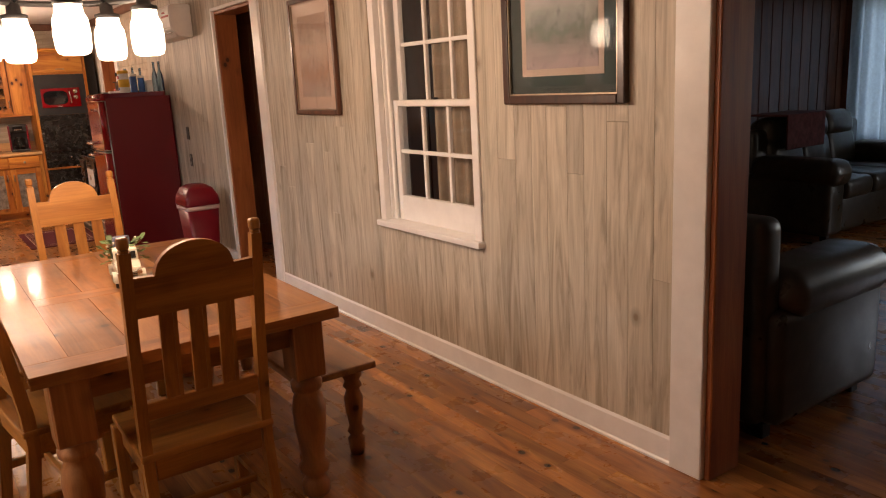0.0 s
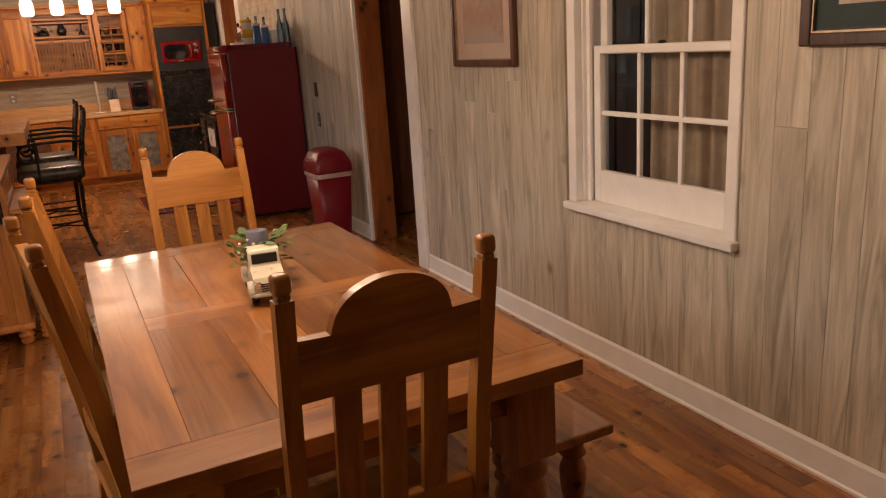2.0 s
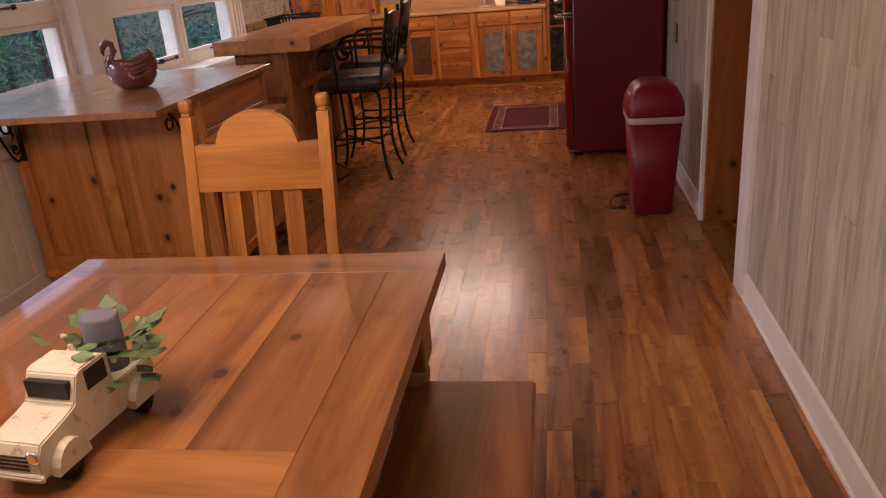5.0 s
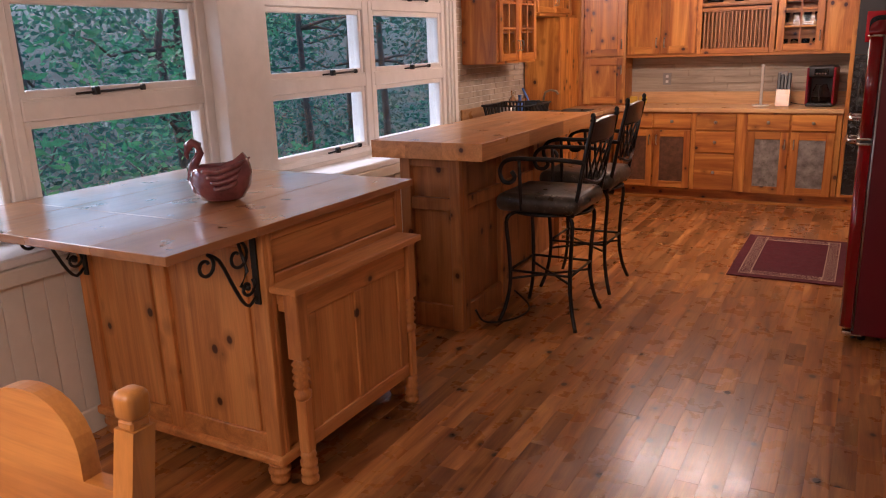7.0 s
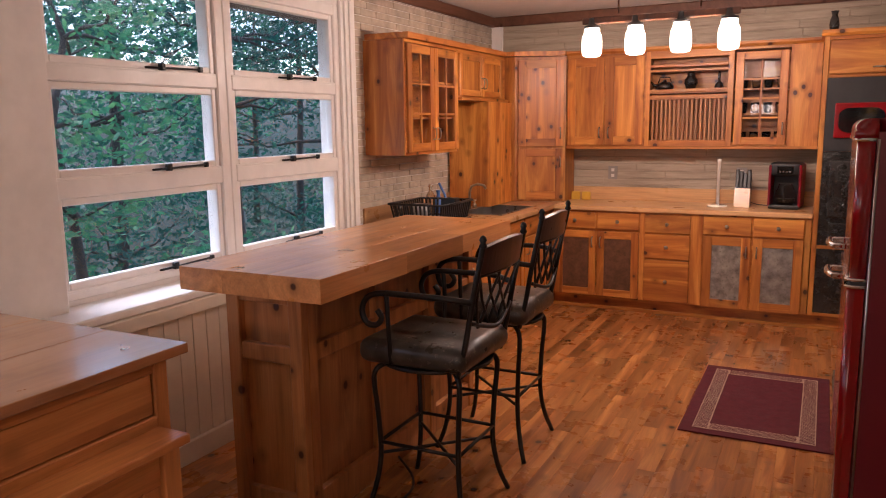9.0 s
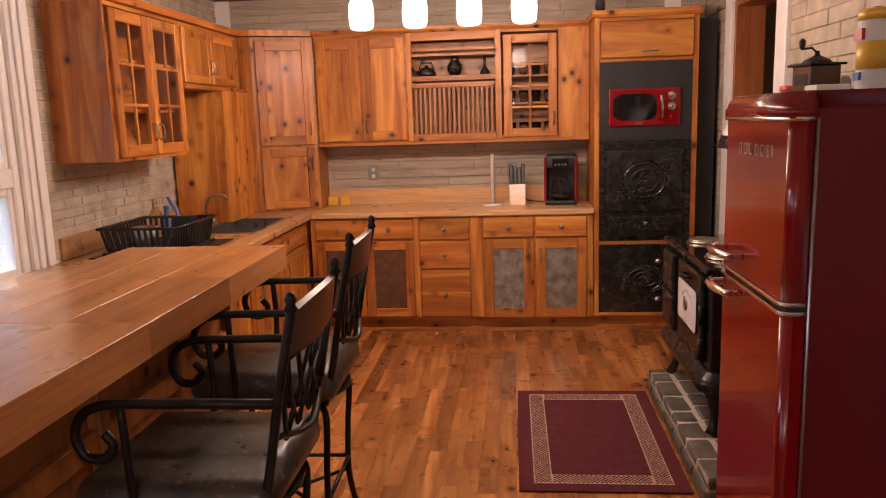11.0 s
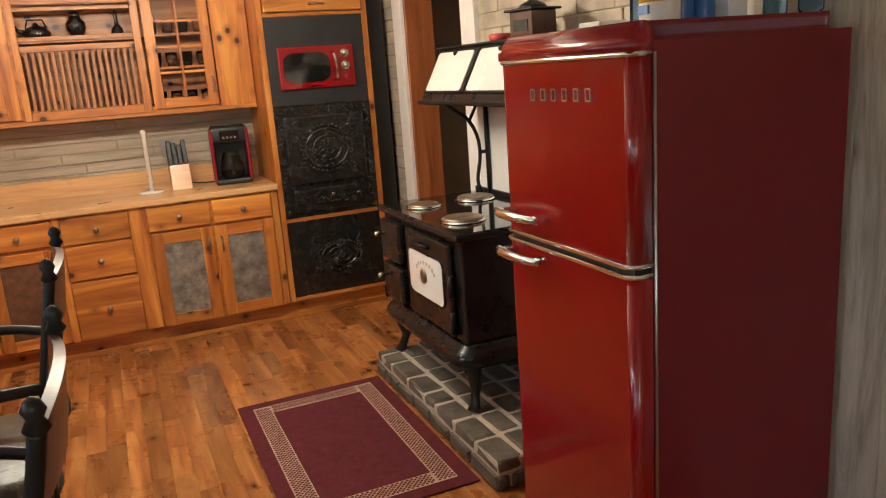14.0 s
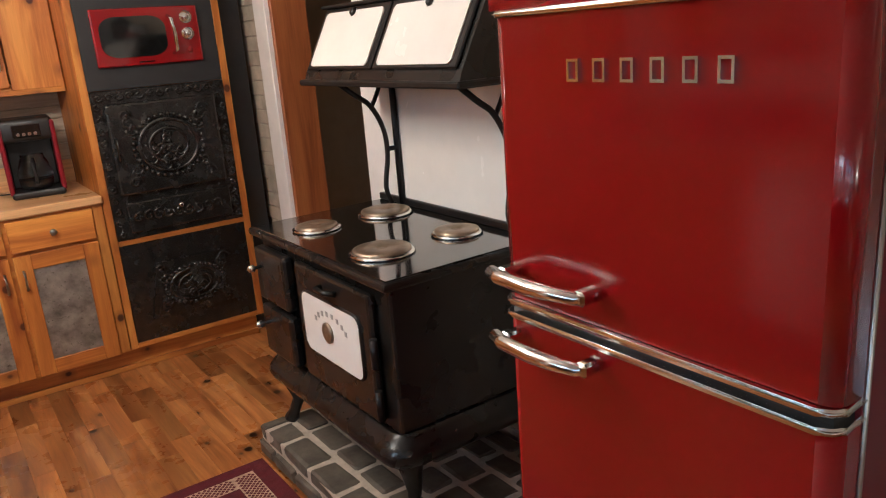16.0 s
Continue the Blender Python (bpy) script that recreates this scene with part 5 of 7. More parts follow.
CF, UF = 11.60, 11.90  # fronts of base and wall cabinets
def base_run():
    k = thing("base_cabinet", "honey pine base cabinets with tin-panelled doors", "kitchen cabinet", 0, 0, 0)
    b = B()
    b.box(-0.62, 1.44, CF + 0.002, NY - 0.01, 0.12, 0.872)
    b.ob("carcass", M["cab_x"], k)
    bx("toe_kick", "cab_x", -0.62, 2.12, CF + 0.06, CF + 0.08, 0.0, 0.12, k)
    bx("moulding", "cab_x", -0.62, 2.12, CF + 0.048, CF + 0.06, 0.0, 0.03, k)
    F = CF
    # stiles of the face frame, proud by 2 mm
    for a, c in ((-0.62, -0.585), (0.145, 0.185), (0.555, 0.65), (1.395, 1.44)):
        bx("stile", "cab_z", a, c, F - 0.004, F + 0.01, 0.12, 0.872, k, 0.002)
    for a, c in ((-0.58, -0.235), (-0.215, 0.14)):
        drawer(k, a, c, F, 0.715, 0.855)
    for a, c in ((-0.58, -0.225), (-0.215, 0.14)):
        panel_door(k, a, c, F, 0.13, 0.695, "rust", handle=((c - 0.03) if a < -0.4 else (a + 0.03), 0.60))
    for za, zb in ((0.705, 0.858), (0.49, 0.692), (0.125, 0.478)):
        drawer(k, 0.188, 0.553, F, za, zb)
    for a, c in ((0.655, 1.015), (1.032, 1.392)):
        drawer(k, a, c, F, 0.715, 0.858)
        panel_door(k, a, c, F, 0.118, 0.70, "tin", handle=((c - 0.03) if a < 0.9 else (a + 0.03), 0.585), st=0.07)
    return k


base_run()


def counter():
    k = thing("countertop", "pale butcher-block counter with a low matching splashback", "countertop", 0, 0, 0)
    bx("slab", "butcher", -0.605, 1.445, CF - 0.03, NY - 0.026, 0.872, 0.912, k, 0.006)
    bx("splashback", "butcher", -0.70, 1.445, NY - 0.025, NY - 0.002, 0.872, 1.03, k, 0.004)
    m = wood("butcher_long", (0.36, 0.18, 0.07), (0.48, 0.26, 0.11), (0.55, 0.33, 0.15), "y", 0.3, 0.4, coat=0.3)
    for a, c, yy in ((WX + 0.026, -1.12, None), (-0.72, -0.606, None)):
        bx("slab", m, a, c, 9.13, NY - 0.026, 0.872, 0.912, k, 0.005)
    bx("slab", m, -1.119, -0.721, 9.13, 10.66, 0.872, 0.912, k, 0.005)
    bx("slab", m, -1.119, -0.721, 11.38, NY - 0.026, 0.872, 0.912, k, 0.005)
    bx("splashback", m, WX + 0.002, WX + 0.025, 9.80, NY - 0.03, 0.912, 1.03, k, 0.004)
    return k


counter()


def sink_run():
    k = thing("sink_cabinet", "honey pine sink base cabinet with drawers", "kitchen cabinet", 0, 0, 0)
    bx("carcass", "cab_y", WX + 0.005, -0.66, 9.78, 10.62, 0.12, 0.872, k, 0)
    bx("carcass", "cab_y", WX + 0.005, -0.66, 11.42, CF + 0.5, 0.12, 0.872, k, 0)
    bx("carcass", "cab_y", WX + 0.005, -0.66, 10.62, 11.42, 0.12, 0.62, k, 0)
    bx("apron", "cab_y", -0.685, -0.66, 10.62, 11.42, 0.62, 0.872, k, 0)
    bx("toe_kick", "cab_y", -0.74, -0.72, 9.14, CF, 0.0, 0.12, k)
    for a, c in ((9.84, 10.38), (10.40, 10.94), (10.96, 11.52)):
        drawer(k, a, c, -0.66, 0.715, 0.855, "x")
        panel_door(k, a, c, -0.66, 0.13, 0.695, "cab_z", "x", handle=(a + 0.04, 0.6))
    return k


sink_run()
dw = thing("dishwasher", "white built-in dishwasher under the counter", "dishwasher", 0, 0, 0)
bx("body", "enamel", WX + 0.02, -0.665, 9.17, 9.77, 0.10, 0.868, dw, 0.004)
bx("door", "enamel", -0.664, -0.64, 9.175, 9.765, 0.14, 0.74, dw, 0.008)
bx("control_strip", "enamel", -0.664, -0.636, 9.175, 9.765, 0.752, 0.864, dw, 0.006)
bx("handle", "grey", -0.635, -0.62, 9.28, 9.66, 0.765, 0.785, dw, 0.005)


def sink():
    s = thing("sink", "dark steel kitchen sink set in the counter with a brass tap", "sink", -0.92, 11.02, 0.912)
    b = B()
    for a in ((-0.20, -0.185, -0.36, 0.36), (0.185, 0.20, -0.36, 0.36), (-0.185, 0.185, -0.36, -0.345), (-0.185, 0.185, 0.345, 0.36)):
        b.box(*a, -0.18, 0.004, 0.002)
    b.box(-0.185, 0.185, -0.345, 0.345, -0.18, -0.172)
    b.ob("basin", M["steel"], s)
    b = B()
    b.tube([(-0.24, 0, 0.0), (-0.24, 0, 0.14), (-0.22, 0, 0.19), (-0.17, 0, 0.21), (-0.11, 0, 0.20), (-0.09, 0, 0.17)], 0.011, 8)
    for q in (-0.1, 0.1):
        b.lathe([(0.02, 0.0), (0.018, 0.03), (0.008, 0.04), (0.008, 0.06)], -0.24, q, 10)
        b.tube([(-0.24, q - 0.03, 0.062), (-0.24, q + 0.03, 0.062)], 0.007, 6)
    b.ob("tap", M["burner"], s)
    return s


sink()


def rack():
    r = thing("dish_rack", "black plastic dish rack with bottles on the counter", "dish rack", -1.06, 10.13, 0.914)
    b = B()
    b.box(-0.21, 0.21, -0.24, 0.24, 0.0, 0.018, 0.006)
    b.tube([(-0.19, -0.22, 0.145), (0.19, -0.22, 0.145), (0.19, 0.22, 0.145), (-0.19, 0.22, 0.145)], 0.009, 6, True)
    b.tube([(-0.17, -0.20, 0.03), (0.17, -0.20, 0.03), (0.17, 0.20, 0.03), (-0.17, 0.20, 0.03)], 0.007, 6, True)
    for i in range(13):
        u = -0.18 + 0.03 * i
        for sy in (-1, 1):
            b.box(u - 0.006, u + 0.006, sy * 0.212 - 0.004, sy * 0.212 + 0.004, 0.02, 0.145)
    for i in range(15):
        u = -0.21 + 0.03 * i
        for sx in (-1, 1):
            b.box(sx * 0.182 - 0.004, sx * 0.182 + 0.004, u - 0.006, u + 0.006, 0.02, 0.145)
    for v in b.bm.verts:
        k = 1.0 + 0.9 * max(v.co.z, 0.0)
        v.co.x, v.co.y = v.co.x * k, v.co.y * k
    b.ob("basket", M["black"], r)
    B().box(-0.25, 0.30, -0.30, 0.29, -0.002, 0.004, 0.002).ob("drain_mat", M["black"], r)
    B().tube([(0.10, 0.09, 0.05), (0.06, 0.10, 0.19), (0.00, 0.13, 0.27)], 0.009, 8).ob("brush", M["blueplastic"], r)
    B().lathe([(0.05, 0.022), (0.066, 0.06), (0.070, 0.13), (0.064, 0.13), (0.058, 0.06), (0.04, 0.028)], -0.06, -0.05, 18).ob("bowl", M["steel"], r)
    B().box(0.05, 0.17, 0.05, 0.13, 0.02, 0.17, 0.006).ob("cutlery_cup", M["black"], r)
    return r


rack()
for x, y, m_, h in ((-1.18, 10.48, "blueplastic", 0.20), (-1.27, 10.52, "clear", 0.24)):
    tagged(B().lathe([(0.03, 0), (0.034, 0.01), (0.034, h * 0.62), (0.014, h * 0.78), (0.013, h * 0.92), (0.017, h * 0.93), (0.015, h)], 0, 0, 14).ob("soap_bottle", M[m_], None, (x, y, 0.912)), "small soap bottle beside the sink", "bottle", "bottles by the sink")


def wall_cabs():
    k = thing("wall_cabinet", "honey pine wall cabinets with a plate rack and glazed door", "kitchen cabinet", 0, 0, 0)
    z0, z1 = 1.41, 2.20
    bx("carcass", "cab_x", -0.60, 0.098, UF + 0.001, NY - 0.005, z0, z1, k, 0)
    bx("end_panel", "cab_z", 1.215, 1.44, UF - 0.002, NY - 0.005, z0, z1, k, 0.002)
    b = B()
    b.box(0.099, 1.214, NY - 0.03, NY - 0.005, z0, z1)
    b.box(0.099, 1.214, UF, NY - 0.03, z0, z0 + 0.03)
    b.box(0.099, 1.214, UF, NY - 0.03, z1 - 0.02, z1)
    b.box(0.77, 0.80, UF, NY - 0.03, z0 + 0.03, z1 - 0.02)
    b.box(0.80, 1.214, UF + 0.04, NY - 0.03, 1.66, 1.675)
    b.box(0.80, 1.214, UF + 0.04, NY - 0.03, 1.86, 1.875)
    b.box(0.13, 0.77, UF + 0.01, NY - 0.03, 1.85, 1.872)
    b.box(0.13, 0.77, UF + 0.01, NY - 0.03, 2.03, 2.05)
    b.ob("shelf", M["cab_x"], k)
    for a, c in ((0.099, 0.135), (0.755, 0.80)):
        bx("stile", "cab_z", a, c, UF - 0.012, UF, z0, z1, k, 0.002)
    for za, zb in ((z0, z0 + 0.05), (1.80, 1.835), (1.86, 1.885), (2.065, 2.09), (2.14, z1)):
        bx("rail", "cab_x", 0.135, 0.755, UF - 0.011, UF, za, zb, k, 0.002)
    for i in range(17):
        x = 0.16 + 0.0355 * i
        bx("plate_slat", "slatwood", x - 0.009, x + 0.009, UF + 0.01, UF + 0.022, z0 + 0.04, 1.81, k, 0.001)
        bx("plate_slat", "slatwood", x - 0.006, x + 0.006, UF + 0.15, UF + 0.162, z0 + 0.04, 1.81, k, 0.001)
    for a, c in ((-0.585, -0.26), (-0.245, 0.085)):
        panel_door(k, a, c, UF, z0 + 0.012, 2.17, handle=((c - 0.032) if a < -0.4 else (a + 0.032), 1.53), st=0.072)
    panel_door(k, 0.815, 1.205, UF, z0 + 0.012, 2.16, grid=(2, 4), handle=(1.18, 1.55), st=0.062)
    # cornice
    b = B()
    b.prism([(UF - 0.012, z1), (UF - 0.03, z1 + 0.02), (UF - 0.03, z1 + 0.04), (NY - 0.005, z1 + 0.04), (NY - 0.005, z1)], "x", -0.60, 1.44)
    b.ob("cornice", M["cab_x"], k)
    bx("light_rail", "cab_x", -0.60, 1.44, UF, UF + 0.02, z0 - 0.025, z0, k, 0.002)
    return k


wall_cabs()
# plates and cups behind the glazed door
for zz in (1.44, 1.675, 1.875):
    for i in range(4):
        gl = B().lathe([(0.026, 0.0), (0.034, 0.05), (0.036, 0.085), (0.033, 0.085), (0.030, 0.05), (0.022, 0.008)], 0, 0, 12)
        tagged(gl.ob("drinking_glass", M["clear" if i % 2 else "bottle"], None, (0.87 + 0.093 * i, 11.99, zz + 0.001)), "clear drinking glass on a cupboard shelf", "glass", "glasses in the cupboard")


def corner_cab():
    k = thing("corner_cabinet", "tall honey pine corner cabinet standing on the counter", "kitchen cabinet", 0, 0, 0)
    P, Q = Vector((-1.02, 11.70)), Vector((-0.605, 11.89))
    b = B()
    b.prism([(WX + 0.03, 11.72), (-1.05, 11.70), (P.x, P.y + 0.002), (Q.x, Q.y + 0.002), (-0.605, NY - 0.03), (WX + 0.03, NY - 0.03)], "z", 0.914, 2.20)
    b.ob("carcass", M["cab_z"], k)
    for ya, yb in ((11.17, 11.44), (11.442, 11.698)):
        bx("side_panel", "cab_z", WX + 0.03, -1.05, ya, yb, 0.914, 1.80, k, 0.002)
    ang = math.degrees(math.atan2(Q.y - P.y, Q.x - P.x))
    L = (Q - P).length
    for za, zb in ((1.41, 2.17), (0.935, 1.39)):
        d = thing("door", "", "", 0, 0, 0)
        d2 = panel_door(k, 0.03, L - 0.02, 0.0, za, zb, handle=(L - 0.05, za + 0.12 if za > 1.2 else zb - 0.12), st=0.07)
        d2.matrix_basis = pose(P.x, P.y, 0, 0, 0, ang)
        bpy.data.objects.remove(d)
    b = B()
    b.prism([(WX + 0.01, 9.88), (-1.09, 9.88), (-1.09, 11.66), (P.x + 0.01, P.y - 0.03), (Q.x, Q.y - 0.03), (Q.x, NY - 0.01), (WX + 0.01, NY - 0.01)], "z", 2.205, 2.245)
    b.ob("cornice", M["cab_y"], k)
    return k


corner_cab()


def glass_cab():
    k = thing("glazed_cabinet", "honey pine wall cabinet with glazed double doors", "kitchen cabinet", 0, 0, 0)
    x1, y0, y1, z0, z1 = -1.12, 9.86, 10.72, 1.405, 2.20
    bx("side", "cab_z", WX + 0.003, x1, y0, y0 + 0.02, z0, z1, k, 0.002)
    bx("side", "cab_z", WX + 0.003, x1, y1 - 0.02, y1, z0, z1, k, 0.002)
    b = B()
    b.box(WX + 0.003, x1, y0 + 0.02, y1 - 0.02, z0, z0 + 0.02)
    b.box(WX + 0.003, x1, y0 + 0.02, y1 - 0.02, z1 - 0.02, z1)
    b.box(WX + 0.003, WX + 0.015, y0 + 0.02, y1 - 0.02, z0 + 0.02, z1 - 0.02)
    b.box(WX + 0.015, x1 - 0.03, y0 + 0.02, y1 - 0.02, 1.66, 1.675)
    b.box(WX + 0.015, x1 - 0.03, y0 + 0.02, y1 - 0.02, 1.92, 1.935)
    b.ob("shelf", M["cab_y"], k)
    m = (y0 + y1) / 2
    panel_door(k, y0 + 0.03, m - 0.004, x1, z0 + 0.02, z1 - 0.03, face="x", grid=(2, 3), handle=(m - 0.035, 1.55), st=0.06)
    panel_door(k, m + 0.004, y1 - 0.03, x1, z0 + 0.02, z1 - 0.03, face="x", grid=(2, 3), handle=(m + 0.035, 1.55), st=0.06)
    bx("short_carcass", "cab_y", WX + 0.003, x1, y1 + 0.002, 11.715, 1.83, z1, k, 0)
    bx("short_ledge", "cab_y", WX + 0.003, x1 + 0.04, y1 + 0.002, 11.70, 1.803, 1.829, k, 0.003)
    m2 = (y1 + 11.62) / 2
    panel_door(k, y1 + 0.008, m2 - 0.003, x1, 1.84, 2.17, face="x", handle=(m2 - 0.03, 1.95), st=0.05)
    panel_door(k, m2 + 0.003, 11.61, x1, 1.84, 2.17, face="x", handle=(m2 + 0.03, 1.95), st=0.05)
    return k


glass_cab()


def relief(b, x0, x1, y, z0, z1, r, seed):
    """Cast scrollwork: a wreath, leaf sprays and beading standing proud of the face at y."""
    q = random.Random(seed)
    cx, cz, w, h = (x0 + x1) / 2, (z0 + z1) / 2, (x1 - x0) / 2, (z1 - z0) / 2
    for rr, t in ((0.62, 0.012), (0.40, 0.010)):
        b.tube([(cx + w * rr * math.cos(a * math.pi / 16), y, cz + h * rr * math.sin(a * math.pi / 16)) for a in range(-11, 28)], t, 6)
    for k in range(34):
        a = k * 2 * math.pi / 34
        b.lathe([(0.014, -0.004), (0.011, 0.008), (0.002, 0.014)], 0, 0, 7, pose(cx + w * 0.73 * math.cos(a), y, cz + h * 0.73 * math.sin(a), 90, 0, 0))
    for sx in (-1, 1):
        for sz in (-1, 1):
            for k in range(3):
                p = scroll(cx + sx * w * (0.80 - 0.05 * k), cz + sz * h * (0.78 - 0.16 * k), 0.030, 0.006, 90 * k, 90 * k + 420, 14)
                b.tube([(u, y, v) for u, v in p], 0.0085, 5)
    for k in range(16):
        a, d = q.uniform(0, 6.28), q.uniform(0.05, 0.5)
        u, v = cx + w * d * math.cos(a), cz + h * d * math.sin(a)
        p = scroll(u, v, 0.028, 0.005, math.degrees(a), math.degrees(a) + q.choice((-1, 1)) * 300, 10)
        b.tube([(i, y, j) for i, j in p], 0.0095, 5)


def oven_tower():
    k = thing("oven_cabinet", "tall pine cabinet housing black cast-iron oven doors", "kitchen cabinet", 0, 0, 0)
    x0, x1, F = 1.445, 2.145, CF
    bx("side", "cab_z", x0, x0 + 0.035, F, NY - 0.005, 0.12, 2.215, k, 0.002)
    bx("side", "cab_z", x1 - 0.035, x1, F, NY - 0.005, 0.12, 2.215, k, 0.002)
    bx("carcass", "cab_x", x0 + 0.036, x1 - 0.036, F + 0.03, NY - 0.005, 0.121, 2.2, k, 0)
    for za, zb in ((0.12, 0.145), (0.645, 0.67), (1.918, 1.94), (2.19, 2.215)):
        bx("rail", "cab_x", x0 + 0.035, x1 - 0.035, F + 0.001, F + 0.03, za, zb, k, 0.002)
    d = bx("flap_door", "cab_x", x0 + 0.04, x1 - 0.04, F - 0.018, F + 0.001, 1.945, 2.185, k, 0.004)
    pull(k, 1.82, F - 0.018, 1.985, half=0.05, flat=True)
    b = B()
    b.prism([(F - 0.012, 2.216), (F - 0.035, 2.235), (F - 0.035, 2.26), (NY - 0.005, 2.26), (NY - 0.005, 2.216)], "x", x0 - 0.02, x1 + 0.015)
    b.ob("cornice", M["cab_x"], k)
    bx("black_panel", "blackpanel", x0 + 0.036, x1 - 0.036, F + 0.004, F + 0.03, 1.38, 1.917, k, 0.001)
    # upper oven front
    b = B()
    b.box(x0 + 0.036, x1 - 0.036, F - 0.004, F + 0.028, 0.672, 1.378, 0.004)
    b.box(x0 + 0.085, x1 - 0.095, F - 0.028, F - 0.003, 0.885, 1.315, 0.012, 2)
    b.box(x0 + 0.10, x1 - 0.09, F - 0.020, F - 0.003, 0.70, 0.85, 0.008, 2)
    b.tube([(x0 + 0.11, F - 0.03, 1.05), (x0 + 0.105, F - 0.055, 1.06), (x0 + 0.105, F - 0.055, 1.15), (x0 + 0.11, F - 0.03, 1.16)], 0.007, 6)
    relief(b, x0 + 0.12, x1 - 0.13, F - 0.028, 0.90, 1.30, 0.1, 3)
    for i in range(13):
        u = x0 + 0.07 + i * 0.046
        b.tube([(p, F - 0.005, q) for p, q in scroll(u, 1.348, 0.018, 0.005, 0, 400 if i % 2 else -400, 10)], 0.0075, 5)
    for i in range(12):
        v = 0.70 + i * 0.055
        for u in (x0 + 0.06, x1 - 0.062):
            b.tube([(p, F - 0.005, q) for p, q in scroll(u, v, 0.018, 0.005, 90, 470 if i % 2 else -300, 9)], 0.0075, 5)
    for i in range(9):
        b.tube([(p, F - 0.02, q) for p, q in scroll(x0 + 0.15 + i * 0.048, 0.775, 0.03, 0.005, 40 * i, 40 * i + 420, 10)], 0.0085, 5)
    b.ob("oven_door", M["cast"], k)
    B().lathe([(0.014, 0), (0.014, 0.006), (0.006, 0.012)], 0, 0, 10, pose(1.80, F - 0.02, 0.80, 90, 0, 0)).ob("boss", M["chrome"], k)
    b = B()
    b.box(x0 + 0.036, x1 - 0.036, F + 0.002, F + 0.028, 0.146, 0.644, 0.003)
    b.prism([(x0 + 0.13, 0.25), (x1 - 0.12, 0.25), (x1 - 0.15, 0.53), (x0 + 0.19, 0.53)], "y", F - 0.012, F + 0.003)
    relief(b, x0 + 0.16, x1 - 0.14, F - 0.013, 0.26, 0.52, 0.08, 8)
    b.ob("lower_oven_door", M["cast"], k)
    # black sheet standing in for the shadow in the gap beside the cabinet
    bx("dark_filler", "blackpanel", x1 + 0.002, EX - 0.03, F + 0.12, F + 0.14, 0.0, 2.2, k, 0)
    return k


oven_tower()


def microwave():
    m = thing("microwave", "red retro microwave with a rounded black window", "microwave", 1.785, CF + 0.03, 1.478)
    w = 0.243
    B().box(-w, w, -0.05, -0.024, 0.0, 0.258, 0.008, 2).ob("body", M["red"], m)
    pts = []
    for cx, cz, a in ((0.005, 0.165, 0), (-0.14, 0.165, 90), (-0.14, 0.095, 180), (0.005, 0.095, 270)):
        pts += [(cx + 0.075 * math.cos(radians(a + t)), cz + 0.055 * math.sin(radians(a + t))) for t in range(0, 91, 15)]
    B().prism(pts, "y", -0.056, -0.049).ob("window", M["hob"], m)
    B().tube([(0.105, -0.05, 0.045), (0.112, -0.085, 0.06), (0.112, -0.09, 0.13), (0.105, -0.085, 0.20), (0.10, -0.05, 0.215)], 0.009, 8).ob("handle", M["chrome"], m)
    for zz in (0.205, 0.13):
        B().lathe([(0.030, 0.0), (0.030, 0.006), (0.020, 0.008), (0.018, 0.022), (0.004, 0.024)], 0, 0, 16, pose(0.182, -0.05, zz, 90, 0, 0)).ob("dial", M["chrome"], m)
    B().lathe([(0.014, 0.0), (0.014, 0.004), (0.004, 0.006)], 0, 0, 14, pose(0.182, -0.05, 0.055, 90, 0, 0)).ob("button", M["red"], m)
    B().box(-0.06, 0.01, -0.052, -0.0495, 0.012, 0.018).ob("badge", M["chrome"], m)
    return m


microwave()


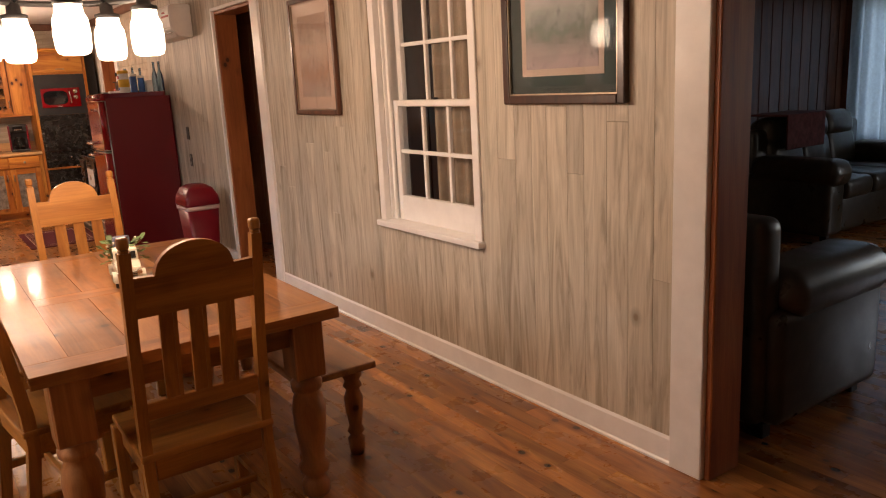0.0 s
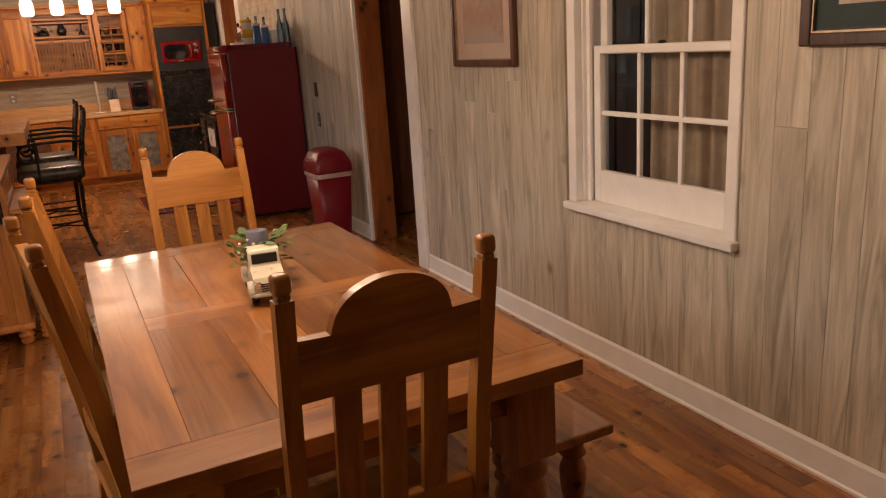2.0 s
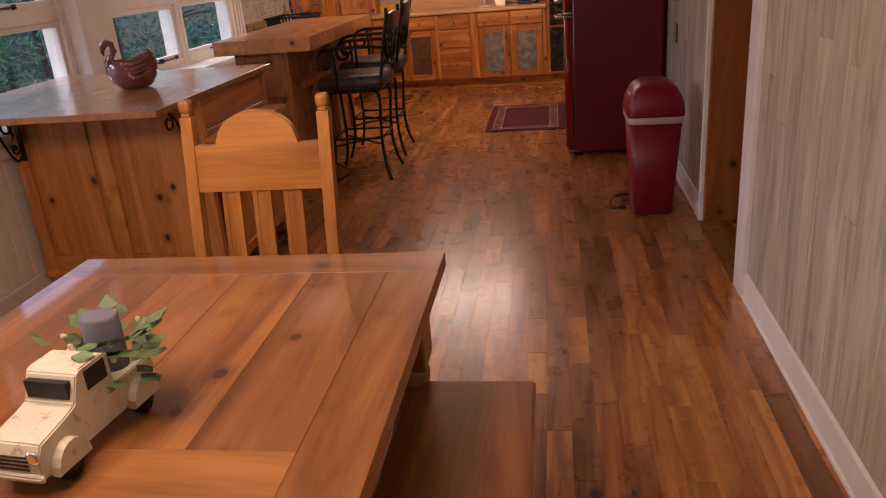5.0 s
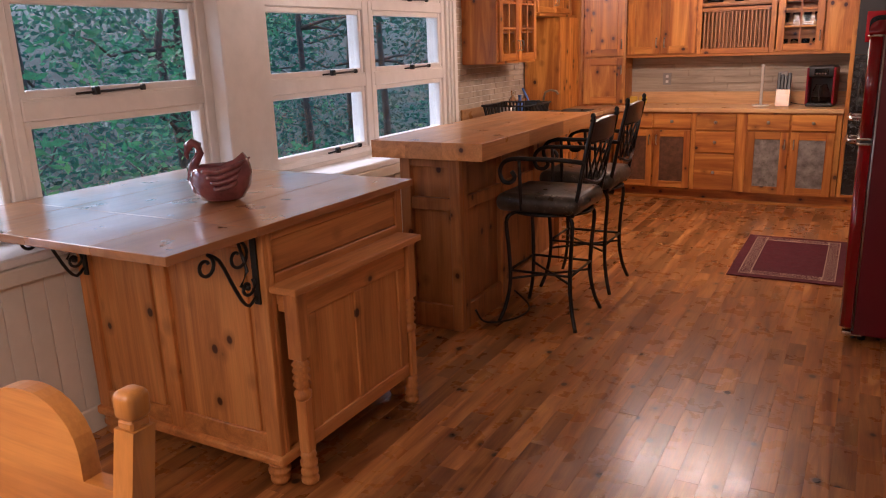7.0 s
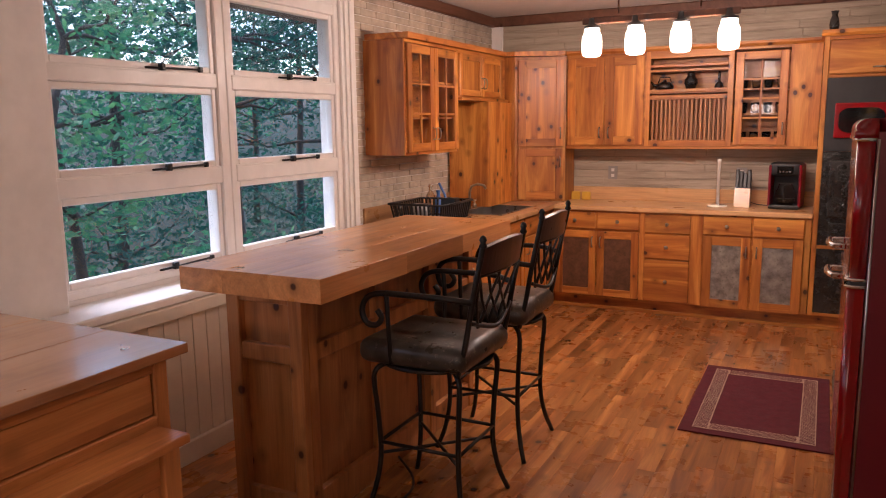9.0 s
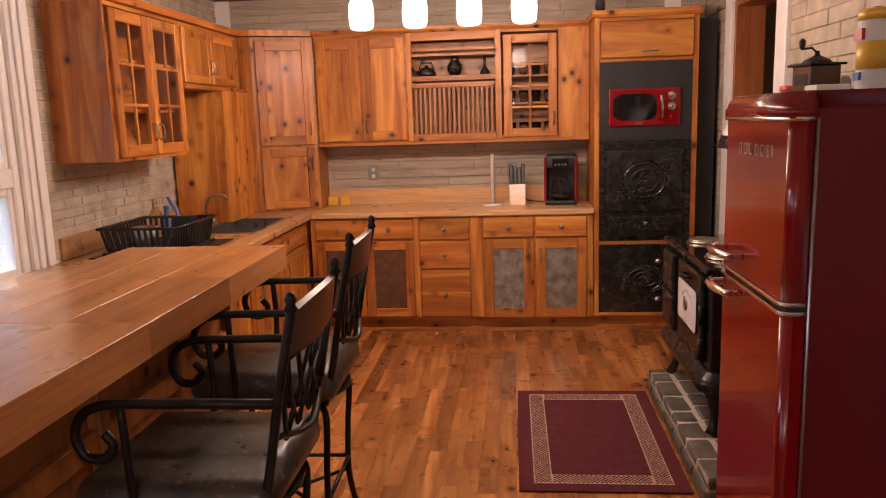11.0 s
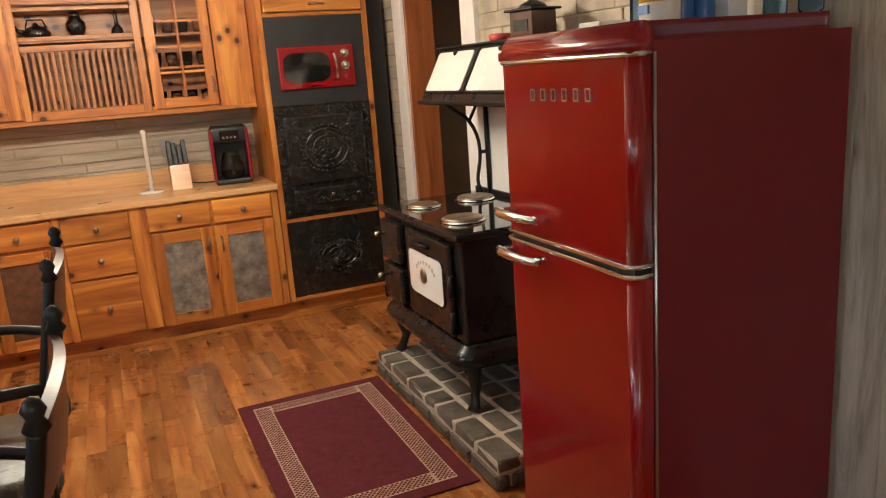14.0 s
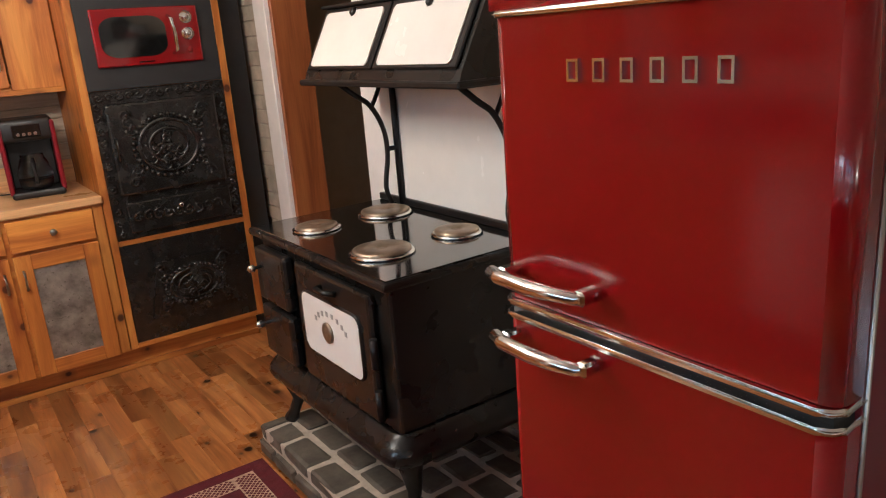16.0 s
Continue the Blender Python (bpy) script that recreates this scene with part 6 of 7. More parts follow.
# ---- refrigerator ----
def fridge():
    f = thing("refrigerator", "glossy red retro two-door refrigerator with chrome trim", "refrigerator", 0, 0, 0)
    y0, y1, xf, xb, zt = 8.212, 8.818, 1.65, 2.30, 1.615

    def rounded(b, x0, x1, z0, z1, r_top, r_bot, inset=0.0):
        """A door: front bowed slightly, long edges rounded."""
        prof = []
        a, c, r = y0 + inset, y1 - inset, 0.026
        for cx, cy, s in ((x0 + r, a + r, 180), (x0 + r, c - r, 90)):
            seq = range(0, 91, 15)
            for t in (seq if s == 180 else seq):
                ang = (270 - t) if s == 180 else (180 - t)
                prof.append((cx + r * math.cos(radians(ang)), cy + r * math.sin(radians(ang))))
        prof = [(x1, a)] + prof + [(x1, c)]
        b.prism(prof, "z", z0, z1)

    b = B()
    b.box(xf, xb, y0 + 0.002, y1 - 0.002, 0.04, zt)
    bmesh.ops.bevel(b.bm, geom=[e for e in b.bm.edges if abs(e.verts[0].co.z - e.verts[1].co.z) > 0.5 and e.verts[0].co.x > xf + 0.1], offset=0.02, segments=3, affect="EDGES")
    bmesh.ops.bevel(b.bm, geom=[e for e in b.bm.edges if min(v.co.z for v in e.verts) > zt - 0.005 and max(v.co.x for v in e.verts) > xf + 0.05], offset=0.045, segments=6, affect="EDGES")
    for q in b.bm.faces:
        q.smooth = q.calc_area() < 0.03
    # body wears the darkened red: its sides lie in shade
    b.ob("body", M["redshade"], f)
    # rounded crown over the doors
    cr, rr, n = [], 0.042, 7
    for k in range(n + 1):
        t = radians(90 * k / n)
        cr.append((xf - 0.064 + rr - rr * math.cos(t), zt - rr + rr * math.sin(t)))
    b = B()
    b.prism([(xf + 0.004, zt - 0.066), (xf - 0.064, zt - 0.066)] + cr + [(xf + 0.004, zt)], "y", y0 + 0.001, y1 - 0.001)
    ends = [e for e in b.bm.edges if abs(e.verts[0].co.y - e.verts[1].co.y) < 1e-5 and min(v.co.z for v in e.verts) > zt - 0.065 and min(v.co.x for v in e.verts) < xf]
    bmesh.ops.bevel(b.bm, geom=ends, offset=0.022, segments=4, affect="EDGES")
    for q in b.bm.faces:
        q.smooth = q.calc_area() < 0.03
    b.ob("crown", M["red"], f)
    for z0, z1, nm in ((1.061, zt - 0.077, "freezer_door"), (0.075, 1.023, "fridge_door")):
        b = B()
        rounded(b, xf - 0.060, xf - 0.004, z0, z1, 0.02, 0.02)
        b.bm.normal_update()
        for q in b.bm.faces:
            q.smooth = abs(q.normal.z) < 0.5 and q.calc_area() < 0.02
        b.ob(nm, M["red"], f)
    for za, zb in ((1.024, 1.035), (1.049, 1.060), (zt - 0.0765, zt - 0.0665)):
        b = B()
        rounded(b, xf - 0.069, xf + 0.002, za, zb, 0, 0, -0.003)
        bmesh.ops.bevel(b.bm, geom=[e for e in b.bm.edges if abs(e.verts[0].co.z - e.verts[1].co.z) < 1e-5], offset=0.004, segments=3, affect="EDGES")
        for q in b.bm.faces:
            q.smooth = abs(q.normal.z) < 0.98
        b.ob("chrome_band", M["chrome"], f)
    bx("seal", "black", xf - 0.05, xf, y0 + 0.01, y1 - 0.01, 1.035, 1.049, f, 0)
    b = B()
    b.tube([(xf + 0.006, y0 + 0.001, 0.06), (xf + 0.006, y0 + 0.001, zt - 0.07)], 0.0045, 8)
    b.ob("edge_trim", M["steel"], f)
    for z in (1.117, 0.998):
        b = B()
        x = xf - 0.060
        ya, yb = y1 - 0.225, y1 - 0.035
        b.tube([(x - 0.012, ya - 0.01, z), (x - 0.044, ya + 0.006, z), (x - 0.055, ya + 0.06, z), (x - 0.058, (ya + yb) / 2, z), (x - 0.056, yb - 0.02, z), (x - 0.045, yb + 0.015, z)], [0.007, 0.011, 0.013, 0.014, 0.014, 0.013], 10)
        b.box(x - 0.045, x + 0.002, ya - 0.012, ya + 0.012, z - 0.012, z + 0.012, 0.005)
        b.box(x - 0.045, x + 0.002, yb - 0.02, yb + 0.004, z - 0.012, z + 0.012, 0.005)
        b.ob("handle", M["chrome"], f)
    # raised chrome name badge as plain shapes
    for i in range(6):
        b = B()
        y = y1 - 0.187 - i * 0.0515
        s, t, x = 0.0115, 0.0021, xf - 0.0615
        z = 1.455
        for u in (-1, 1):
            b.box(x - 0.003, x + 0.002, y + u * (s - t) - t, y + u * (s - t) + t, z - 0.0165, z + 0.0165)
            b.box(x - 0.003, x + 0.002, y - s + 2 * t, y + s - 2 * t, z + u * (0.0165 - t) - t, z + u * (0.0165 - t) + t)
        b.ob("badge", M["chrome"], f)
    for yy in (y0 + 0.06, y1 - 0.06):
        for xx in (xf + 0.05, xb - 0.06):
            B().lathe([(0.02, 0.0), (0.02, 0.05)], xx, yy, 10).ob("foot", M["black"], f)
    bx("kick_plate", "black", xf + 0.0, xf + 0.02, y0 + 0.02, y1 - 0.02, 0.012, 0.045, f)
    B().box(xf - 0.045, xf + 0.05, y0 + 0.004, y0 + 0.05, 0.03, 0.05, 0.004).ob("hinge", M["chrome"], f)
    return f


fridge()
FT = 1.617
# on top of the refrigerator
def grinder(x, y, z):
    g = thing("coffee_grinder", "wooden box coffee grinder with an iron crank", "coffee grinder", x, y, z, 12)
    B().box(-0.09, 0.09, -0.09, 0.09, 0.0, 0.012, 0.003).box(-0.078, 0.078, -0.078, 0.078, 0.012, 0.125, 0.003).ob("box", M["frame"], g)
    B().box(-0.098, 0.098, -0.098, 0.098, 0.125, 0.137, 0.004).lathe([(0.075, 0.137), (0.06, 0.155), (0.03, 0.17), (0.012, 0.18), (0.012, 0.20)], 0, 0, 14).tube([(0, 0, 0.19), (-0.03, 0.0, 0.215), (-0.08, 0, 0.21)], 0.006, 6).lathe([(0.006, 0.205), (0.014, 0.225), (0.016, 0.25), (0.006, 0.262)], -0.08, 0, 10).ob("crank", M["iron"], g)
    B().box(-0.0815, -0.077, -0.05, 0.05, 0.03, 0.085).ob("drawer", M["iron"], g)
    return g


grinder(2.15, 9.56, 1.638).scale = (0.85, 0.85, 0.82)


def tub(x, y, r, h, mat, label, name="canister"):
    t = thing(name, label, "canister", x, y, FT, group="things on the refrigerator")
    B().lathe([(r * 0.96, 0.0), (r, 0.006), (r, h * 0.86)], 0, 0, 18).ob("body", M[mat], t)
    B().lathe([(r * 1.03, h * 0.86), (r * 1.03, h * 0.96), (r * 0.9, h)], 0, 0, 18).ob("lid", M["yellow" if mat == "paper" else "paper"], t)
    if mat == "paper":
        B().lathe([(r + 0.001, h * 0.25), (r + 0.001, h * 0.6)], 0, 0, 18).ob("label_band", M["yellow"], t)
        B().box(-r - 0.003, -r * 0.8, -0.025, 0.025, h * 0.62, h * 0.76).ob("mark", M["dirtyred"], t)
        B().box(-r - 0.003, -r * 0.8, -0.02, 0.02, h * 0.12, h * 0.22).ob("mark", M["blueplastic"], t)
    return t


tub(1.925, 8.52, 0.054, 0.225, "paper", "white and yellow wipes tub")
tub(2.03, 8.56, 0.036, 0.19, "blueplastic", "blue plastic tub with a white lid")
tub(2.11, 8.56, 0.034, 0.17, "blueplastic", "blue plastic tub with a white lid")
tagged(bx("carton", "paper", 2.15, 2.22, 8.50, 8.60, FT, FT + 0.12), "small white carton on the refrigerator", "carton")
for i, (x, y, h) in enumerate(((1.99, 8.68, 0.25), (2.07, 8.70, 0.26), (2.14, 8.68, 0.25), (2.215, 8.40, 0.30), (2.245, 8.31, 0.30))):
    tagged(B().lathe([(0.028, 0), (0.032, 0.008), (0.032, h * 0.5), (0.012, h * 0.72), (0.011, h * 0.95), (0.014, h * 0.955), (0.013, h)], 0, 0, 16).ob("bottle", M["bottle"], None, (x, y, FT)), "blue glass bottle standing on the refrigerator", "bottle", "bottles on the refrigerator")
tagged(bx("folded_paper", "paper", 1.80, 1.90, 8.62, 8.72, FT, FT + 0.022), "small white folded packet on the refrigerator", "packet")

# ---- stove on its stone hearth ----
HX0, HX1, HY0, HY1, HZ = 1.625, EX - 0.03, 9.07, 10.43, 0.12
hearth = thing("hearth", "low hearth of dark stones with pale mortar joints", "hearth", 0, 0, 0)
bx("bed", "hearth_joint", HX0 + 0.012, HX1, HY0 + 0.012, HY1 - 0.012, 0.0, HZ - 0.004, hearth, 0.004)
hr = random.Random(5)
stone_meshes = []
def stone(x0, x1, y0, y1, z0, z1):
    dx, dy, dz = (x1 - x0) / 2, (y1 - y0) / 2, (z1 - z0) / 2
    b = B().box(-dx, dx, -dy, dy, -dz, dz, min(0.012, dz * 0.6), 2)
    for v in b.bm.verts:
        v.co += Vector((hr.uniform(-1, 1), hr.uniform(-1, 1), hr.uniform(-0.6, 0.6))) * 0.004
    b.ob("stone", M["hearth"], hearth, ((x0 + x1) / 2, (y0 + y1) / 2, (z0 + z1) / 2))


x = HX0
while x < HX1 - 0.05:
    w = min(hr.uniform(0.10, 0.135), HX1 - x)
    y = HY0
    while y < HY1 - 0.03:
        l = min(hr.uniform(0.13, 0.22), HY1 - y)
        stone(x + 0.010, x + w - 0.010, y + 0.010, y + l - 0.010, HZ - 0.05, HZ + hr.uniform(0.0, 0.005))
        y += l
    x += w
for z0, z1 in ((0.004, 0.062),):
    y = HY0
    while y < HY1 - 0.03:
        l = min(hr.uniform(0.14, 0.24), HY1 - y)
        stone(HX0 - 0.002, HX0 + 0.06, y + 0.006, y + l - 0.006, z0, z1)
        y += l
    for yy in (HY0, HY1 - 0.06):
        x = HX0 + 0.07
        while x < HX1 - 0.03:
            l = min(hr.uniform(0.14, 0.2), HX1 - x)
            stone(x, x + l - 0.012, yy - 0.002, yy + 0.062, z0, z1)
            x += l


def range_stove():
    s = thing("stove", "black antique-style iron cook stove with white enamel panels", "stove", 0, 0, HZ + 0.003)
    x0, x1, y0, y1 = 1.735, 2.27, 9.50, 10.38
    T = 0.90 - HZ - 0.003  # height of the hob above the hearth
    # curved legs
    for lx, sx in ((x0 + 0.06, -1), (x1 - 0.06, 1)):
        for ly, sy in ((y0 + 0.05, -1), (y1 - 0.05, 1)):
            B().tube([(lx + sx * 0.045, ly + sy * 0.045, 0.0), (lx + sx * 0.035, ly + sy * 0.035, 0.03), (lx + sx * 0.016, ly + sy * 0.016, 0.09), (lx + sx * 0.03, ly + sy * 0.03, 0.17), (lx + sx * 0.038, ly + sy * 0.038, 0.23), (lx + sx * 0.02, ly + sy * 0.02, 0.28)],
                     [0.030, 0.022, 0.024, 0.036, 0.050, 0.05], 10).ob("leg", M["stove"], s)
    sk = B()
    rings = []
    for out, z in ((0.0, 0.185), (0.022, 0.190), (0.044, 0.205), (0.054, 0.225), (0.050, 0.247), (0.034, 0.266), (0.016, 0.280), (0.008, 0.296)):
        r = 0.05 + out * 0.5
        ring = []
        for cx, cy, a0 in ((x1 - r, y1 + out * 0.7 - r, 0), (x0 - out + r, y1 + out * 0.7 - r, 90), (x0 - out + r, y0 - out * 0.7 + r, 180), (x1 - r, y0 - out * 0.7 + r, 270)):
            ring += [sk.bm.verts.new((u, v, z)) for u, v in arc(cx, cy, r, a0, a0 + 90, 4)]
        rings.append(ring)
    for p, q in zip(rings, rings[1:]):
        for k in range(len(p)):
            sk.bm.faces.new((p[k], p[(k + 1) % len(p)], q[(k + 1) % len(q)], q[k])).smooth = True
    sk.bm.faces.new(rings[0][::-1])
    sk.bm.faces.new(rings[-1])
    sk.ob("skirt", M["stove"], s)
    B().box(x0, x1, y0, y1, 0.295, T - 0.025, 0.01, 2).ob("body", M["stove"], s)
    B().box(x0 - 0.035, x1 + 0.02, y0 - 0.04, y1 + 0.035, T - 0.03, T - 0.004, 0.009, 2).ob("hob_rim", M["stove"], s)
    B().box(x0 - 0.02, x1 + 0.0, y0 - 0.025, y1 + 0.02, T - 0.004, T, 0.0015).ob("hob", M["hob"], s)
    for bx_, by_, r in ((x0 + 0.12, y0 + 0.22, 0.092), (x0 + 0.40, y0 + 0.22, 0.075), (x0 + 0.12, y1 - 0.22, 0.075), (x0 + 0.40, y1 - 0.22, 0.092)):
        B().lathe([(r + 0.008, T), (r + 0.01, T + 0.006), (r, T + 0.010)], bx_, by_, 28).ob("burner_ring", M["chrome"], s)
        B().lathe([(r - 0.002, T + 0.004), (r - 0.003, T + 0.016), (r - 0.012, T + 0.019), (0.02, T + 0.018), (0.015, T + 0.014)], bx_, by_, 28).ob("burner", M["burner"], s)
    # oven door on the front face
    ya, yb = y0 + 0.07, y0 + 0.56
    B().box(x0 - 0.028, x0 - 0.001, ya, yb, 0.315, T - 0.06, 0.012, 2).ob("oven_door", M["stove"], s)
    corner = []
    for cy, cz, a0 in ((yb - 0.085, T - 0.18, 0), (ya + 0.095, T - 0.18, 90), (ya + 0.095, 0.465, 180), (yb - 0.085, 0.465, 270)):
        corner += arc(cy, cz, 0.035, a0, a0 + 90, 6)
    B().prism(corner, "x", x0 - 0.034, x0 - 0.027).ob("door_panel", M["enamel"], s)
    bead = B()
    bead.tube([(x0 - 0.029, u, v) for u, v in corner], 0.006, 6, True)
    bead.ob("panel_bead", M["stove"], s)
    B().lathe([(0.034, 0.0), (0.034, 0.006), (0.026, 0.009), (0.004, 0.010)], 0, 0, 20, pose(x0 - 0.034, (ya + yb) / 2 + 0.02, 0.53, 0, -90, 0)).ob("gauge", M["burner"], s)
    b = B()
    for k in range(8):  # unreadable arched lettering as bars
        a = radians(150 - 120 * k / 7)
        b.box(x0 - 0.0352, x0 - 0.0338, (ya + yb) / 2 + 0.115 * math.cos(a) - 0.007, (ya + yb) / 2 + 0.115 * math.cos(a) + 0.007, 0.525 + 0.068 * math.sin(a) - 0.008, 0.525 + 0.068 * math.sin(a) + 0.008)
    tagged(b.ob("lettering", M["grey"], s), kind="stuff")
    B().tube([(x0 - 0.03, (ya + yb) / 2 - 0.05, T - 0.105), (x0 - 0.055, (ya + yb) / 2 - 0.03, T - 0.10), (x0 - 0.055, (ya + yb) / 2 + 0.03, T - 0.10), (x0 - 0.03, (ya + yb) / 2 + 0.05, T - 0.105)], 0.009, 8).ob("door_handle", M["iron"], s)
    for zz in (0.34, 0.50):
        B().tube([(x0 - 0.03, ya - 0.012, zz), (x0 - 0.03, ya - 0.012, zz + 0.09)], 0.012, 8).ob("hinge", M["iron"], s)
    # fire door side, with its catches
    for za, zb in ((0.315, 0.50), (0.52, T - 0.06)):
        B().box(x0 - 0.045, x0 - 0.001, y1 - 0.27, y1 - 0.02, za, zb, 0.014, 2).ob("fire_door", M["stove"], s)
        B().lathe([(0.006, 0), (0.006, 0.02), (0.014, 0.026), (0.012, 0.045), (0.002, 0.05)], 0, 0, 12, pose(x0 - 0.045, y1 - 0.07, (za + zb) / 2 + 0.03, 0, -90, 0)).ob("catch", M["chrome"], s)
    # back panel, uprights and warming closet
    B().box(x1 + 0.002, x1 + 0.014, y0 - 0.01, y1 - 0.02, T, 1.40).ob("back_plate", M["enamel"], s)
    B().box(x1 - 0.012, x1 + 0.016, y0 - 0.04, y1 + 0.03, T - 0.001, T + 0.025, 0.004).ob("back_rail", M["iron"], s)
    zc = 1.39 - HZ - 0.003
    for yy in (y0 + 0.03, y1 - 0.14):
        b = B()
        b.tube([(x1 - 0.01, yy, T), (x1 - 0.012, yy, zc + 0.02)], 0.012, 8)
        b.tube(flow([(x1 - 0.05, yy, T), (x1 - 0.075, yy, T + 0.08), (x1 - 0.055, yy, T + 0.20), (x1 - 0.065, yy, T + 0.30), (x1 - 0.11, yy, T + 0.385), (x1 - 0.17, yy, T + 0.43), (x1 - 0.25, yy, zc + 0.002)], 4), 0.0095, 8)
        b.tube(flow([(x1 - 0.105, yy, T + 0.378), (x1 - 0.075, yy, T + 0.43), (x1 - 0.045, yy, zc + 0.002)], 4), 0.008, 6)
        b.tube([(x1 - 0.05, yy, T + 0.22), (x1 - 0.012, yy, T + 0.22)], 0.01, 6)
        b.ob("upright", M["iron"], s)
    w0, w1, zt = y0 - 0.09, y1 - 0.055, 1.625 - HZ
    B().prism([(1.955, zc), (x1 + 0.014, zc), (x1 + 0.014, zt), (2.075, zt), (1.965, zc + 0.03)], "y", w0, w1).ob("warming_closet", M["stove"], s)
    B().box(1.94, x1 + 0.014, w0 - 0.015, w1 + 0.015, zc - 0.012, zc + 0.008, 0.005).ob("shelf_lip", M["iron"], s)
    B().box(2.055, x1 + 0.016, w0 - 0.01, w1 + 0.01, zt, zt + 0.012, 0.004).ob("closet_top", M["iron"], s)
    sl = math.degrees(math.atan2(zt - zc - 0.03, 0.11))
    L = math.hypot(zt - zc - 0.03, 0.11)
    m = (w0 + w1) / 2
    for a, c in ((w0 + 0.02, m - 0.006), (m + 0.006, w1 - 0.02)):
        tf = Matrix.Translation((1.965, 0, zc + 0.03)) @ pose(0, 0, 0, 0, 90 - sl, 0)
        B().box(-0.010, 0.0, a, c, 0.008, L - 0.006, 0.004, 1, tf).ob("closet_door", M["iron"], s)
        cut = []
        for cy, cz, a0 in ((c - 0.042, L - 0.042, 0), (a + 0.042, L - 0.042, 90), (a + 0.042, 0.036, 180), (c - 0.042, 0.036, 270)):
            cut += arc(cy, cz, 0.018, a0, a0 + 90, 5)
        face = B().prism(cut, "x", -0.014, -0.009)
        bmesh.ops.transform(face.bm, matrix=tf, verts=face.bm.verts)
        face.ob("closet_panel", M["enamel"], s)
        B().lathe([(0.006, 0), (0.016, 0.004), (0.012, 0.012), (0.002, 0.014)], 0, 0, 12, tf @ pose(-0.012, (a + c) / 2, L - 0.03, 0, -90, 0)).ob("closet_catch", M["iron"], s)
    return s


range_stove()
tagged(B().lathe([(0.04, 0), (0.05, 0.01), (0.052, 0.03), (0.04, 0.034)], 0, 0, 16).ob("red_tin", M["dirtyred"], None, (2.15, 9.84, 1.638)), "small red and white tin on the warming closet", "tin")
tagged(bx("white_box", "paper", 2.17, 2.26, 9.68, 9.76, 1.638, 1.72), "white carton on the warming closet", "box")


def rug():
    r = thing("rug", "burgundy rug with a beige lattice border", "rug", 1.245, 9.775, 0.0)
    w, l = 0.362, 0.595
    B().box(-w, w, -l, l, 0.001, 0.009, 0.003, 2).ob("pile", M["rug"], r)
    b = B()
    i0, i1 = 0.065, 0.145
    for s in (-1, 1):
        b.box(min(s * (w - i0), s * (w - i1)), max(s * (w - i0), s * (w - i1)), -l + i0, l - i0, 0.0085, 0.0105)
        b.box(-w + i1, w - i1, min(s * (l - i0), s * (l - i1)), max(s * (l - i0), s * (l - i1)), 0.0085, 0.0105)
    b.ob("band", M["rugband"], r)
    # lattice of dark diamonds on the band
    b = B()
    n = 0
    def diamond(cx, cy):
        b.prism([(cx - 0.0072, cy), (cx, cy - 0.0072), (cx + 0.0072, cy), (cx, cy + 0.0072)], "z", 0.0100, 0.0112)
    for k in range(7):
        o = i0 + 0.010 + k * 0.010
        j = 0
        while -l + i0 + 0.012 + j * 0.020 < l - i0 - 0.01:
            for s in (-1, 1):
                diamond(s * (w - o), -l + i0 + 0.012 + j * 0.020 + (k % 2) * 0.010)
            j += 1
        j = 0
        while -w + i1 + 0.01 + j * 0.020 < w - i1 - 0.008:
            for s in (-1, 1):
                diamond(-w + i1 + 0.01 + j * 0.020 + (k % 2) * 0.010, s * (l - o))
            j += 1
    tagged(b.ob("lattice", M["rug"], r), kind="stuff")
    return r


rug()


def bin_():
    c = thing("trash_can", "dark red plastic trash can with a swing lid", "trash can", 2.065, 6.94, 0.0)
    b = B()

    def ring(w, d, z, r=0.035):
        pts = []
        for cx, cy, a in ((w - r, d - r, 0), (-w + r, d - r, 90), (-w + r, -d + r, 180), (w - r, -d + r, 270)):
            pts += [(cx + r * math.cos(radians(a + t)), cy + r * math.sin(radians(a + t)), z) for t in (0, 30, 60, 90)]
        return [b.bm.verts.new(p) for p in pts]

    def loft(rows):
        rs = [ring(*q) for q in rows]
        for p, q in zip(rs, rs[1:]):
            for i in range(len(p)):
                b.bm.faces.new((p[i], p[(i + 1) % len(p)], q[(i + 1) % len(q)], q[i])).smooth = True
        b.bm.faces.new(rs[0][::-1])
        b.bm.faces.new(rs[-1])

    loft([(0.105, 0.135, 0.0), (0.112, 0.142, 0.01), (0.145, 0.175, 0.555)])
    b.ob("bin", M["redplastic"], c)
    b = B()
    loft([(0.150, 0.180, 0.545), (0.153, 0.183, 0.55), (0.153, 0.183, 0.582), (0.150, 0.180, 0.585)])
    b.ob("band", M["pinkplastic"], c)
    b = B()
    loft([(0.155, 0.186, 0.585), (0.157, 0.188, 0.60), (0.150, 0.180, 0.66), (0.115, 0.15, 0.735), (0.07, 0.11, 0.765), (0.03, 0.06, 0.77)])
    b.ob("lid", M["redplastic"], c)
    B().box(-0.138, -0.128, -0.06, 0.06, 0.655, 0.70, 0.004, 1).ob("flap_grip", M["pinkplastic"], c)
    return c


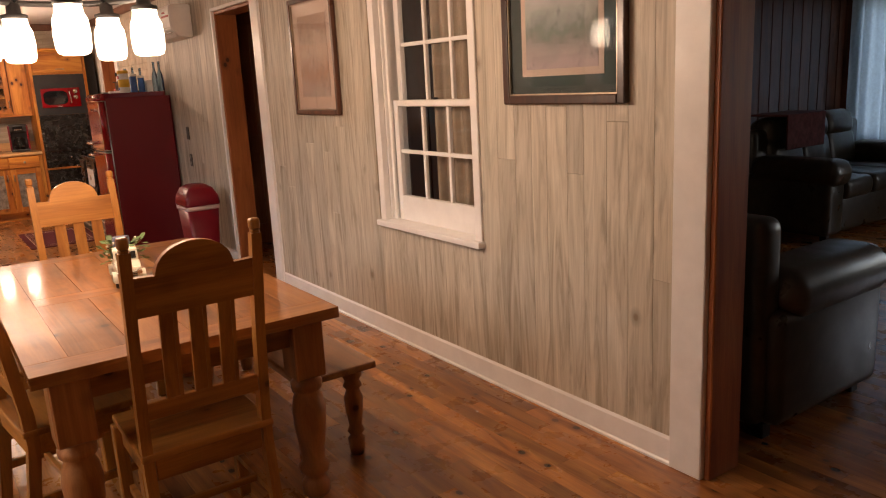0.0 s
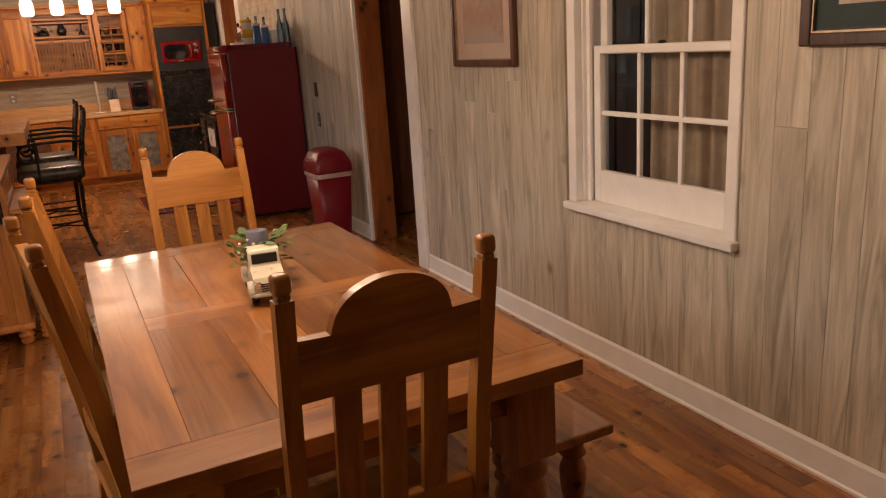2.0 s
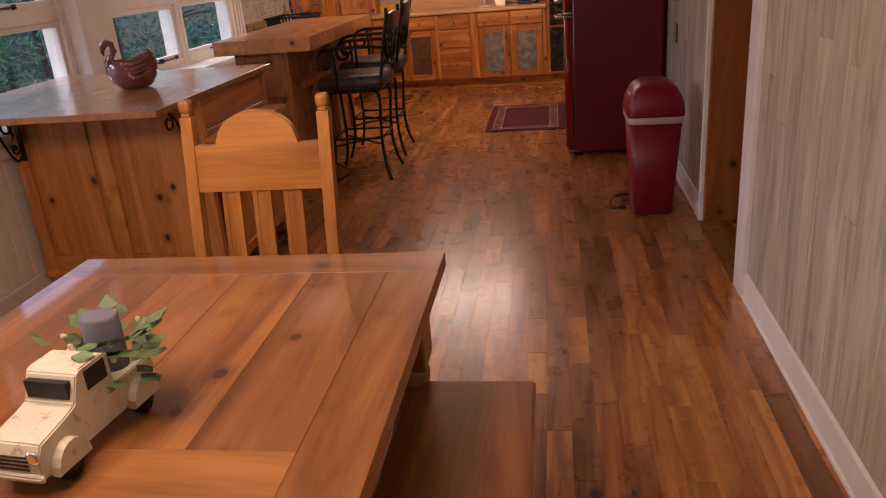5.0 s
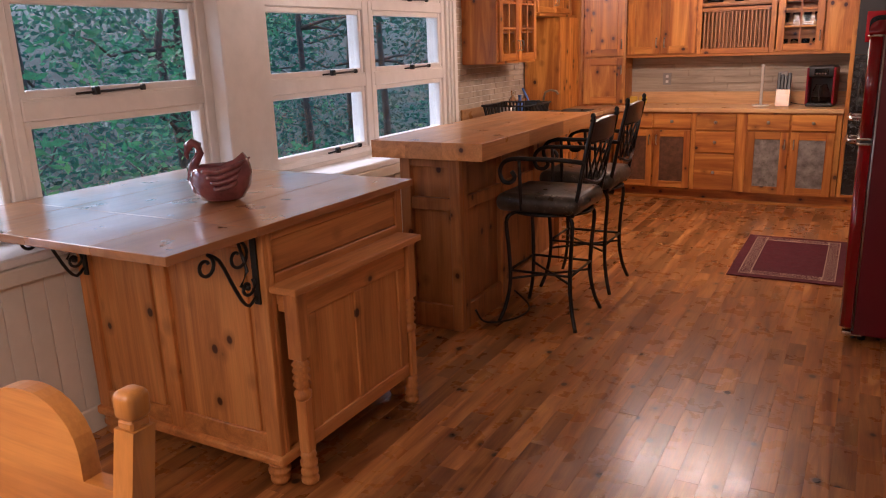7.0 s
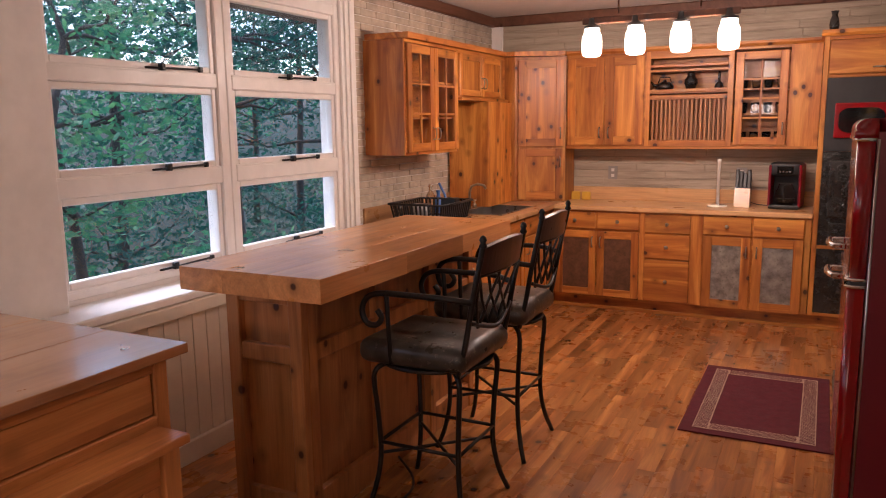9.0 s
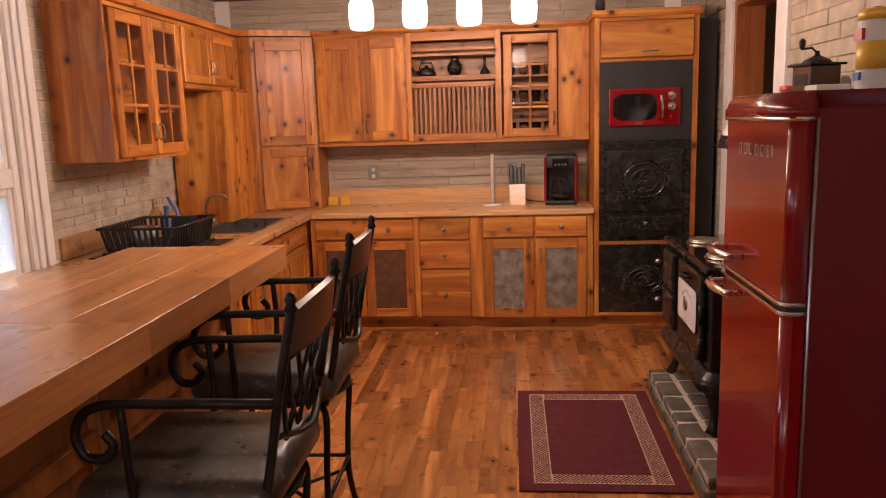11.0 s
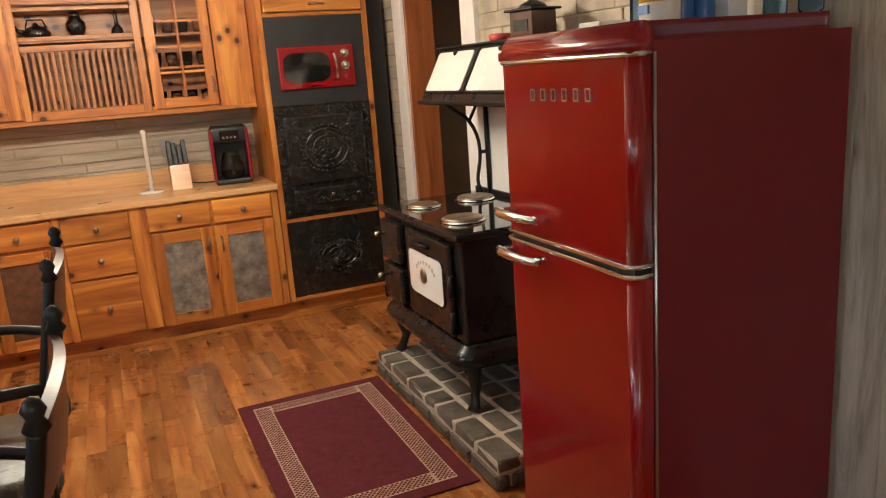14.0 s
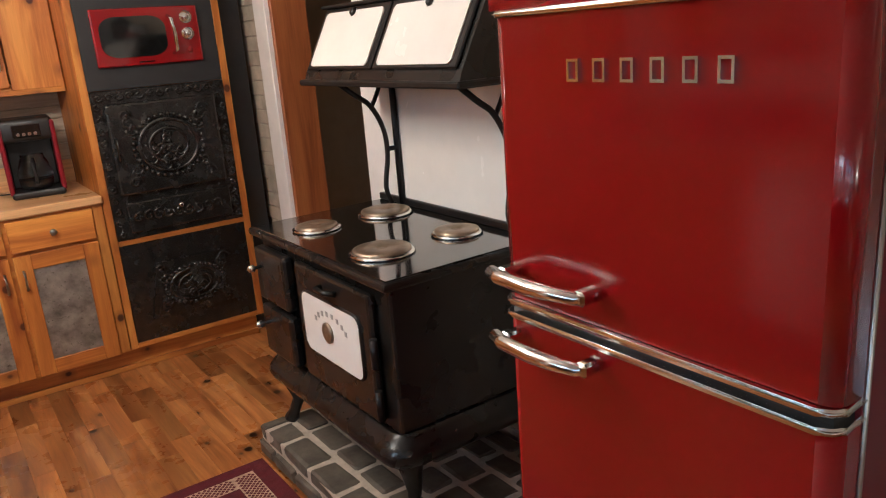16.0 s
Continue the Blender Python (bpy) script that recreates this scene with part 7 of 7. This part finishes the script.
bin_()
cb = B()
cb.tube(flow([(2.26, 7.3, 0.008), (2.05, 7.22, 0.008), (1.90, 7.12, 0.03), (1.86, 7.04, 0.05), (1.83, 6.98, 0.02), (1.84, 6.93, 0.008), (1.89, 6.94, 0.008)]), 0.006, 6)
cb.box(1.88, 1.92, 6.925, 6.955, 0.0, 0.02, 0.004)
tagged(cb.ob("power_cord", M["black"]), "black power cord trailing over the floor", "cord")
cb = B()
cb.tube(flow([(-0.24, 7.62, 0.10), (-0.20, 7.66, 0.02), (-0.10, 7.78, 0.006), (-0.06, 7.95, 0.006), (-0.12, 8.1, 0.006), (-0.25, 8.2, 0.04)]), 0.006, 6)
tagged(cb.ob("power_cord", M["black"]), "black power cord under the bar", "cord")


def split_unit():
    a = thing("air_conditioner", "white wall-mounted air conditioner with a red label", "air conditioner", EX - 0.002, 7.70, 2.08)
    b = B()
    b.prism([(0.0, 0.0), (-0.14, 0.015), (-0.20, 0.09), (-0.205, 0.26), (-0.19, 0.295), (0.0, 0.30)], "y", -0.42, 0.42)
    bmesh.ops.bevel(b.bm, geom=list(b.bm.edges), offset=0.01, segments=2, affect="EDGES")
    b.ob("body", M["white"], a)
    B().box(-0.212, -0.2, -0.39, -0.20, 0.19, 0.205).box(-0.212, -0.2, -0.30, -0.22, 0.225, 0.24).ob("label_strip", M["dirtyred"], a)
    B().box(-0.185, -0.165, -0.36, 0.36, 0.05, 0.062).ob("louvre", M["grey"], a)
    return a


split_unit()


def plate(x, y, z, face, w, h, label, kind):
    p = thing("wall_plate", label, "wall plate", x, y, z)
    if face == "-x":
        B().box(-0.006, 0, -w / 2, w / 2, -h / 2, h / 2, 0.002).ob("plate", M["outlet"], p)
        for k in ((0.0,) if kind == "switch" else (-0.03, 0.03)):
            if kind == "switch":
                B().box(-0.018, -0.005, -0.006, 0.006, -0.012, 0.012, 0.002).ob("toggle", M["grey"], p)
            else:
                B().lathe([(0.017, 0), (0.017, 0.003), (0.012, 0.004)], 0, 0, 14, pose(-0.006, 0, k, 0, -90, 0)).ob("socket", M["grey"], p)
    else:
        B().box(-w / 2, w / 2, -0.006, 0, -h / 2, h / 2, 0.002).ob("plate", M["grey"], p)
        for k in (-0.026, 0.026):
            B().box(-0.014, 0.014, -0.009, -0.005, k - 0.014, k + 0.014, 0.002).ob("socket", M["paper"], p)
    return p


plate(EX - 0.003, 7.815, 1.183, "-x", 0.078, 0.125, "bronze light switch plate on the boards", "switch")
plate(EX - 0.003, 7.805, 0.914, "-x", 0.078, 0.125, "bronze double socket plate on the boards", "socket")
plate(-0.24, NY - 0.014, 1.16, "-y", 0.085, 0.12, "grey double socket above the counter", "socket")
plate(0.87, NY - 0.014, 1.16, "-y", 0.085, 0.12, "grey double socket above the counter", "socket")

# ---- things on the counter ----
pt = thing("paper_towel_holder", "empty white paper towel stand on the counter", "paper towel holder", 0.72, 11.88, 0.912)
B().lathe([(0.078, 0), (0.08, 0.006), (0.075, 0.012), (0.02, 0.014)], 0, 0, 24).ob("base", M["enamel"], pt)
B().lathe([(0.014, 0.012), (0.014, 0.37), (0.017, 0.375), (0.016, 0.39), (0.004, 0.396)], 0, 0, 14).ob("post", M["enamel"], pt)
kb = thing("knife_block", "pale wooden block holding black-handled knives", "knife block", 0.905, 11.95, 0.912)
B().prism([(-0.07, 0.0), (0.06, 0.0), (0.085, 0.13), (-0.02, 0.155)], "x", -0.06, 0.06).ob("block", M["butcher"], kb)
for i in range(4):
    for j in range(3):
        tf = pose(-0.045 + 0.030 * i, -0.012 + 0.028 * j, 0.148 - 0.006 * j, -14, 0, 0)
        B().box(-0.014, 0.014, -0.012, 0.012, 0.0, 0.16 - 0.014 * (i % 3) - 0.02 * j, 0.004, 1, tf).ob("knife_handle", M["black"], kb)


def coffee_maker(x, y, z):
    c = thing("coffee_maker", "red and black drip coffee maker with a glass carafe", "coffee maker", x, y, z, -6)
    B().box(-0.115, 0.115, -0.12, 0.12, 0.0, 0.035, 0.012, 2).box(-0.115, 0.115, -0.11, 0.12, 0.265, 0.37, 0.02, 3).box(-0.10, 0.10, 0.03, 0.12, 0.035, 0.265, 0.006).ob("body", M["black"], c)
    for s in (-1, 1):
        B().box(min(s * 0.10, s * 0.122), max(s * 0.10, s * 0.122), -0.115, 0.122, 0.02, 0.355, 0.01, 2).ob("side", M["redplastic"], c)
    B().lathe([(0.06, 0.036), (0.075, 0.06), (0.078, 0.11), (0.062, 0.165), (0.05, 0.19), (0.052, 0.20)], 0, -0.045, 20).ob("carafe", M["clear"], c)
    B().lathe([(0.05, 0.038), (0.066, 0.06), (0.068, 0.085)], 0, -0.045, 20).ob("coffee", M["black"], c)
    B().tube([(0.0, -0.10, 0.18), (0.0, -0.145, 0.16), (0.0, -0.145, 0.09), (0.0, -0.115, 0.07)], 0.009, 8).ob("carafe_handle", M["black"], c)
    B().box(-0.06, 0.06, -0.116, -0.108, 0.285, 0.345, 0.004).ob("display", M["hob"], c)
    for k in range(4):
        B().lathe([(0.009, 0), (0.008, 0.004)], 0, 0, 10, pose(-0.036 + 0.024 * k, -0.115, 0.30, 90, 0, 0)).ob("button", M["chrome"], c)
    return c


coffee_maker(1.235, 11.93, 0.912)
cc = B()
cc.tube([(0.88, 12.17, 1.12), (0.95, 12.14, 0.93), (1.02, 12.08, 0.918), (1.12, 12.02, 0.918)], 0.004, 6)
tagged(cc.ob("power_cord", M["black"]), "thin black cord of the coffee maker", "cord")
for k in range(2):
    tagged(B().box(-0.04, 0.04, -0.012, 0.012, 0, 0.075, 0.006).ob("wooden_letter", M["yellow"], None, (-0.56 + 0.1 * k, 12.09, 0.912)), "small yellow wooden ornament on the counter", "ornament", "small ornaments on the counter")
# plate-rack shelf ornaments
kt = thing("kettle", "small black iron kettle on the shelf", "kettle", 0.235, 12.0, 1.873)
B().lathe([(0.045, 0), (0.07, 0.015), (0.075, 0.04), (0.055, 0.07), (0.02, 0.08), (0.012, 0.095), (0.004, 0.10)], 0, 0, 18).ob("pot", M["cast"], kt)
B().tube([(-0.06, 0, 0.045), (-0.095, 0, 0.055), (-0.115, 0, 0.085)], [0.016, 0.011, 0.008], 8).tube([(-0.055, 0, 0.07), (-0.04, 0, 0.115), (0.04, 0, 0.115), (0.055, 0, 0.07)], 0.005, 6).ob("handle", M["cast"], kt)
tagged(B().lathe([(0.03, 0), (0.035, 0.01), (0.058, 0.06), (0.055, 0.09), (0.032, 0.115), (0.034, 0.125), (0.03, 0.13), (0.034, 0.135), (0.028, 0.15), (0.004, 0.155)], 0, 0, 18).ob("ginger_jar", M["hob"], None, (0.45, 12.0, 1.873)), "black lidded ginger jar on the shelf", "jar")
tagged(B().lathe([(0.045, 0), (0.042, 0.01), (0.03, 0.05), (0.012, 0.07), (0.010, 0.08), (0.012, 0.12), (0.008, 0.15), (0.002, 0.155)], 0, 0, 16).ob("hand_bell", M["cast"], None, (0.675, 12.0, 1.873)), "black hand bell on the shelf", "bell")
tagged(B().lathe([(0.025, 0), (0.03, 0.01), (0.036, 0.05), (0.03, 0.09), (0.018, 0.12), (0.028, 0.15)], 0, 0, 16).ob("vase", M["hob"], None, (1.50, 11.75, 2.26)), "small dark green vase on top of the cabinet", "vase")

# ---- pieces of the setting: beadboard, wall boards, tiles, floor ----
pr = random.Random(11)
y = SY
while y < 9.7:
    bx("bead_board", "wainscot", -1.206, -1.196, y + 0.0015, y + 0.0885, 0.11, 0.735, wains, 0.004)
    y += 0.09


def clear_of(y0, y1, z0, z1, o):
    return y1 <= o[0] + 1e-3 or y0 >= o[1] - 1e-3 or z1 <= o[2] + 1e-3 or z0 >= o[3] - 1e-3


OPEN = [LIVING, SASH, PANTRY, HALL]
y = SY
while y < 8.95:
    w = pr.choice((0.10, 0.115, 0.13, 0.145))
    spans = [(0.0, TOP - 0.0)]
    for o in OPEN:
        if y + w > o[0] and y < o[1]:
            spans = [(a, b_) for s in spans for a, b_ in ((s[0], min(s[1], o[2])), (max(s[0], o[3]), s[1])) if b_ - a > 0.02]
    for a, c in spans:
        cut = [a]
        if c - a > 1.2 and pr.random() < 0.6:
            cut += [a + pr.uniform(0.25, 0.55) * (c - a)]
            if pr.random() < 0.15:
                cut += [a + pr.uniform(0.65, 0.9) * (c - a)]
        cut += [c]
        for p, q in zip(cut, cut[1:]):
            bx("wall_board", "limed", EX, EX + 0.012, y + 0.0004, y + w - 0.0004, p + 0.0004, q - 0.0004, wall_east, 0.0010)
    y += w

# stone-look strips: behind the stove and over the sink
def tiles(parent, plane, at, u0, u1, z0, z1, mat, h, lmin, lmax, skip=(), stuff=True):
    b = B()
    z, row = z0, 0
    while z < z1 - 0.01:
        hh = min(h, z1 - z)
        u = u0 - pr.uniform(0, lmin)
        while u < u1:
            l = pr.uniform(lmin, lmax)
            a, c = max(u, u0) + 0.002, min(u + l, u1) - 0.002
            d = pr.uniform(0.006, 0.012)
            if c - a > 0.02 and not any(a < s[1] and c > s[0] and z < s[3] and z + hh > s[2] for s in skip):
                if plane == "x+":
                    b.box(at, at + d, a, c, z + 0.002, z + hh - 0.002, 0.003)
                elif plane == "x-":
                    b.box(at - d, at, a, c, z + 0.002, z + hh - 0.002, 0.003)
                else:
                    b.box(a, c, at - d, at, z + 0.002, z + hh - 0.002, 0.003)
            u += l
        z += hh
    return tagged(b.ob("wall_strip", M[mat], parent), "", kind="stuff")


tiles(wall_east, "x-", EX + 0.012, 8.95, 10.39, 0.14, TOP, "tile", 0.075, 0.22, 0.5)
tiles(wall_east, "x-", EX + 0.012, 11.55, NY - 0.01, 0.0, TOP, "tile", 0.075, 0.22, 0.5)
tiles(wall_west, "x+", WX, 9.75, NY - 0.02, 0.92, TOP - 0.09, "tile", 0.05, 0.16, 0.38)
tiles(wall_north, "y-", NY, WX + 0.02, EX, 0.92, TOP - 0.09, "stripe", 0.065, 0.4, 0.95)

# floor: strips laid along the room, of mixed length; those of the walked middle are single pieces
fm = {}
def strip_mesh(l):
    k = round(l / 0.1)
    if k not in fm:
        L = k * 0.1
        b = B().box(-0.0414, 0.0414, -L / 2 + 0.0003, L / 2 - 0.0003, -0.012, 0.0, 0.0006)
        fm[k] = b.mesh("plank", M["floor"])
    return fm[k], k * 0.1


pieces = 0
rest = {}
for i in range(int((9.0 - WX) / 0.083) + 1):
    x = WX + 0.0415 + i * 0.083
    y = SY - pr.uniform(0, 0.7)
    while y < NY:
        L = pr.choice((0.3, 0.4, 0.5, 0.6, 0.7, 0.9, 1.1))
        mid = y + L / 2
        inside = -0.2 < x < 2.3 and 4.9 < mid < 11.4
        if x < EX + 1.6 or (SY < mid < 4.7):
            if inside and pieces < 300:
                me, LL = strip_mesh(L)
                o = new("plank", me)
                o.location, o.parent = (x, mid, pr.uniform(-0.0004, 0.0004)), floor
                pieces += 1
            else:
                # the others share one mesh for each tone group
                g = pr.randrange(14)
                rest.setdefault(g, []).append((x, mid, L, pr.uniform(-0.0004, 0.0004)))
        y += L
for g, lot in rest.items():
    b = B()
    for x, mid, L, dz in lot:
        b.box(x - 0.0412, x + 0.0412, mid - L / 2 + 0.0006, mid + L / 2 - 0.0006, -0.012 + dz, dz)
    tagged(b.ob("planks", M["floor"], floor), kind="stuff")
